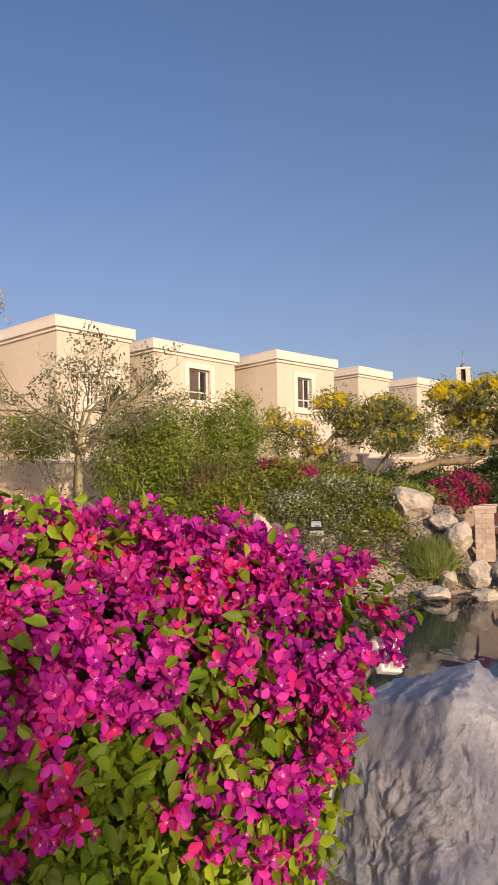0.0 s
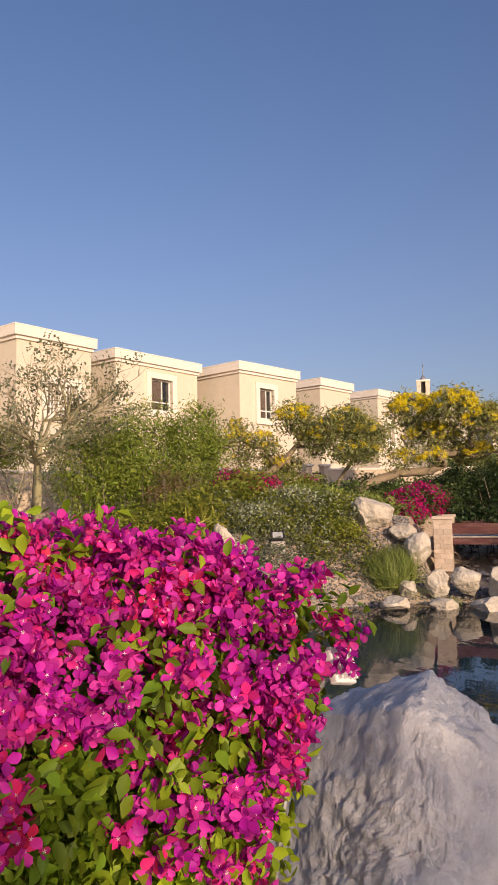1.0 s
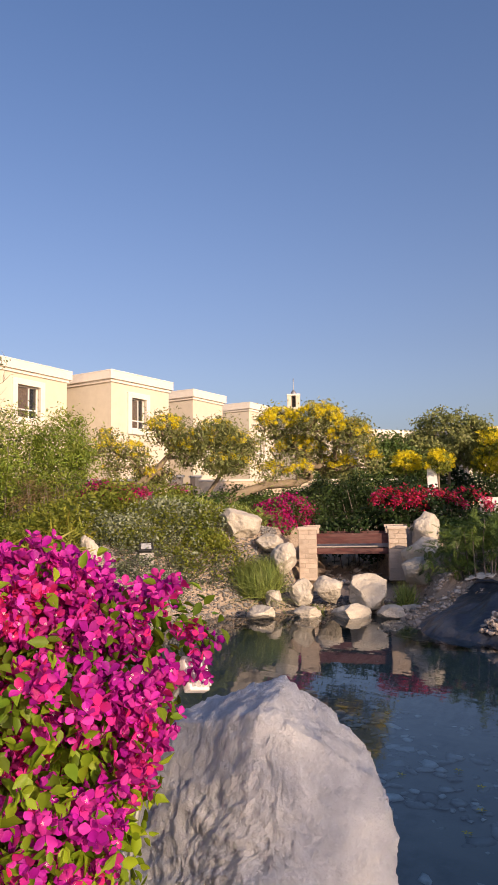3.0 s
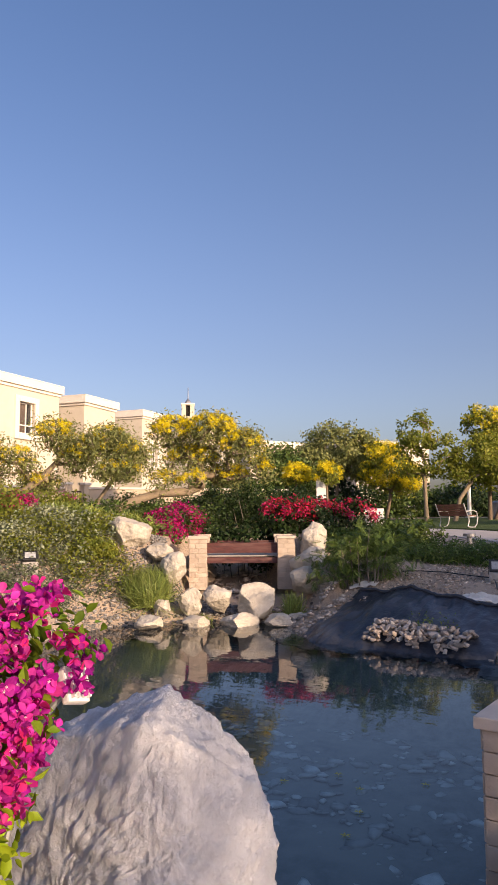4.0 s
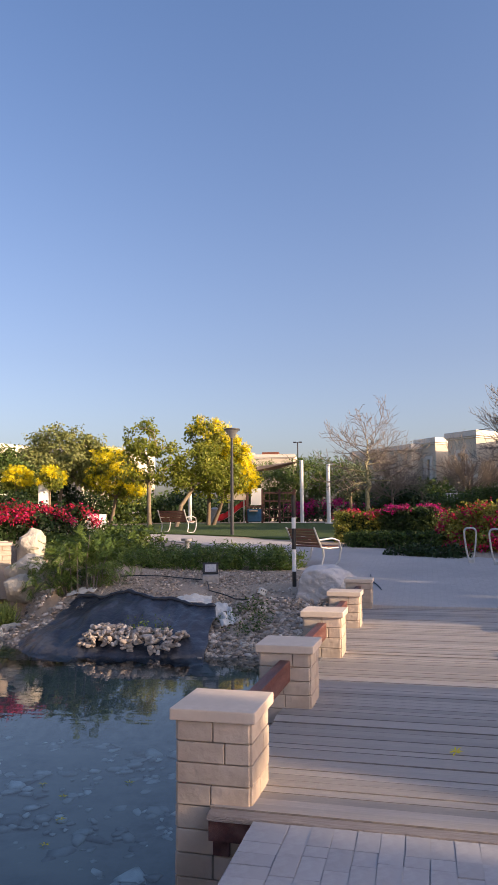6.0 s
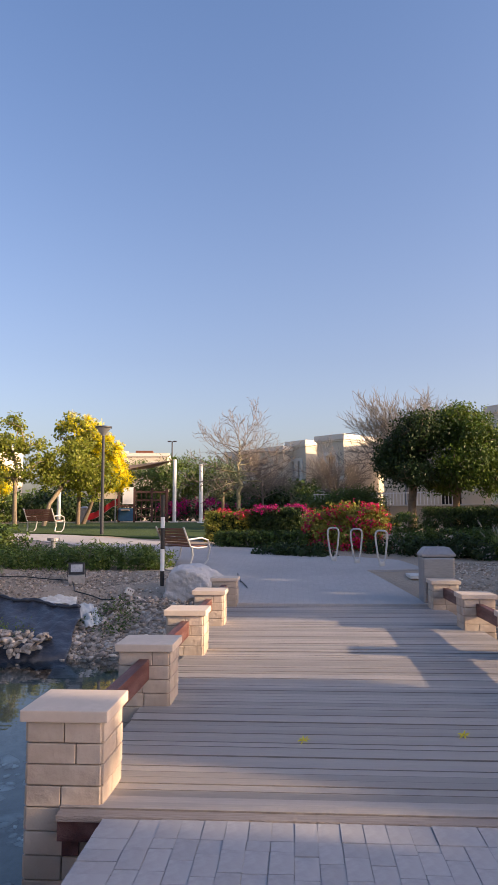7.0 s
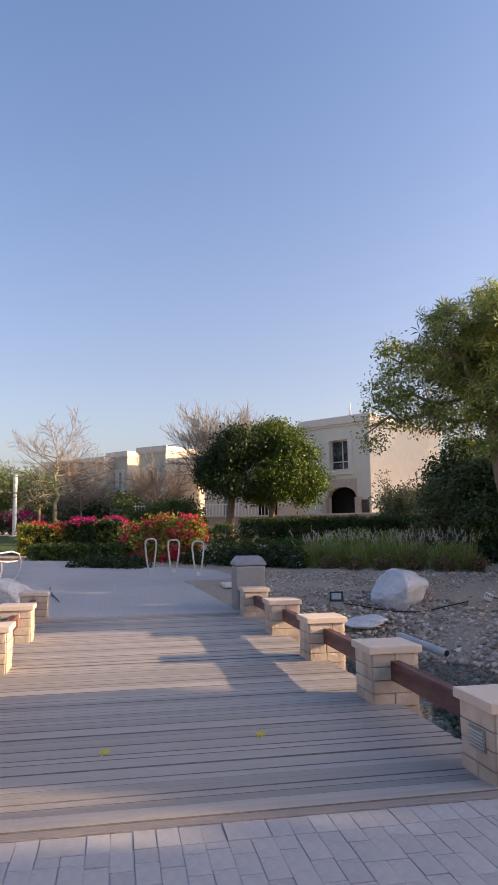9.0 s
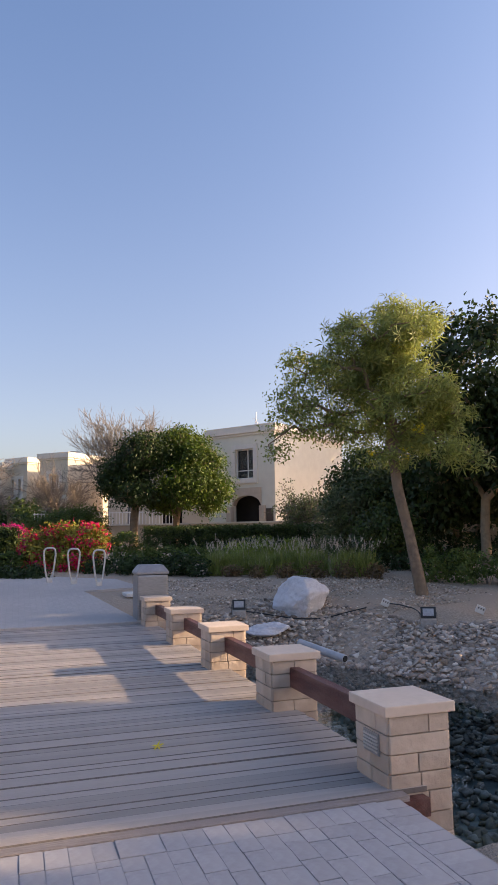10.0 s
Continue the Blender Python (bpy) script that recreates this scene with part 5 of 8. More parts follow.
def box_hedge(name, label, x0, y0, x1, y1, half, top, leaf, seed, bract=None, low=0.5, gap=0.0):
    """A clipped hedge: leaves on the faces of a long block with rounded, uneven edges; bracts on its upper part."""
    cx, cy = (x0 + x1) / 2, (y0 + y1) / 2
    z = at_ground(cx, cy)
    t = thing(name, label, "hedge", pose(cx, cy, z))
    rng = np.random.default_rng(seed)
    ln, h = math.hypot(x1 - x0, y1 - y0), top - z
    ax = np.array((x1 - x0, y1 - y0, 0)) / ln
    ay = np.array((-ax[1], ax[0], 0))

    def skin(k, depth):
        q = rng.random((k, 3)) * 2 - 1
        q[:, 2] = rng.random(k)
        area = np.array((ln * h, ln * h, half * 2 * h, half * 2 * h, ln * half * 2 * 1.3))
        f = rng.choice(5, k, p=area / area.sum())
        q[f == 0, 1], q[f == 1, 1], q[f == 2, 0], q[f == 3, 0], q[f == 4, 2] = -1, 1, -1, 1, 1
        d = np.zeros((k, 3))
        d[f == 0, 1], d[f == 1, 1], d[f == 2, 0], d[f == 3, 0], d[f == 4, 2] = -1, 1, -1, 1, 1
        bump = np.array([noise.noise(Vector((v[0] * ln, v[1] * half, v[2] * h)) * 2.6 + Vector((seed, 0, 0))) for v in q]) * 0.09
        c = q * np.array((ln / 2, half, h)) + d * (bump - depth * rng.random(k))[:, None]
        way = d[:, :1] * ax + d[:, 1:2] * ay + d[:, 2:] * np.array((0, 0, 1.0))
        return c[:, :1] * ax + c[:, 1:2] * ay + c[:, 2:] * np.array((0, 0, 1.0)), way, q

    k = int(95 * (ln * h * 2 + ln * half * 2 + half * h * 4))
    C, D, q = skin(k, 0.10)
    bm = bmesh.new()
    for i in range(24):
        f = np.array((C[i][0] * 0.7, C[i][1] * 0.7, -0.05))
        tube(bm, [f, (f + C[i] * 0.9) / 2 + rng.normal(size=3) * 0.05, C[i] * 0.9], [0.018, 0.013, 0.006], 5)
    tagged(part("stem_mass", bm, M_TWIG, t), kind="stuff")
    leaves("foliage", leaf, None, k, 15, 0.06, 0.068, t, LEAF, seed + 1, 0.35, centres=(C, D), droop=0.3)
    # inner leaves take the dark leaf colour to paint the shade inside the hedge
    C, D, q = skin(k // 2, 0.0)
    leaves("inner_foliage", M_LEAF_DARK, None, k // 2, 12, 0.09, 0.10, t, LEAF, seed + 2, 0.3, centres=(C * np.array((0.76, 0.76, 0.82)), D), label="inner leaves coloured dark for the shade inside the hedge")
    if bract:
        C, D, q = skin(k, 0.0)
        pn = np.array([noise.noise(Vector(c) * 2.4 + Vector((seed, 3, 5))) for c in C])
        keep = (q[:, 2] > low + 0.35 * pn) & (pn > gap - 0.05) & (rng.random(k) < 0.75)
        leaves("blossom", bract, None, k, 14, 0.06, 0.062, t, LEAF, seed + 3, 0.4, centres=(C[keep] + D[keep] * 0.05, D[keep]), label="clusters of bright papery bracts")
    return t


def near_bougainvillea():
    """The large bush in front: a mass of leaves with thousands of bract flowers, red to purple, and tiny white tubes."""
    rng = np.random.default_rng(17)
    x0, y0 = 1.5, 2.45
    t = thing("bougainvillea", "large bougainvillea bush covered in magenta and purple bracts", "flowering bush", pose(x0, y0, -0.02))
    off = np.array((x0, y0, -0.02))
    B = [(0.86, 2.82, 0.74, 0.72, 0.72, 0.70), (1.39, 2.69, 0.72, 0.69, 0.69, 0.68), (1.84, 2.47, 0.755, 0.57, 0.57, 0.57), (2.06, 2.29, 0.92, 0.28, 0.28, 0.28), (2.26, 2.13, 1.06, 0.165, 0.165, 0.155), (2.34, 2.07, 1.05, 0.10, 0.10, 0.09), (2.40, 2.0, 1.04, 0.06, 0.06, 0.05), (1.92, 2.22, 0.55, 0.26, 0.26, 0.28), (1.56, 2.42, 0.43, 0.45, 0.45, 0.45), (1.98, 2.16, 0.33, 0.16, 0.16, 0.16), (2.07, 2.15, 0.74, 0.13, 0.13, 0.16), (2.0, 2.38, 1.25, 0.1, 0.1, 0.09), (1.3, 2.45, 1.40, 0.10, 0.10, 0.07), (1.05, 2.5, 1.42, 0.09, 0.09, 0.07), (1.58, 2.4, 1.38, 0.08, 0.08, 0.08), (2.02, 2.2, 1.14, 0.14, 0.14, 0.12), (1.95, 2.28, 1.13, 0.2, 0.2, 0.19)]
    B = [tuple(np.array(b[:3]) - off) + b[3:] for b in B]
    C, D = clusters(rng, B, 60, 0.1)
    stems = bmesh.new()
    for c in C:
        foot = np.array((c[0] * 0.3, c[1] * 0.3, 0.0))
        tube(stems, [foot, (foot + c * 0.8) / 2 + rng.normal(size=3) * 0.08, c * 0.8], [0.012, 0.008, 0.004], 5)
    tagged(part("stem_mass", stems, M_BARK, t), kind="stuff")
    C, D = clusters(rng, B, 2300, 0.62)
    seen = (D[:, 1] < 0.35) | (D[:, 2] > 0.5) | (rng.random(len(D)) < 0.35)
    seen &= rng.random(len(D)) < 1.0 - 0.55 * np.clip((C[:, 2] - 0.75) / 0.25, 0, 1)
    C, D = C[seen], D[seen]
    leaves("foliage", M_BOUGLEAF, None, 2300, 13, 0.06, 0.054, t, LEAF7, 18, 0.5, centres=(C, D), droop=0.6)
    # flower heads: clumps towards the light, fewer low down where the leaves show
    C, D = clusters(rng, B, 1650, 0.9)
    pn = np.array([noise.noise(Vector(c) * 4.2 + Vector((4, 2, 9))) for c in C])
    lowness = np.clip((0.77 + 0.2 * np.clip((0.35 - C[:, 0]) / 0.3, 0, 1) - C[:, 2]) / 0.4, 0, 1)
    keep = (pn > -0.34 + 0.62 * lowness) & (rng.random(len(C)) < 1 - 0.25 * lowness) & (D[:, 2] > -0.75) & ((D[:, 1] < 0.35) | (D[:, 2] > 0.5) | (rng.random(len(D)) < 0.35))
    C, D = C[keep], D[keep]
    per = 15
    P = np.repeat(C + D * 0.03, per, axis=0) + np.clip(rng.normal(size=(len(C) * per, 3)), -1.7, 1.7) * 0.033
    O = np.repeat(D, per, axis=0)
    N = O * 0.55 + rng.normal(size=P.shape) * 0.6 + np.array((0, -0.1, 0.15))
    V, F = place_all(P, N, 0.0275 * (0.65 + 0.7 * rng.random(len(P))), BRACT, rng)
    ob = quads("bract_mass", V, F, [M_BRACT], smooth=True)
    ob.parent = t
    tagged(ob, "papery magenta, purple and pinkish red bracts", kind="stuff")
    # single flowers and leaves on the side of the paving
    me = bpy.data.meshes.new("flower")
    me.from_pydata((BRACT[0] * 0.03).tolist(), [], BRACT[1].tolist())
    me.polygons.foreach_set("use_smooth", [True] * len(me.polygons))
    me.materials.append(M_BRACT)
    lm = bpy.data.meshes.new("leaf")
    lm.from_pydata((LEAF7[0] * 0.06).tolist(), [], LEAF7[1].tolist())
    lm.materials.append(M_BOUGLEAF)
    front = np.where((O[:, 1] < -0.2) & (P[:, 2] > 0.3))[0]
    for i, q in enumerate(rng.choice(front, 380, replace=False)):
        ob = new("flower" if i < 220 else "leaf", me if i < 220 else lm)
        ob.parent = t
        way = Vector(N[q]).to_track_quat("Z", "Y").to_euler()
        ob.matrix_basis = Matrix.LocRotScale(Vector(P[q] + O[q] * 0.03), way, None) @ pose(0, 0, 0, 0, 0, rng.random() * 360)
    pick = rng.random(len(P)) < 0.3
    V, F = place_all(P[pick] + unit(N[pick]) * 0.014, N[pick], np.full(pick.sum(), 0.0065), WHORL, rng)
    ob = quads("white_flower_mass", V, F, [M_FLOWERWHITE])
    ob.parent = t
    tagged(ob, "tiny white true flowers", kind="stuff")
    return t


near_bougainvillea()

# trees on the bank in front of the garden wall
twiggy("tree", "nearly bare small tree with pale trunk and dry leaf tufts", 5.76, 15.41, [(5.76, 15.4, 1.5), (5.77, 15.39, 2.3), (5.80, 15.38, 2.75)], 0.165, 0.95, 1.3, 5, M_BARKG, 5, 0.2, (M_LEAF_SHADE, 0.22, 14, 0.10, 0.075), first=9)
tree("tree", "tall feathery grey-green tree with drooping twigs", 1.2, 13.6, [(1.3, 13.55, 2.5), (1.9, 13.4, 4.2)], 0.12, [(3.3, 13.1, 4.9, 0.35, 0.4, 0.45), (3.05, 13.0, 3.5, 0.5, 0.5, 0.9), (1.4, 13.3, 4.8, 1.2, 1.0, 0.9)],
     M_BARK, M_LEAF_GREY, 60, 12, 0.15, 0.16, FROND, 9, droop=0.8)
shrub("large_shrub", "broad bright green shrub with fine leaves in front of the wall", [(5.6, 18.3, 2.9, 1.0, 0.8, 0.6), (7.9, 17.75, 2.3, 1.2, 1.0, 1.55), (9.3, 17.3, 2.5, 1.1, 1.0, 1.75), (10.5, 16.9, 2.4, 0.9, 0.9, 1.75), (10.9, 16.75, 3.2, 0.4, 0.4, 0.95)],
      M_LEAF_BRIGHT, 980, 40, 0.21, 0.11, SPRIG, 21, stems=40, up=0.2, width=0.5, shell=0.3)
shrub("dry_shrub", "dry brown twiggy shrub below the green bushes", [(4.5, 14.6, 0.9, 0.8, 0.7, 0.75), (3.6, 14.8, 0.9, 0.7, 0.7, 0.8)], M_LEAF_DRY, 40, 20, 0.2, 0.1, NEEDLE, 22, stems=40)
shrub("dry_shrub", "dry brown twiggy patch inside the green bushes", [(9.6, 15.9, 1.5, 0.9, 0.6, 0.8)], M_LEAF_DRY, 50, 40, 0.2, 0.12, NEEDLE, 23, stems=40)

YB = dict(leaf=M_LEAF_OLIVE, size=0.11, spread=0.20, per=30, template=LEAF, width=0.6, shell=0.3)
tree("flowering_tree", "leaning tree with yellow flower clusters and a curved bare trunk", 12.05, 16.95, [(12.19, 16.95, 1.55), (12.67, 16.61, 2.05), (13.19, 16.22, 2.56), (13.45, 16.02, 2.95)], 0.105,
     [(12.15, 17.19, 3.27, 0.36, 0.36, 0.56), (12.64, 16.59, 3.00, 0.46, 0.46, 0.42), (13.26, 15.85, 3.75, 0.55, 0.55, 0.45), (13.77, 15.47, 3.20, 0.48, 0.48, 0.55), (13.36, 16.56, 2.39, 0.60, 0.60, 0.33), (12.38, 17.16, 2.67, 0.30, 0.30, 0.23)], M_BARKP, k=230, seed=31, blossom=(260, 14, 0.055, 0.055, -0.1), **YB)
tree("flowering_tree", "small tree with sparse yellow flowers between two larger ones", 14.3, 15.3, [(14.3, 15.2, 1.9), (14.5, 14.9, 2.4)], 0.06,
     [(14.42, 14.86, 3.62, 0.58, 0.58, 0.42), (14.66, 14.23, 3.18, 0.54, 0.54, 0.45), (13.80, 14.93, 3.34, 0.38, 0.38, 0.41), (14.21, 14.28, 2.69, 0.66, 0.66, 0.31)], M_BARKP, k=230, seed=32, blossom=(190, 13, 0.055, 0.055, 0.05), **YB)
tree("flowering_tree", "spreading tree thick with yellow blossom on a long slanting trunk", 13.5, 14.95, [(13.84, 14.72, 1.30), (14.6, 14.25, 1.85), (15.35, 13.9, 2.12), (16.1, 13.4, 2.17), (16.45, 13.2, 2.35)], 0.125,
     [(16.12, 14.03, 3.88, 0.70, 0.70, 0.53), (16.56, 12.93, 3.97, 0.75, 0.75, 0.52), (16.95, 12.10, 3.43, 0.68, 0.68, 0.52), (17.42, 11.83, 2.83, 0.33, 0.33, 0.39), (16.67, 13.75, 3.17, 0.84, 0.84, 0.42), (17.34, 12.90, 2.70, 0.61, 0.61, 0.37), (15.45, 13.75, 2.5, 0.45, 0.45, 0.25), (16.0, 13.2, 2.55, 0.4, 0.4, 0.25)], M_BARKP, k=360, seed=33, blossom=(820, 16, 0.06, 0.058, -0.1), **YB)

# trees across the park
def far_tree(label, x, y, blobs, leaf, seed, k=120, per=70, spread=0.4, size=0.2, r0=0.10, blossom=None, trunk=None, name="tree", bark=None, template=SPRIG, group="park trees", droop=0.0, width=1.0):
    k, per, size, spread = int(k * 1.1), int(per * 1.6), size * 0.74, spread * 0.66
    g = at_ground(x, y)
    lo = min(b[2] - b[5] for b in blobs)
    cx, cy = np.mean([b[0] for b in blobs]), np.mean([b[1] for b in blobs])
    tr = trunk or [(x + (cx - x) * 0.3, y + (cy - y) * 0.3, g + (lo - g) * 0.5), (x + (cx - x) * 0.6, y + (cy - y) * 0.6, lo + 0.3)]
    return tree(name, label, x, y, tr, r0, blobs, bark or M_BARK, leaf, k, per, spread, size, template, seed, blossom, group=group, droop=droop, width=width)


far_tree("large round olive-green tree across the park", 40.1, 21.9, [(39.2, 23.2, 4.6, 1.7, 1.6, 1.4), (40.2, 21.8, 5.6, 2.1, 2.1, 1.8), (41.2, 20.2, 5.0, 1.6, 1.6, 1.6)], M_LEAF_OLIVE, 51, 200, 90)
far_tree("dark green tree beside the yellow blossom", 36.0, 23.2, [(35.6, 23.3, 4.3, 1.4, 1.4, 1.5), (36.5, 22.0, 3.6, 1.1, 1.1, 1.2)], M_LEAF_MID, 52)
far_tree("small tree full of yellow blossom", 40.6, 18.7, [(40.6, 18.7, 4.3, 1.5, 1.5, 1.5), (41.0, 17.6, 3.6, 1.0, 1.0, 0.9)], M_LEAF_YG, 53, 80, 60, blossom=(170, 30, 0.2, 0.14, -0.6), name="flowering_tree")
far_tree("slender open tree with pale trunks by the lawn", 34.1, 13.5, [(34.0, 13.7, 5.5, 1.0, 1.0, 1.0), (34.3, 12.7, 4.5, 1.0, 1.0, 1.0), (33.9, 14.3, 4.3, 0.8, 0.8, 1.0), (34.0, 13.6, 3.6, 0.6, 0.6, 0.5)], M_LEAF_YG, 54, 70, 60, 0.28, 0.17, bark=M_BARKP)
far_tree("leaning round-headed tree by the lawn", 34.4, 12.2, [(35.4, 11.3, 4.2, 1.5, 1.4, 1.15), (36.2, 10.4, 3.6, 1.3, 1.3, 1.0), (34.9, 12.0, 3.6, 0.8, 0.8, 0.6)], M_LEAF_YG, 55, 110, 70, 0.3, 0.17, trunk=[(34.6, 12.0, 2.2), (35.1, 11.6, 3.0)], bark=M_BARKP)
far_tree("tall tree with some yellow blossom by the play area", 37.3, 11.4, [(37.1, 11.5, 6.2, 1.1, 1.1, 0.9), (37.4, 11.1, 5.0, 1.4, 1.4, 1.1), (37.4, 11.3, 3.9, 1.1, 1.1, 0.8)], M_LEAF_YG, 56, 130, 70, 0.3, 0.17, blossom=(110, 36, 0.2, 0.10, -0.3))
far_tree("tree with dense yellow blossom beside the lamp post", 37.8, 11.3, [(37.6, 10.15, 4.6, 0.9, 0.9, 1.25), (37.8, 9.85, 3.8, 0.9, 0.9, 0.9)], M_LEAF_YG, 57, 60, 50, blossom=(140, 30, 0.2, 0.14, -0.9), name="flowering_tree")
far_tree("small yellow flowering tree behind the hedge", 29.5, 18.2, [(29.5, 18.2, 3.4, 0.7, 0.7, 0.5)], M_LEAF_YG, 58, 30, 50, 0.2, 0.13, 0.06, blossom=(40, 36, 0.12, 0.09, -0.4), name="flowering_tree")
far_tree("small yellow flowering tree behind the hedge", 29.4, 16.4, [(29.3, 16.4, 3.4, 0.6, 0.6, 0.5)], M_LEAF_YG, 59, 30, 50, 0.2, 0.13, 0.06, blossom=(36, 36, 0.12, 0.09, -0.4), name="flowering_tree")
far_tree("feathery green tree behind the play area", 52.0, 7.0, [(52, 8.6, 4.3, 2.0, 2.0, 1.8), (52, 5.6, 4.2, 1.9, 1.9, 1.7), (53, 11.5, 4.2, 2.0, 2.0, 1.6)], M_LEAF_FEATHER, 60, 280, 60, 0.5, 0.34, template=NEEDLE, droop=0.2, width=1.2)
far_tree("pale feathery small tree behind the shade posts", 46.0, 4.6, [(46, 4.6, 3.9, 1.0, 1.0, 1.2)], M_LEAF_SHADE, 61, 50, 22, 0.35, 0.2)
for i, (x, y, z, r, rz) in enumerate([(33, 25.5, 2.4, 2.4, 1.5), (37, 25.5, 2.4, 2.4, 1.4), (42.5, 24, 2.6, 2.6, 1.6), (46, 20, 2.4, 2.5, 1.4), (47.5, 16, 2.2, 2.2, 1.3), (50, 2.0, 2.6, 2.4, 1.5), (45.5, -1.0, 2.4, 2.0, 1.4),
                                        (42, 1.5, 2.2, 1.6, 1.1), (55.5, 13, 2.5, 3.0, 1.5), (57, 3.0, 2.6, 3.0, 1.6)]):
    shrub("far_shrub", "dense dark green shrubbery at the edge of the park", [(x, y, z, r, r, rz), (x + r * 0.9, y - r * 0.9, z - 0.3, r * 0.8, r * 0.8, rz * 0.8)], M_LEAF_DARK if i % 3 else M_LEAF_MID, 150, 70, 0.34, 0.18, seed=70 + i, group="shrubs round the park")

# bare trees
leader("bare_tree", "leafless small tree with a green-grey trunk and spreading twigs", 30.5, 2.3, 5.35, 2.95, 2.25, 0.135, 81, M_BARKG)
twiggy("bare_tree", "tangle of fine bare brown twigs behind the green trunk", 32.6, 1.4, [(32.6, 1.4, 2.4), (32.5, 1.45, 3.3)], 0.08, 1.1, 0.80, 82, M_TWIG, 5, 0.15, first=24, fine=0.006, fork=0.5)
twiggy("bare_tree", "low bare bushy tree with fine brown twigs", 33.5, -2.0, [(33.5, -2.0, 2.3), (33.5, -2.0, 2.75)], 0.10, 1.0, 0.95, 83, M_TWIG, 5, 0.35, first=24, fine=0.006, fork=0.42)
twiggy("bare_tree", "tall bare tree with upswept grey twigs behind the round tree", 37.6, -5.85, [(37.6, -5.85, 2.8), (37.6, -5.85, 3.7), (37.6, -5.85, 4.8)], 0.16, 1.05, 1.72, 86, M_TWIGGREY, 5, 0.35, first=30, fine=0.011, fork=0.34, kids=(3, 4))

# round dark trees beyond the path
tree("round_tree", "dense round-headed dark green broadleaf tree", 30.2, -4.9, [(30.2, -4.9, 2.1), (30.25, -5.0, 2.9)], 0.17, [(30.47, -4.6, 4.10, 0.95, 0.95, 0.9), (29.77, -5.3, 4.95, 0.95, 0.95, 0.85), (29.97, -4.0, 3.65, 0.48, 0.48, 0.45), (29.45, -4.9, 3.30, 0.95, 0.95, 0.4)], M_BARK, M_LEAF_DARK, 520, 40, 0.25, 0.13, LEAF, 91, group="round trees", droop=0.5, width=0.75)
tree("round_tree", "dense round-headed green broadleaf tree catching the sun", 30.7, -6.8, [(30.6, -6.8, 2.2), (30.4, -6.9, 2.9)], 0.15, [(30.34, -6.87, 5.30, 1.05, 1.05, 0.85), (29.54, -7.5, 4.55, 0.95, 0.95, 0.85), (29.20, -8.15, 3.52, 0.62, 0.62, 0.62), (29.24, -6.94, 3.64, 1.05, 1.05, 0.78), (30.67, -6.57, 3.05, 1.05, 1.05, 0.4), (30.04, -8.2, 2.85, 0.45, 0.45, 0.35)], M_BARK, M_LEAF_SUNNY, 780, 40, 0.25, 0.13, LEAF, 92, group="round trees", droop=0.5, width=0.75)

# the tall tree on the stony bank and the dark ones behind it
FANS = [(14.07, -8.15, 6.25, 0.58, 0.58, 0.32), (13.51, -8.60, 5.95, 0.39, 0.39, 0.26), (14.06, -7.12, 5.75, 0.60, 0.60, 0.35), (13.61, -8.01, 5.69, 0.51, 0.51, 0.42), (14.58, -7.04, 5.01, 0.69, 0.69, 0.50), (14.59, -7.76, 4.67, 0.63, 0.63, 0.44),
        (13.28, -8.36, 4.43, 0.63, 0.63, 0.42), (13.59, -9.06, 4.06, 0.40, 0.40, 0.36), (13.09, -8.93, 3.14, 0.44, 0.44, 0.20), (13.92, -8.61, 3.63, 0.70, 0.70, 0.40), (13.75, -7.70, 4.0, 0.55, 0.55, 0.45), (14.0, -7.85, 5.28, 0.62, 0.62, 0.42), (13.75, -8.2, 5.0, 0.4, 0.4, 0.35)]
TWIGS = [(15.07, -6.38, 5.28, 0.49, 0.49, 0.40), (15.23, -6.08, 4.42, 0.44, 0.44, 0.51), (15.15, -5.72, 3.57, 0.28, 0.28, 0.41), (15.00, -6.57, 4.11, 0.70, 0.70, 0.53), (14.67, -7.45, 3.84, 0.70, 0.70, 0.44), (13.88, -7.78, 3.05, 0.51, 0.51, 0.20)]
tt = tree("tall_tree", "slender leaning tall tree with spiky leaf fans and few yellow flowers", 13.62, -8.29, [(13.75, -8.15, 1.3), (13.85, -7.95, 2.4), (13.95, -7.9, 3.4), (14.0, -7.9, 4.5)], 0.115, FANS + TWIGS, M_BARK, None, 240, seed=95, blossom=(24, 22, 0.07, 0.05, -0.2))
root = np.array(tt.matrix_world.translation)
leaves("fan_foliage", M_LEAF_LIME, [tuple(np.array(q[:3]) - root) + q[3:] for q in FANS], 460, 7, 0.16, 0.20, tt, ROSETTE, 96, 0.5, label="spiky fans of narrow leaflets")
leaves("foliage", M_LEAF_LIME, [tuple(np.array(q[:3]) - root) + q[3:] for q in TWIGS], 190, 40, 0.14, 0.08, tt, LEAF, 97, 0.3, droop=0.35, width=0.8, label="small loose leaves on the low side limbs")
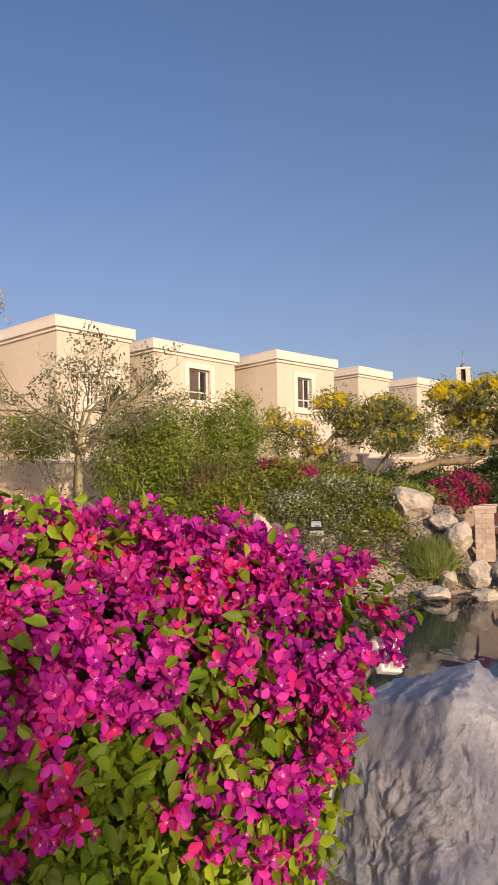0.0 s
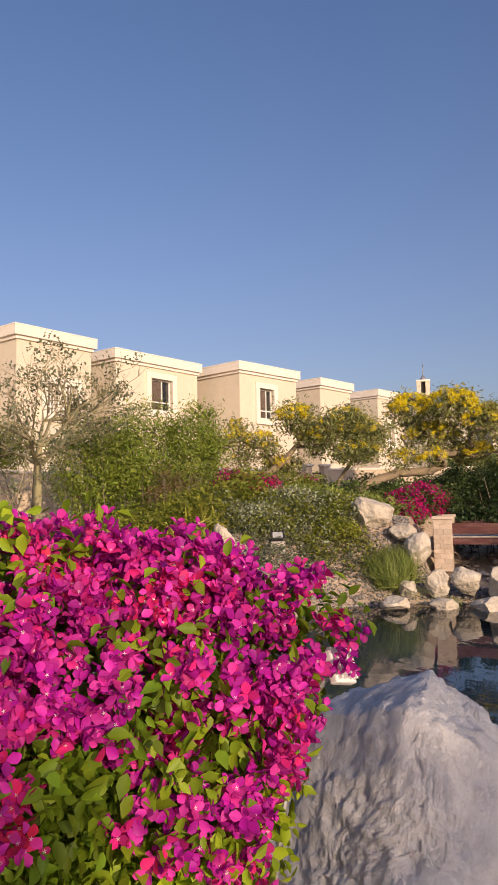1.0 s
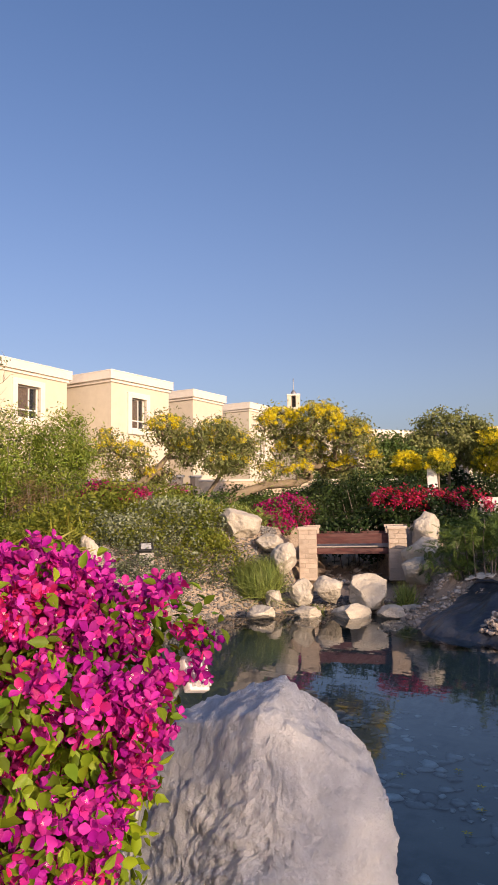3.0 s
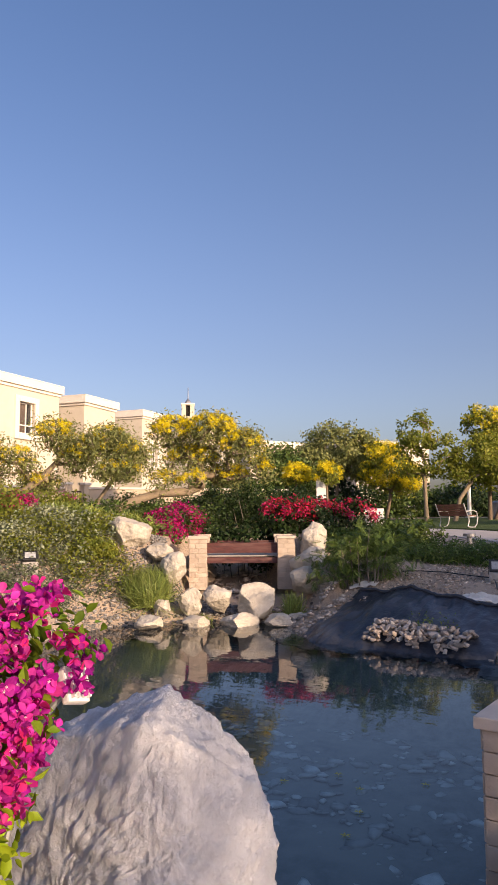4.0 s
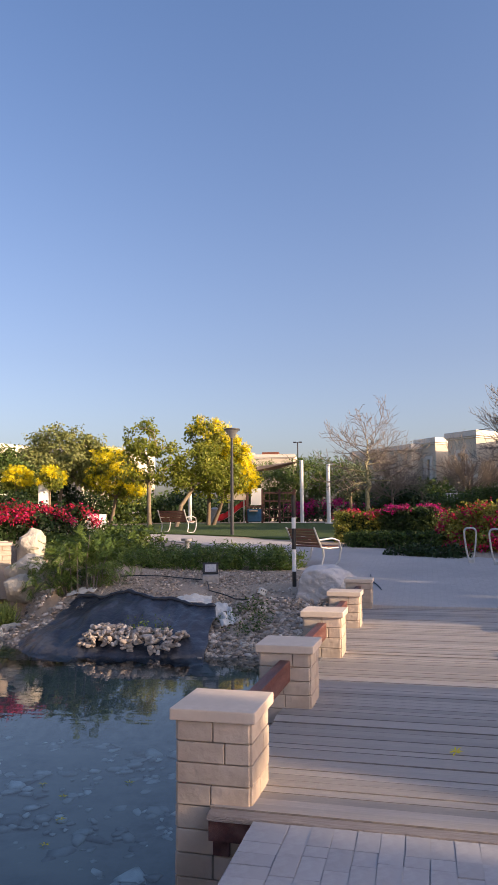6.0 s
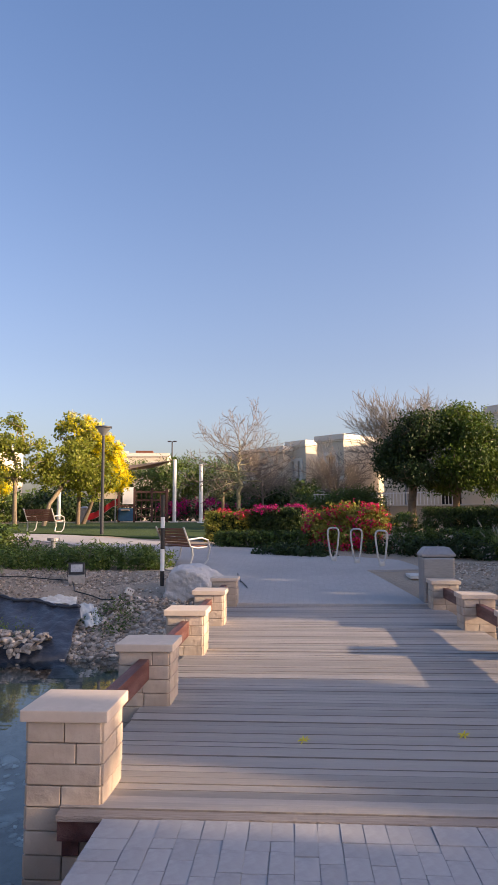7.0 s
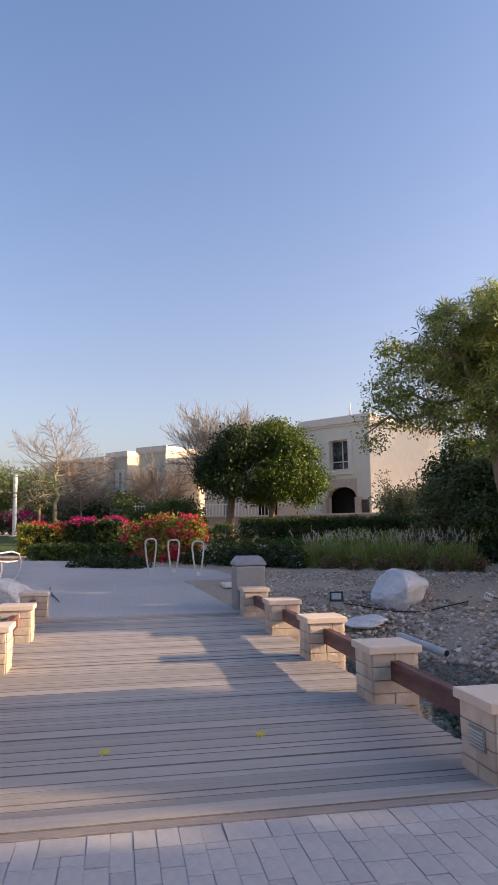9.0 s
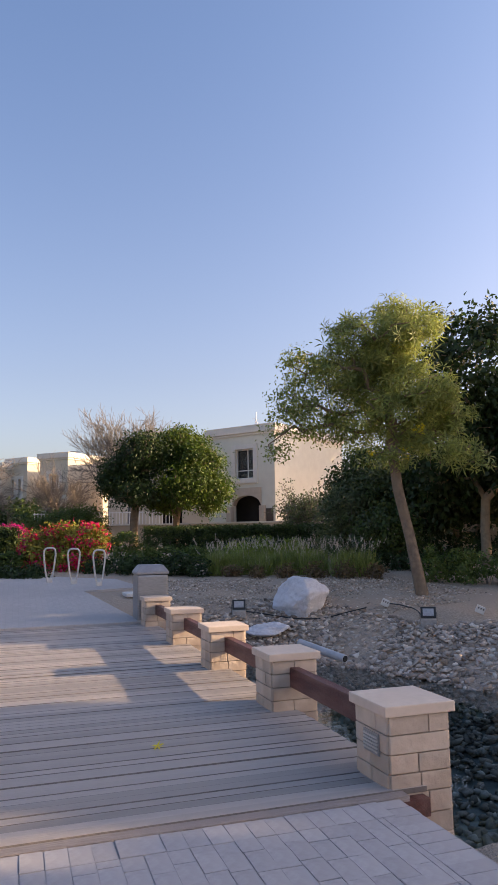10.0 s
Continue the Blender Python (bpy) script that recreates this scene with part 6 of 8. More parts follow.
for i, (x, y, bl) in enumerate([(17.5, -12.8, [(17.3, -13.0, 5.9, 1.9, 1.9, 2.1), (16.4, -13.8, 4.3, 1.8, 1.8, 1.8), (18.1, -12.3, 4.2, 1.5, 1.5, 1.5)]), (20.0, -13.6, [(20.0, -13.8, 3.0, 1.9, 1.9, 1.1), (19.8, -12.9, 2.8, 1.7, 1.5, 1.1), (21.5, -13.5, 2.8, 1.7, 1.5, 1.3)]),
                                 (15.5, -16.5, [(15.3, -16.5, 4.6, 2.0, 2.0, 2.0), (17.0, -17.0, 2.8, 2.2, 1.6, 1.4)]),
                                 (22.0, -19.0, [(22.0, -18.5, 3.6, 2.4, 2.4, 2.2), (24.5, -17.0, 3.2, 2.2, 2.2, 1.9), (20.0, -20.0, 3.8, 2.2, 2.2, 2.2)])]):
    tree("dark_tree", "tall dense dark green tree with a pale forked trunk", x, y, [(x, y, 1.6), (x - 0.1, y, 2.4)], 0.13, bl, M_BARKP, M_LEAF_DARK, 430 if i == 0 else 280, 100, 0.27, 0.135, LEAF, 101 + i, group="dark trees by the wall", droop=0.5)
# unseen trees behind the walker, placed for the shade on bridge and bank
SHADE = [(-4.8, -17.0, [(-4.8, -17, 4.0, 1.9, 1.6, 1.9), (-2.7, -17.2, 5.85, 0.6, 0.6, 0.4)], 150, 60, 0.36, 0.30),
         (-0.4, -17.4, [(-0.50, -17.4, 4.9, 1.15, 1.3, 2.1), (-1.0, -17.4, 3.2, 1.6, 1.3, 1.4)], 900, 5, 0.40, 0.12),
         (0.1, -17.6, [(0.15, -17.5, 4.65, 0.66, 0.6, 0.80), (0.0, -17.5, 3.4, 1.0, 0.9, 0.8)], 220, 40, 0.16, 0.22),
         (2.6, -17.4, [(2.75, -17.4, 5.0, 1.0, 0.7, 1.15), (2.4, -17.4, 3.6, 1.2, 1.0, 1.0), (1.5, -17.4, 4.25, 0.36, 0.5, 0.36), (0.68, -17.4, 5.78, 0.38, 0.4, 0.34)], 260, 60, 0.16, 0.22),
         (5.6, -17.4, [(5.4, -17.4, 3.0, 1.2, 0.8, 0.5)], 120, 40, 0.15, 0.16),
         (8.6, -17.4, [(8.7, -17.4, 4.3, 0.9, 0.7, 0.3), (8.6, -17.4, 3.2, 1.2, 1.0, 0.8), (10.3, -17.2, 3.9, 0.9, 0.9, 1.0), (12.2, -17.6, 3.6, 1.8, 1.6, 1.9), (13.3, -17.8, 5.2, 0.9, 0.9, 0.9), (11.2, -17.4, 2.7, 0.9, 0.8, 0.7)], 250, 60, 0.2, 0.26),
         (14.8, -18.0, [(14.6, -18.0, 3.9, 1.9, 1.6, 2.0), (16.8, -18.0, 3.6, 1.6, 1.5, 1.8)], 150, 60, 0.36, 0.30),
         (9.6, -18.6, [(8.7, -18.4, 6.4, 1.1, 1.2, 1.0), (10.2, -18.6, 6.5, 1.4, 1.3, 1.1)], 150, 60, 0.36, 0.30),
         # unseen tree added only to keep sun off the porch villa's side wall
         (31.5, -29.0, [(30.0, -29.0, 8.6, 2.2, 2.4, 3.4), (32.5, -29.0, 8.8, 2.2, 2.4, 3.6), (35.0, -29.0, 8.4, 2.2, 2.2, 3.2)], 320, 60, 0.45, 0.34)]
for i, (x, y, bl, k, per, spr, size) in enumerate(SHADE):
    tree("shade_tree", "unseen leafy tree placed for the shade it casts", x, y, [(x, y, 1.2), (x, y, 1.9)], 0.18, bl, M_BARK, M_LEAF_MID, k, per, spr, size, SPRIG, 111 + i, group="shade trees")

for i, (x0, y0, x1, y1, n, z, lm) in enumerate([(11.5, 18.9, 13.6, 18.5, 4, 1.65, M_LEAF_MID), (14.2, 17.6, 16.0, 16.9, 4, 1.2, M_LEAF_DARK), (17.6, 17.8, 20.2, 16.2, 5, 1.6, M_LEAF_MID), (19.0, 14.6, 21.5, 13.2, 5, 1.8, M_LEAF_DARK), (21.0, 16.4, 23.6, 14.6, 5, 2.0, M_LEAF_MID)]):
    shrub("undergrowth_shrub", "loose green undergrowth before the garden wall", row(x0, y0, x1, y1, n, z, 0.6, 0.55 + 0.1 * (i % 2), 0.12, 160 + i), lm, 40 * n, 90, 0.15, 0.07, LEAF, 160 + i, stems=12, group="undergrowth before the garden wall")

# bougainvillea hedges
PK = lambda k, per=26, s=0.09, sz=0.07, up=0.0: (M_PINK, k, per, s, sz, up)
shrub("bougainvillea_hedge", "long bougainvillea hedge with deep pink tops", row(16.8, 11.0, 18.0, 9.25, 4, 1.25, 0.6, 0.62, 0.08, 3), M_LEAF_DARK, 90, 90, 0.16, 0.09, LEAF, 121, (M_ROSE, 260, 26, 0.10, 0.075, 0.3), stems=30, category="flowering hedge")
shrub("hedge", "dark green hedge behind the stream", row(15.9, 12.2, 16.7, 11.1, 3, 0.78, 0.6, 0.6, 0.08, 4), M_LEAF_DARK, 70, 90, 0.16, 0.09, LEAF, 129, stems=14, category="hedge")
shrub("bougainvillea", "low mound of magenta bougainvillea by the garden wall", [(10.2, 14.4, 1.85, 0.45, 0.35, 0.24), (10.75, 14.1, 1.72, 0.45, 0.35, 0.24)], M_LEAF_MID, 40, 60, 0.14, 0.08, LEAF, 122, PK(220, 26, 0.08, 0.06, -0.4), category="flowering bush")
shrub("bougainvillea", "magenta bougainvillea bush beside the stream", [(14.9, 12.7, 1.25, 0.62, 0.55, 0.5), (14.4, 12.9, 1.1, 0.5, 0.5, 0.45)], M_LEAF_MID, 60, 60, 0.14, 0.08, LEAF, 123, PK(320, 24, 0.08, 0.055, -0.5), category="flowering bush")
shrub("bougainvillea", "small magenta bougainvillea at the garden gate", [(16.3, 19.0, 1.7, 0.3, 0.3, 0.5)], M_LEAF_MID, 20, 40, 0.12, 0.08, LEAF, 124, PK(40, 20, 0.09, 0.07, -0.3), category="flowering bush")
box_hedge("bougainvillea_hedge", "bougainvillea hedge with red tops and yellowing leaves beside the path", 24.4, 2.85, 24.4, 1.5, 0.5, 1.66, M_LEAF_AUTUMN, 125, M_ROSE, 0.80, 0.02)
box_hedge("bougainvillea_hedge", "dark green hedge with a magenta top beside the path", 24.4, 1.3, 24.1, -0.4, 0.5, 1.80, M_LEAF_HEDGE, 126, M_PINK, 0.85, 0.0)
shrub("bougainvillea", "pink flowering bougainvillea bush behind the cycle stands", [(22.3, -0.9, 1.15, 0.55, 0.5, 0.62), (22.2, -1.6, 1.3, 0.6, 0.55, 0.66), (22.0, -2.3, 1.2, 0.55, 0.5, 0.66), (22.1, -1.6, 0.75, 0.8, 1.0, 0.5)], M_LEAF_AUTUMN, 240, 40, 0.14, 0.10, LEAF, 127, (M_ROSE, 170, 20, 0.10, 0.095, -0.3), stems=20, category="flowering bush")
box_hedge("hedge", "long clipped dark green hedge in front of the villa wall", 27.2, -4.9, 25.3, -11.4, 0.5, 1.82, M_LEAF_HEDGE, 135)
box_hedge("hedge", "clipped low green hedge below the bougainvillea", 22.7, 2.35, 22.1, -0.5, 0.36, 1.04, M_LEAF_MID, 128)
shrub("bougainvillea_hedge", "magenta bougainvillea hedge behind the play area", row(49.5, 8.5, 48.0, 2.5, 5, 1.9, 0.9, 0.75, 0.1, 6), M_LEAF_DARK, 80, 60, 0.25, 0.14, LEAF, 128, PK(150, 30, 0.2, 0.14, -0.2), category="flowering hedge")

# hedges and shrubs beside the path
HEDGES = [(20.6, 0.6, 20.1, -0.7, 4, 0.52, 0.42, 0.24, M_LEAF_DARK, "low dark ground-cover shrubs at the path edge"),
          (21.0, -2.6, 19.2, -4.9, 6, 0.62, 0.5, 0.34, M_LEAF_DARK, "low dark green hedge behind the cycle stands"), (23.4, -3.6, 22.3, -6.6, 6, 0.85, 0.5, 0.32, M_LEAF_MID, "low spreading green hedge beyond the path"),
          (22.7, -11.6, 18.0, -14.2, 8, 0.98, 0.7, 0.5, M_LEAF_DARK, "clipped dark hedge under the trees"),
          (18.6, -9.7, 16.6, -11.2, 5, 0.62, 0.5, 0.36, M_LEAF_DARK, "low dark green hedge behind the grasses"), (15.2, -9.7, 13.4, -11.3, 4, 0.68, 0.55, 0.42, M_LEAF_MID, "loose green shrubs on the bank"),
          (28.0, -4.2, 30.0, -3.0, 4, 1.25, 0.5, 0.4, M_LEAF_MID, "low clipped green shrubs below the round tree"), (26.5, 0.5, 27.5, -3.0, 6, 1.3, 0.7, 0.55, M_LEAF_MID, "mixed tall green shrubs behind the bougainvillea"),
          (28.6, 2.2, 28.0, -0.2, 4, 1.35, 0.7, 0.55, M_LEAF_DARK, "dark green shrubs below the bare tree"), (21.5, -6.8, 20.7, -8.4, 4, 0.95, 0.55, 0.4, M_LEAF_BRIGHT, "small yellow-green shrub in the border")]
for i, (x0, y0, x1, y1, n, z, r, rz, lm, lab) in enumerate(HEDGES):
    shrub("hedge", lab, row(x0, y0, x1, y1, n, z, r, rz, 0.06, 130 + i), lm, 40 * n, 60, 0.085, 0.065, LEAF, 130 + i, stems=12, category="hedge")
shrub("hedge", "low dense glossy green hedge along the gravel bank", row(16.6, 7.2, 17.4, 3.2, 9, 0.52, 0.42, 0.28, 0.05, 8) + row(17.4, 7.6, 18.1, 3.6, 9, 0.58, 0.42, 0.26, 0.05, 9), M_LEAF_FEATHER, 380, 80, 0.10, 0.085, NEEDLE, 150, stems=10, category="hedge", up=1.0, width=1.6)
shrub("hedge", "low bushy green shrubs by the small bridge path", row(18.6, 9.6, 19.4, 7.6, 5, 1.0, 0.5, 0.4, 0.08, 12), M_LEAF_MID, 90, 60, 0.14, 0.09, LEAF, 151, stems=10, category="hedge")
shrub("leafy_shrub", "sprawling feathery-leaved green shrub above the pond liner", [(14.36, 7.35, 0.66, 0.44, 0.44, 0.45), (14.39, 6.80, 0.92, 0.40, 0.40, 0.38), (14.5, 6.4, 0.70, 0.3, 0.3, 0.36), (14.24, 7.75, 0.38, 0.45, 0.45, 0.33), (14.72, 6.85, 0.5, 0.45, 0.45, 0.4)], M_LEAF_FEATHER, 105, 7, 0.18, 0.25, FROND, 152, stems=12, droop=0.35, up=0.9, width=1.0)
shrub("large_shrub", "dense feathery green shrub before the white fence", [(31.5, -1.8, 1.9, 0.8, 0.8, 0.7), (31.4, -3.1, 2.0, 0.8, 0.8, 0.75), (31.5, -2.5, 2.3, 0.6, 0.6, 0.5), (31.6, -0.9, 1.75, 0.7, 0.7, 0.6)], M_LEAF_MID, 420, 40, 0.2, 0.13, NEEDLE, 156, stems=14, up=0.8, width=2.0)
twiggy("bare_bush", "brown twiggy half-bare shrub before the villa porch", 27.2, -11.25, [(27.2, -11.25, 1.6), (27.2, -11.25, 1.75)], 0.07, 0.9, 0.74, 157, M_TWIG, 4, 0.5, (M_LEAF_OLIVEDULL, 0.6, 8, 0.14, 0.09), first=24, fine=0.009)
shrub("large_shrub", "dense dark shrubs behind the tall tree", [(22.67, -11.90, 3.76, 0.90, 0.90, 0.80), (18.92, -10.42, 1.57, 0.90, 0.90, 0.60), (21.45, -12.04, 2.66, 1.10, 1.10, 1.00), (22.96, -11.34, 3.05, 0.80, 0.80, 0.80)], M_LEAF_HEDGE, 330, 90, 0.22, 0.09, LEAF, 158, stems=20)
shrub("bare_bushes", "small shrubs with thin leaves before the villa wall", [(31.5, -13.4, 2.2, 0.7, 1.0, 0.8)], M_LEAF_SHADE, 60, 20, 0.2, 0.12, LEAF, 153, stems=40)
shrub("large_shrub", "loose dark shrubs between wall and tall tree", [(22.2, -11.15, 2.6, 1.0, 1.0, 0.95), (21.6, -11.9, 3.1, 0.9, 0.9, 0.75), (22.4, -10.5, 1.9, 0.7, 0.7, 0.8), (22.3, -10.7, 1.2, 0.8, 0.8, 0.6), (23.4, -12.6, 3.2, 1.0, 1.0, 1.0)], M_LEAF_OLIVEDULL, 300, 110, 0.24, 0.08, LEAF, 154)


def grass_clump(name, label, x, y, n, h, spread, material, seed, plumes=0, width=0.02, lean=0.45, group="", dz=0.0):
    """Blades from one foot that bend outwards; pale seed heads on thin stalks."""
    rng = np.random.default_rng(seed)
    t = thing(name, label, "grass", pose(x, y, at_ground(x, y) - 0.02 + dz), group)
    a = rng.random(n) * 2 * np.pi
    r = spread * np.sqrt(rng.random(n))
    P = np.stack([np.cos(a) * r, np.sin(a) * r, np.zeros(n)], 1)
    out = np.stack([np.cos(a), np.sin(a), np.zeros(n)], 1)
    way = out * (lean * (0.3 + rng.random((n, 1)))) + np.array((0, 0, 1.0)) + rng.normal(size=(n, 3)) * 0.12
    ln = h * (0.55 + 0.55 * rng.random(n))
    V, F = place_all(P, out + rng.normal(size=(n, 3)) * 0.3 + np.array((0, 0, 0.4)), ln, BLADE, rng, way, width / h)
    ob = quads("blade_mass", V, F, [material])
    ob.parent = t
    tagged(ob, kind="stuff")
    if plumes:
        a = rng.random(plumes) * 2 * np.pi
        out = np.stack([np.cos(a), np.sin(a), np.zeros(plumes)], 1)
        way = unit(out * (0.25 + 0.45 * rng.random((plumes, 1))) + np.array((0, 0, 1.0)) + rng.normal(size=(plumes, 3)) * 0.08)
        root = out * spread * 0.5
        tip = root + way * (h * (0.95 + 0.35 * rng.random((plumes, 1))))
        V1, F1 = place_all(root, out + 0.01, np.linalg.norm(tip - root, axis=1), BLADE, rng, way, 0.008)
        n2 = 26
        PP = np.repeat(tip, n2, 0) + np.repeat(way, n2, 0) * (rng.random((plumes * n2, 1)) * 0.2 - 0.02)
        V2, F2 = place_all(PP, rng.normal(size=PP.shape), np.full(len(PP), 0.045), NEEDLE, rng, np.repeat(way, n2, 0) + rng.normal(size=PP.shape) * 0.45, 1.2)
        ob = quads("plume_mass", np.concatenate([V1, V2]), np.concatenate([F1, F2 + len(V1)]), [M_PLUME])
        ob.parent = t
        tagged(ob, "pale feathery seed heads")
    return t


rg = np.random.default_rng(5)
for i in range(17):
    f = i / 16
    x, y = 19.4 - 2.0 * f + rg.normal() * 0.2, -5.3 - 3.6 * f + rg.normal() * 0.1
    grass_clump("fountain_grass", "clump of green fountain grass with pale feathery plumes", x, y, 480, 0.74, 0.26, M_GRASS, 200 + i, 11, 0.014, 0.55, "fountain grasses in the border")
for i in range(6):
    f = i / 5
    shrub("dry_shrub", "dark reddish dry clump between the grasses", [(18.5 - 1.9 * f, -5.6 - 3.2 * f, 0.52, 0.22, 0.22, 0.16)], M_LEAF_DRY, 14, 40, 0.1, 0.07, LEAF, 230 + i, stems=8)
grass_clump("papyrus_clump", "dense yellow-green grassy clump at the water's edge", 11.75, 10.75, 2600, 0.85, 0.42, M_GRASS, 240, 0, 0.014, 0.9)
grass_clump("sedge_clump", "small yellow-green sedge clump among the rocks", 13.55, 8.25, 380, 0.55, 0.14, M_GRASS, 241, 0, 0.022, 0.85)
grass_clump("sedge_clump", "small yellow-green sedge clump among the rocks", 12.35, 9.75, 160, 0.25, 0.2, M_GRASS, 242, 0, 0.016, 0.9)


for i, (x, y) in enumerate([(5.3, 13.5), (5.7, 13.35), (6.1, 13.4), (4.9, 13.7), (4.5, 14.0)]):
    grass_clump("dry_reeds", "tall dry brown reeds beside the green bushes", x, y, 160, 1.15, 0.2, M_LEAF_DRY, 250 + i, 0, 0.014, 0.2, "dry reeds on the bank")


def cover(label, spots, leaf, per, spread, size, seed, template=LEAF, lift=0.12, name="ground_cover"):
    """Low plants over a stretch of bank, too many to count."""
    rng = np.random.default_rng(seed)
    S = np.array(spots)
    Z = land(S[:, 0], S[:, 1])
    C = np.stack([S[:, 0], S[:, 1], Z + lift * (0.4 + 1.2 * rng.random(len(S)))], 1)
    D = unit(rng.normal(size=C.shape) * 0.5 + np.array((0, 0, 1.0)))
    ob = leaves(name, leaf, None, len(C), per, spread, size, None, template, seed, 0.7, centres=(C, D))
    return tagged(ob, label, "ground cover", kind="stuff")


def spots(seed, n, cx, cy, rx, ry, turn=0.0):
    rng = np.random.default_rng(seed)
    a, r = rng.random(n) * 2 * np.pi, np.sqrt(rng.random(n))
    X, Y = np.cos(a) * r * rx, np.sin(a) * r * ry
    c, s = math.cos(radians(turn)), math.sin(radians(turn))
    X, Y = cx + X * c - Y * s, cy + X * s + Y * c
    keep = (inside_distance(X, Y, POND) > 0.45) & (np.hypot(X - 12.4, Y - 11.6) > 0.6) & (np.hypot(X - 8.6, Y - 12.3) > 0.5)
    return np.stack([X, Y], 1)[keep]


cover("silvery grey-green low shrubs covering the bank", spots(301, 210, 10.3, 13.6, 2.6, 1.6, -35), M_LEAF_GREY, 90, 0.15, 0.06, 301, lift=0.16)
cover("olive green low shrubs covering the bank", spots(302, 340, 10.8, 12.6, 2.3, 1.1, -30), M_LEAF_YG, 90, 0.14, 0.055, 302, lift=0.14)
cover("dark blue-green creeping plants on the slope", spots(303, 620, 10.2, 11.9, 2.7, 1.1, -30), M_LEAF_SHADE, 60, 0.13, 0.05, 303, lift=0.10)
cover("dry yellowish grass on the crest of the bank", spots(312, 150, 7.3, 12.9, 1.5, 0.8, -20), M_LEAF_AUTUMN, 70, 0.16, 0.24, 312, NEEDLE, 0.22)
cover("grassy green tufts on the crest of the bank", spots(304, 260, 11.9, 14.2, 2.6, 1.5, -35), M_GRASS, 90, 0.14, 0.17, 304, NEEDLE, 0.09)
cover("mixed green bushes on the bank below the trees", spots(305, 210, 8.4, 14.2, 2.1, 1.4, 0), M_LEAF_YG, 130, 0.2, 0.075, 305, SPRIG, 0.4)
cover("mixed green bushes on the bank below the wall", spots(306, 260, 9.5, 16.0, 4.0, 1.2, -20), M_LEAF_YG, 120, 0.2, 0.065, 306, LEAF, 0.32)
cover("green undergrowth below the flowering trees", spots(307, 300, 14.6, 15.4, 3.4, 1.8, -40), M_LEAF_MID, 100, 0.2, 0.07, 307, LEAF, 0.36)
for i, (x, y, r, lm, lab) in enumerate([(8.2, 13.9, 0.75, M_LEAF_YG, "olive"), (9.2, 14.3, 0.8, M_GRASS, "grassy yellow-green"), (10.3, 14.6, 0.7, M_LEAF_GREY, "silvery grey"), (10.9, 13.3, 0.6, M_LEAF_GREY, "silvery grey"), (11.6, 13.5, 0.55, M_GRASS, "grassy yellow-green"),
                                        (9.6, 13.0, 0.55, M_LEAF_GREY, "silvery grey"), (12.0, 12.8, 0.5, M_LEAF_YG, "olive"), (7.2, 13.6, 0.8, M_LEAF_YG, "olive"), (13.3, 13.1, 0.4, M_LEAF_BRIGHT, "fresh green"), (11.2, 12.0, 0.42, M_LEAF_YG, "olive")]):
    g = at_ground(x, y)
    shrub("mound_shrub", lab + " soft mounded shrub on the planted bank", [(x, y, g + r * 0.22, r * 0.9, r * 0.8, r * 0.38), (x + r * 0.6, y - r * 0.5, g + r * 0.15, r * 0.6, r * 0.6, r * 0.3)], lm, 80, 90, 0.11, 0.15 if lm is M_GRASS else 0.055, NEEDLE if lm is M_GRASS else LEAF, 340 + i, stems=8, up=0.8, group="mounded shrubs on the bank")
cover("grey mounded shrub on the bank", spots(308, 60, 9.1, 13.75, 0.6, 0.45, -40), M_LEAF_GREY, 90, 0.12, 0.05, 308, LEAF, 0.35)
cover("green creeping plants between the stones", spots(309, 30, 13.2, 3.2, 0.6, 0.5), M_LEAF_MID, 30, 0.08, 0.05, 309, LEAF, 0.06)
cover("weeds on the stone heap", spots(310, 34, 12.35, 4.8, 0.28, 0.9), M_LEAF_BRIGHT, 22, 0.07, 0.04, 310, LEAF, 0.10)
cover("ivy and low plants in front of the far hedge", spots(311, 220, 17.3, 8.6, 1.4, 1.3), M_LEAF_MID, 60, 0.16, 0.09, 311, LEAF, 0.18)
cover("shrubs below the villas across the park", spots(312, 200, 24, 17.5, 4.5, 2.5, -20), M_LEAF_DARK, 70, 0.35, 0.16, 312, LEAF, 0.5)

# ---- stones ----
def strewn(seed, n, test, x0, x1, y0, y1, smin, smax, sink=0.3):
    """Random places on the land inside a box, kept where test(x, y, distance to the pond) holds, with sizes."""
    rng = np.random.default_rng(seed)
    X, Y = x0 + (x1 - x0) * rng.random(n), y0 + (y1 - y0) * rng.random(n)
    keep = test(X, Y, inside_distance(X, Y, POND))
    X, Y = X[keep], Y[keep]
    S = smin + (smax - smin) * rng.random(len(X)) ** 2
    return np.stack([X, Y, land(X, Y) + S * sink], 1), S


def bed(label, P, S, seed, flat=0.65, name="stones", share=(0.4, 0.3, 0.3)):
    """Grey, pale and brown stones in the given shares."""
    share = (share[0], share[1], share[2])
    return tagged(pebbles(name, M_STONES, P, S, seed, flat, share=share), label, "stones", kind="stuff")


P, S = strewn(401, 13500, lambda X, Y, d: (d > -1.2) & (d < 1.9 + 0.35 * np.sin(Y * 2)) & (Y < -3.3), 8, 15.5, -9.5, -3.2, 0.032, 0.085)
bed("bank of loose grey and buff stones beside the water", P, S, 401, share=(0.45, 0.3, 0.25))
P, S = strewn(402, 3200, lambda X, Y, d: (d < -0.2) & (Y < -2.9), 4, 11, -8, -2.9, 0.04, 0.11)
bed("stones under the clear shallow water", P, S, 402, share=(0.2, 0.15, 0.65))
P, S = strewn(403, 1500, lambda X, Y, d: (d < -0.15) & (X < 10), 3.6, 10, 0.9, 8, 0.05, 0.17, 0.0)
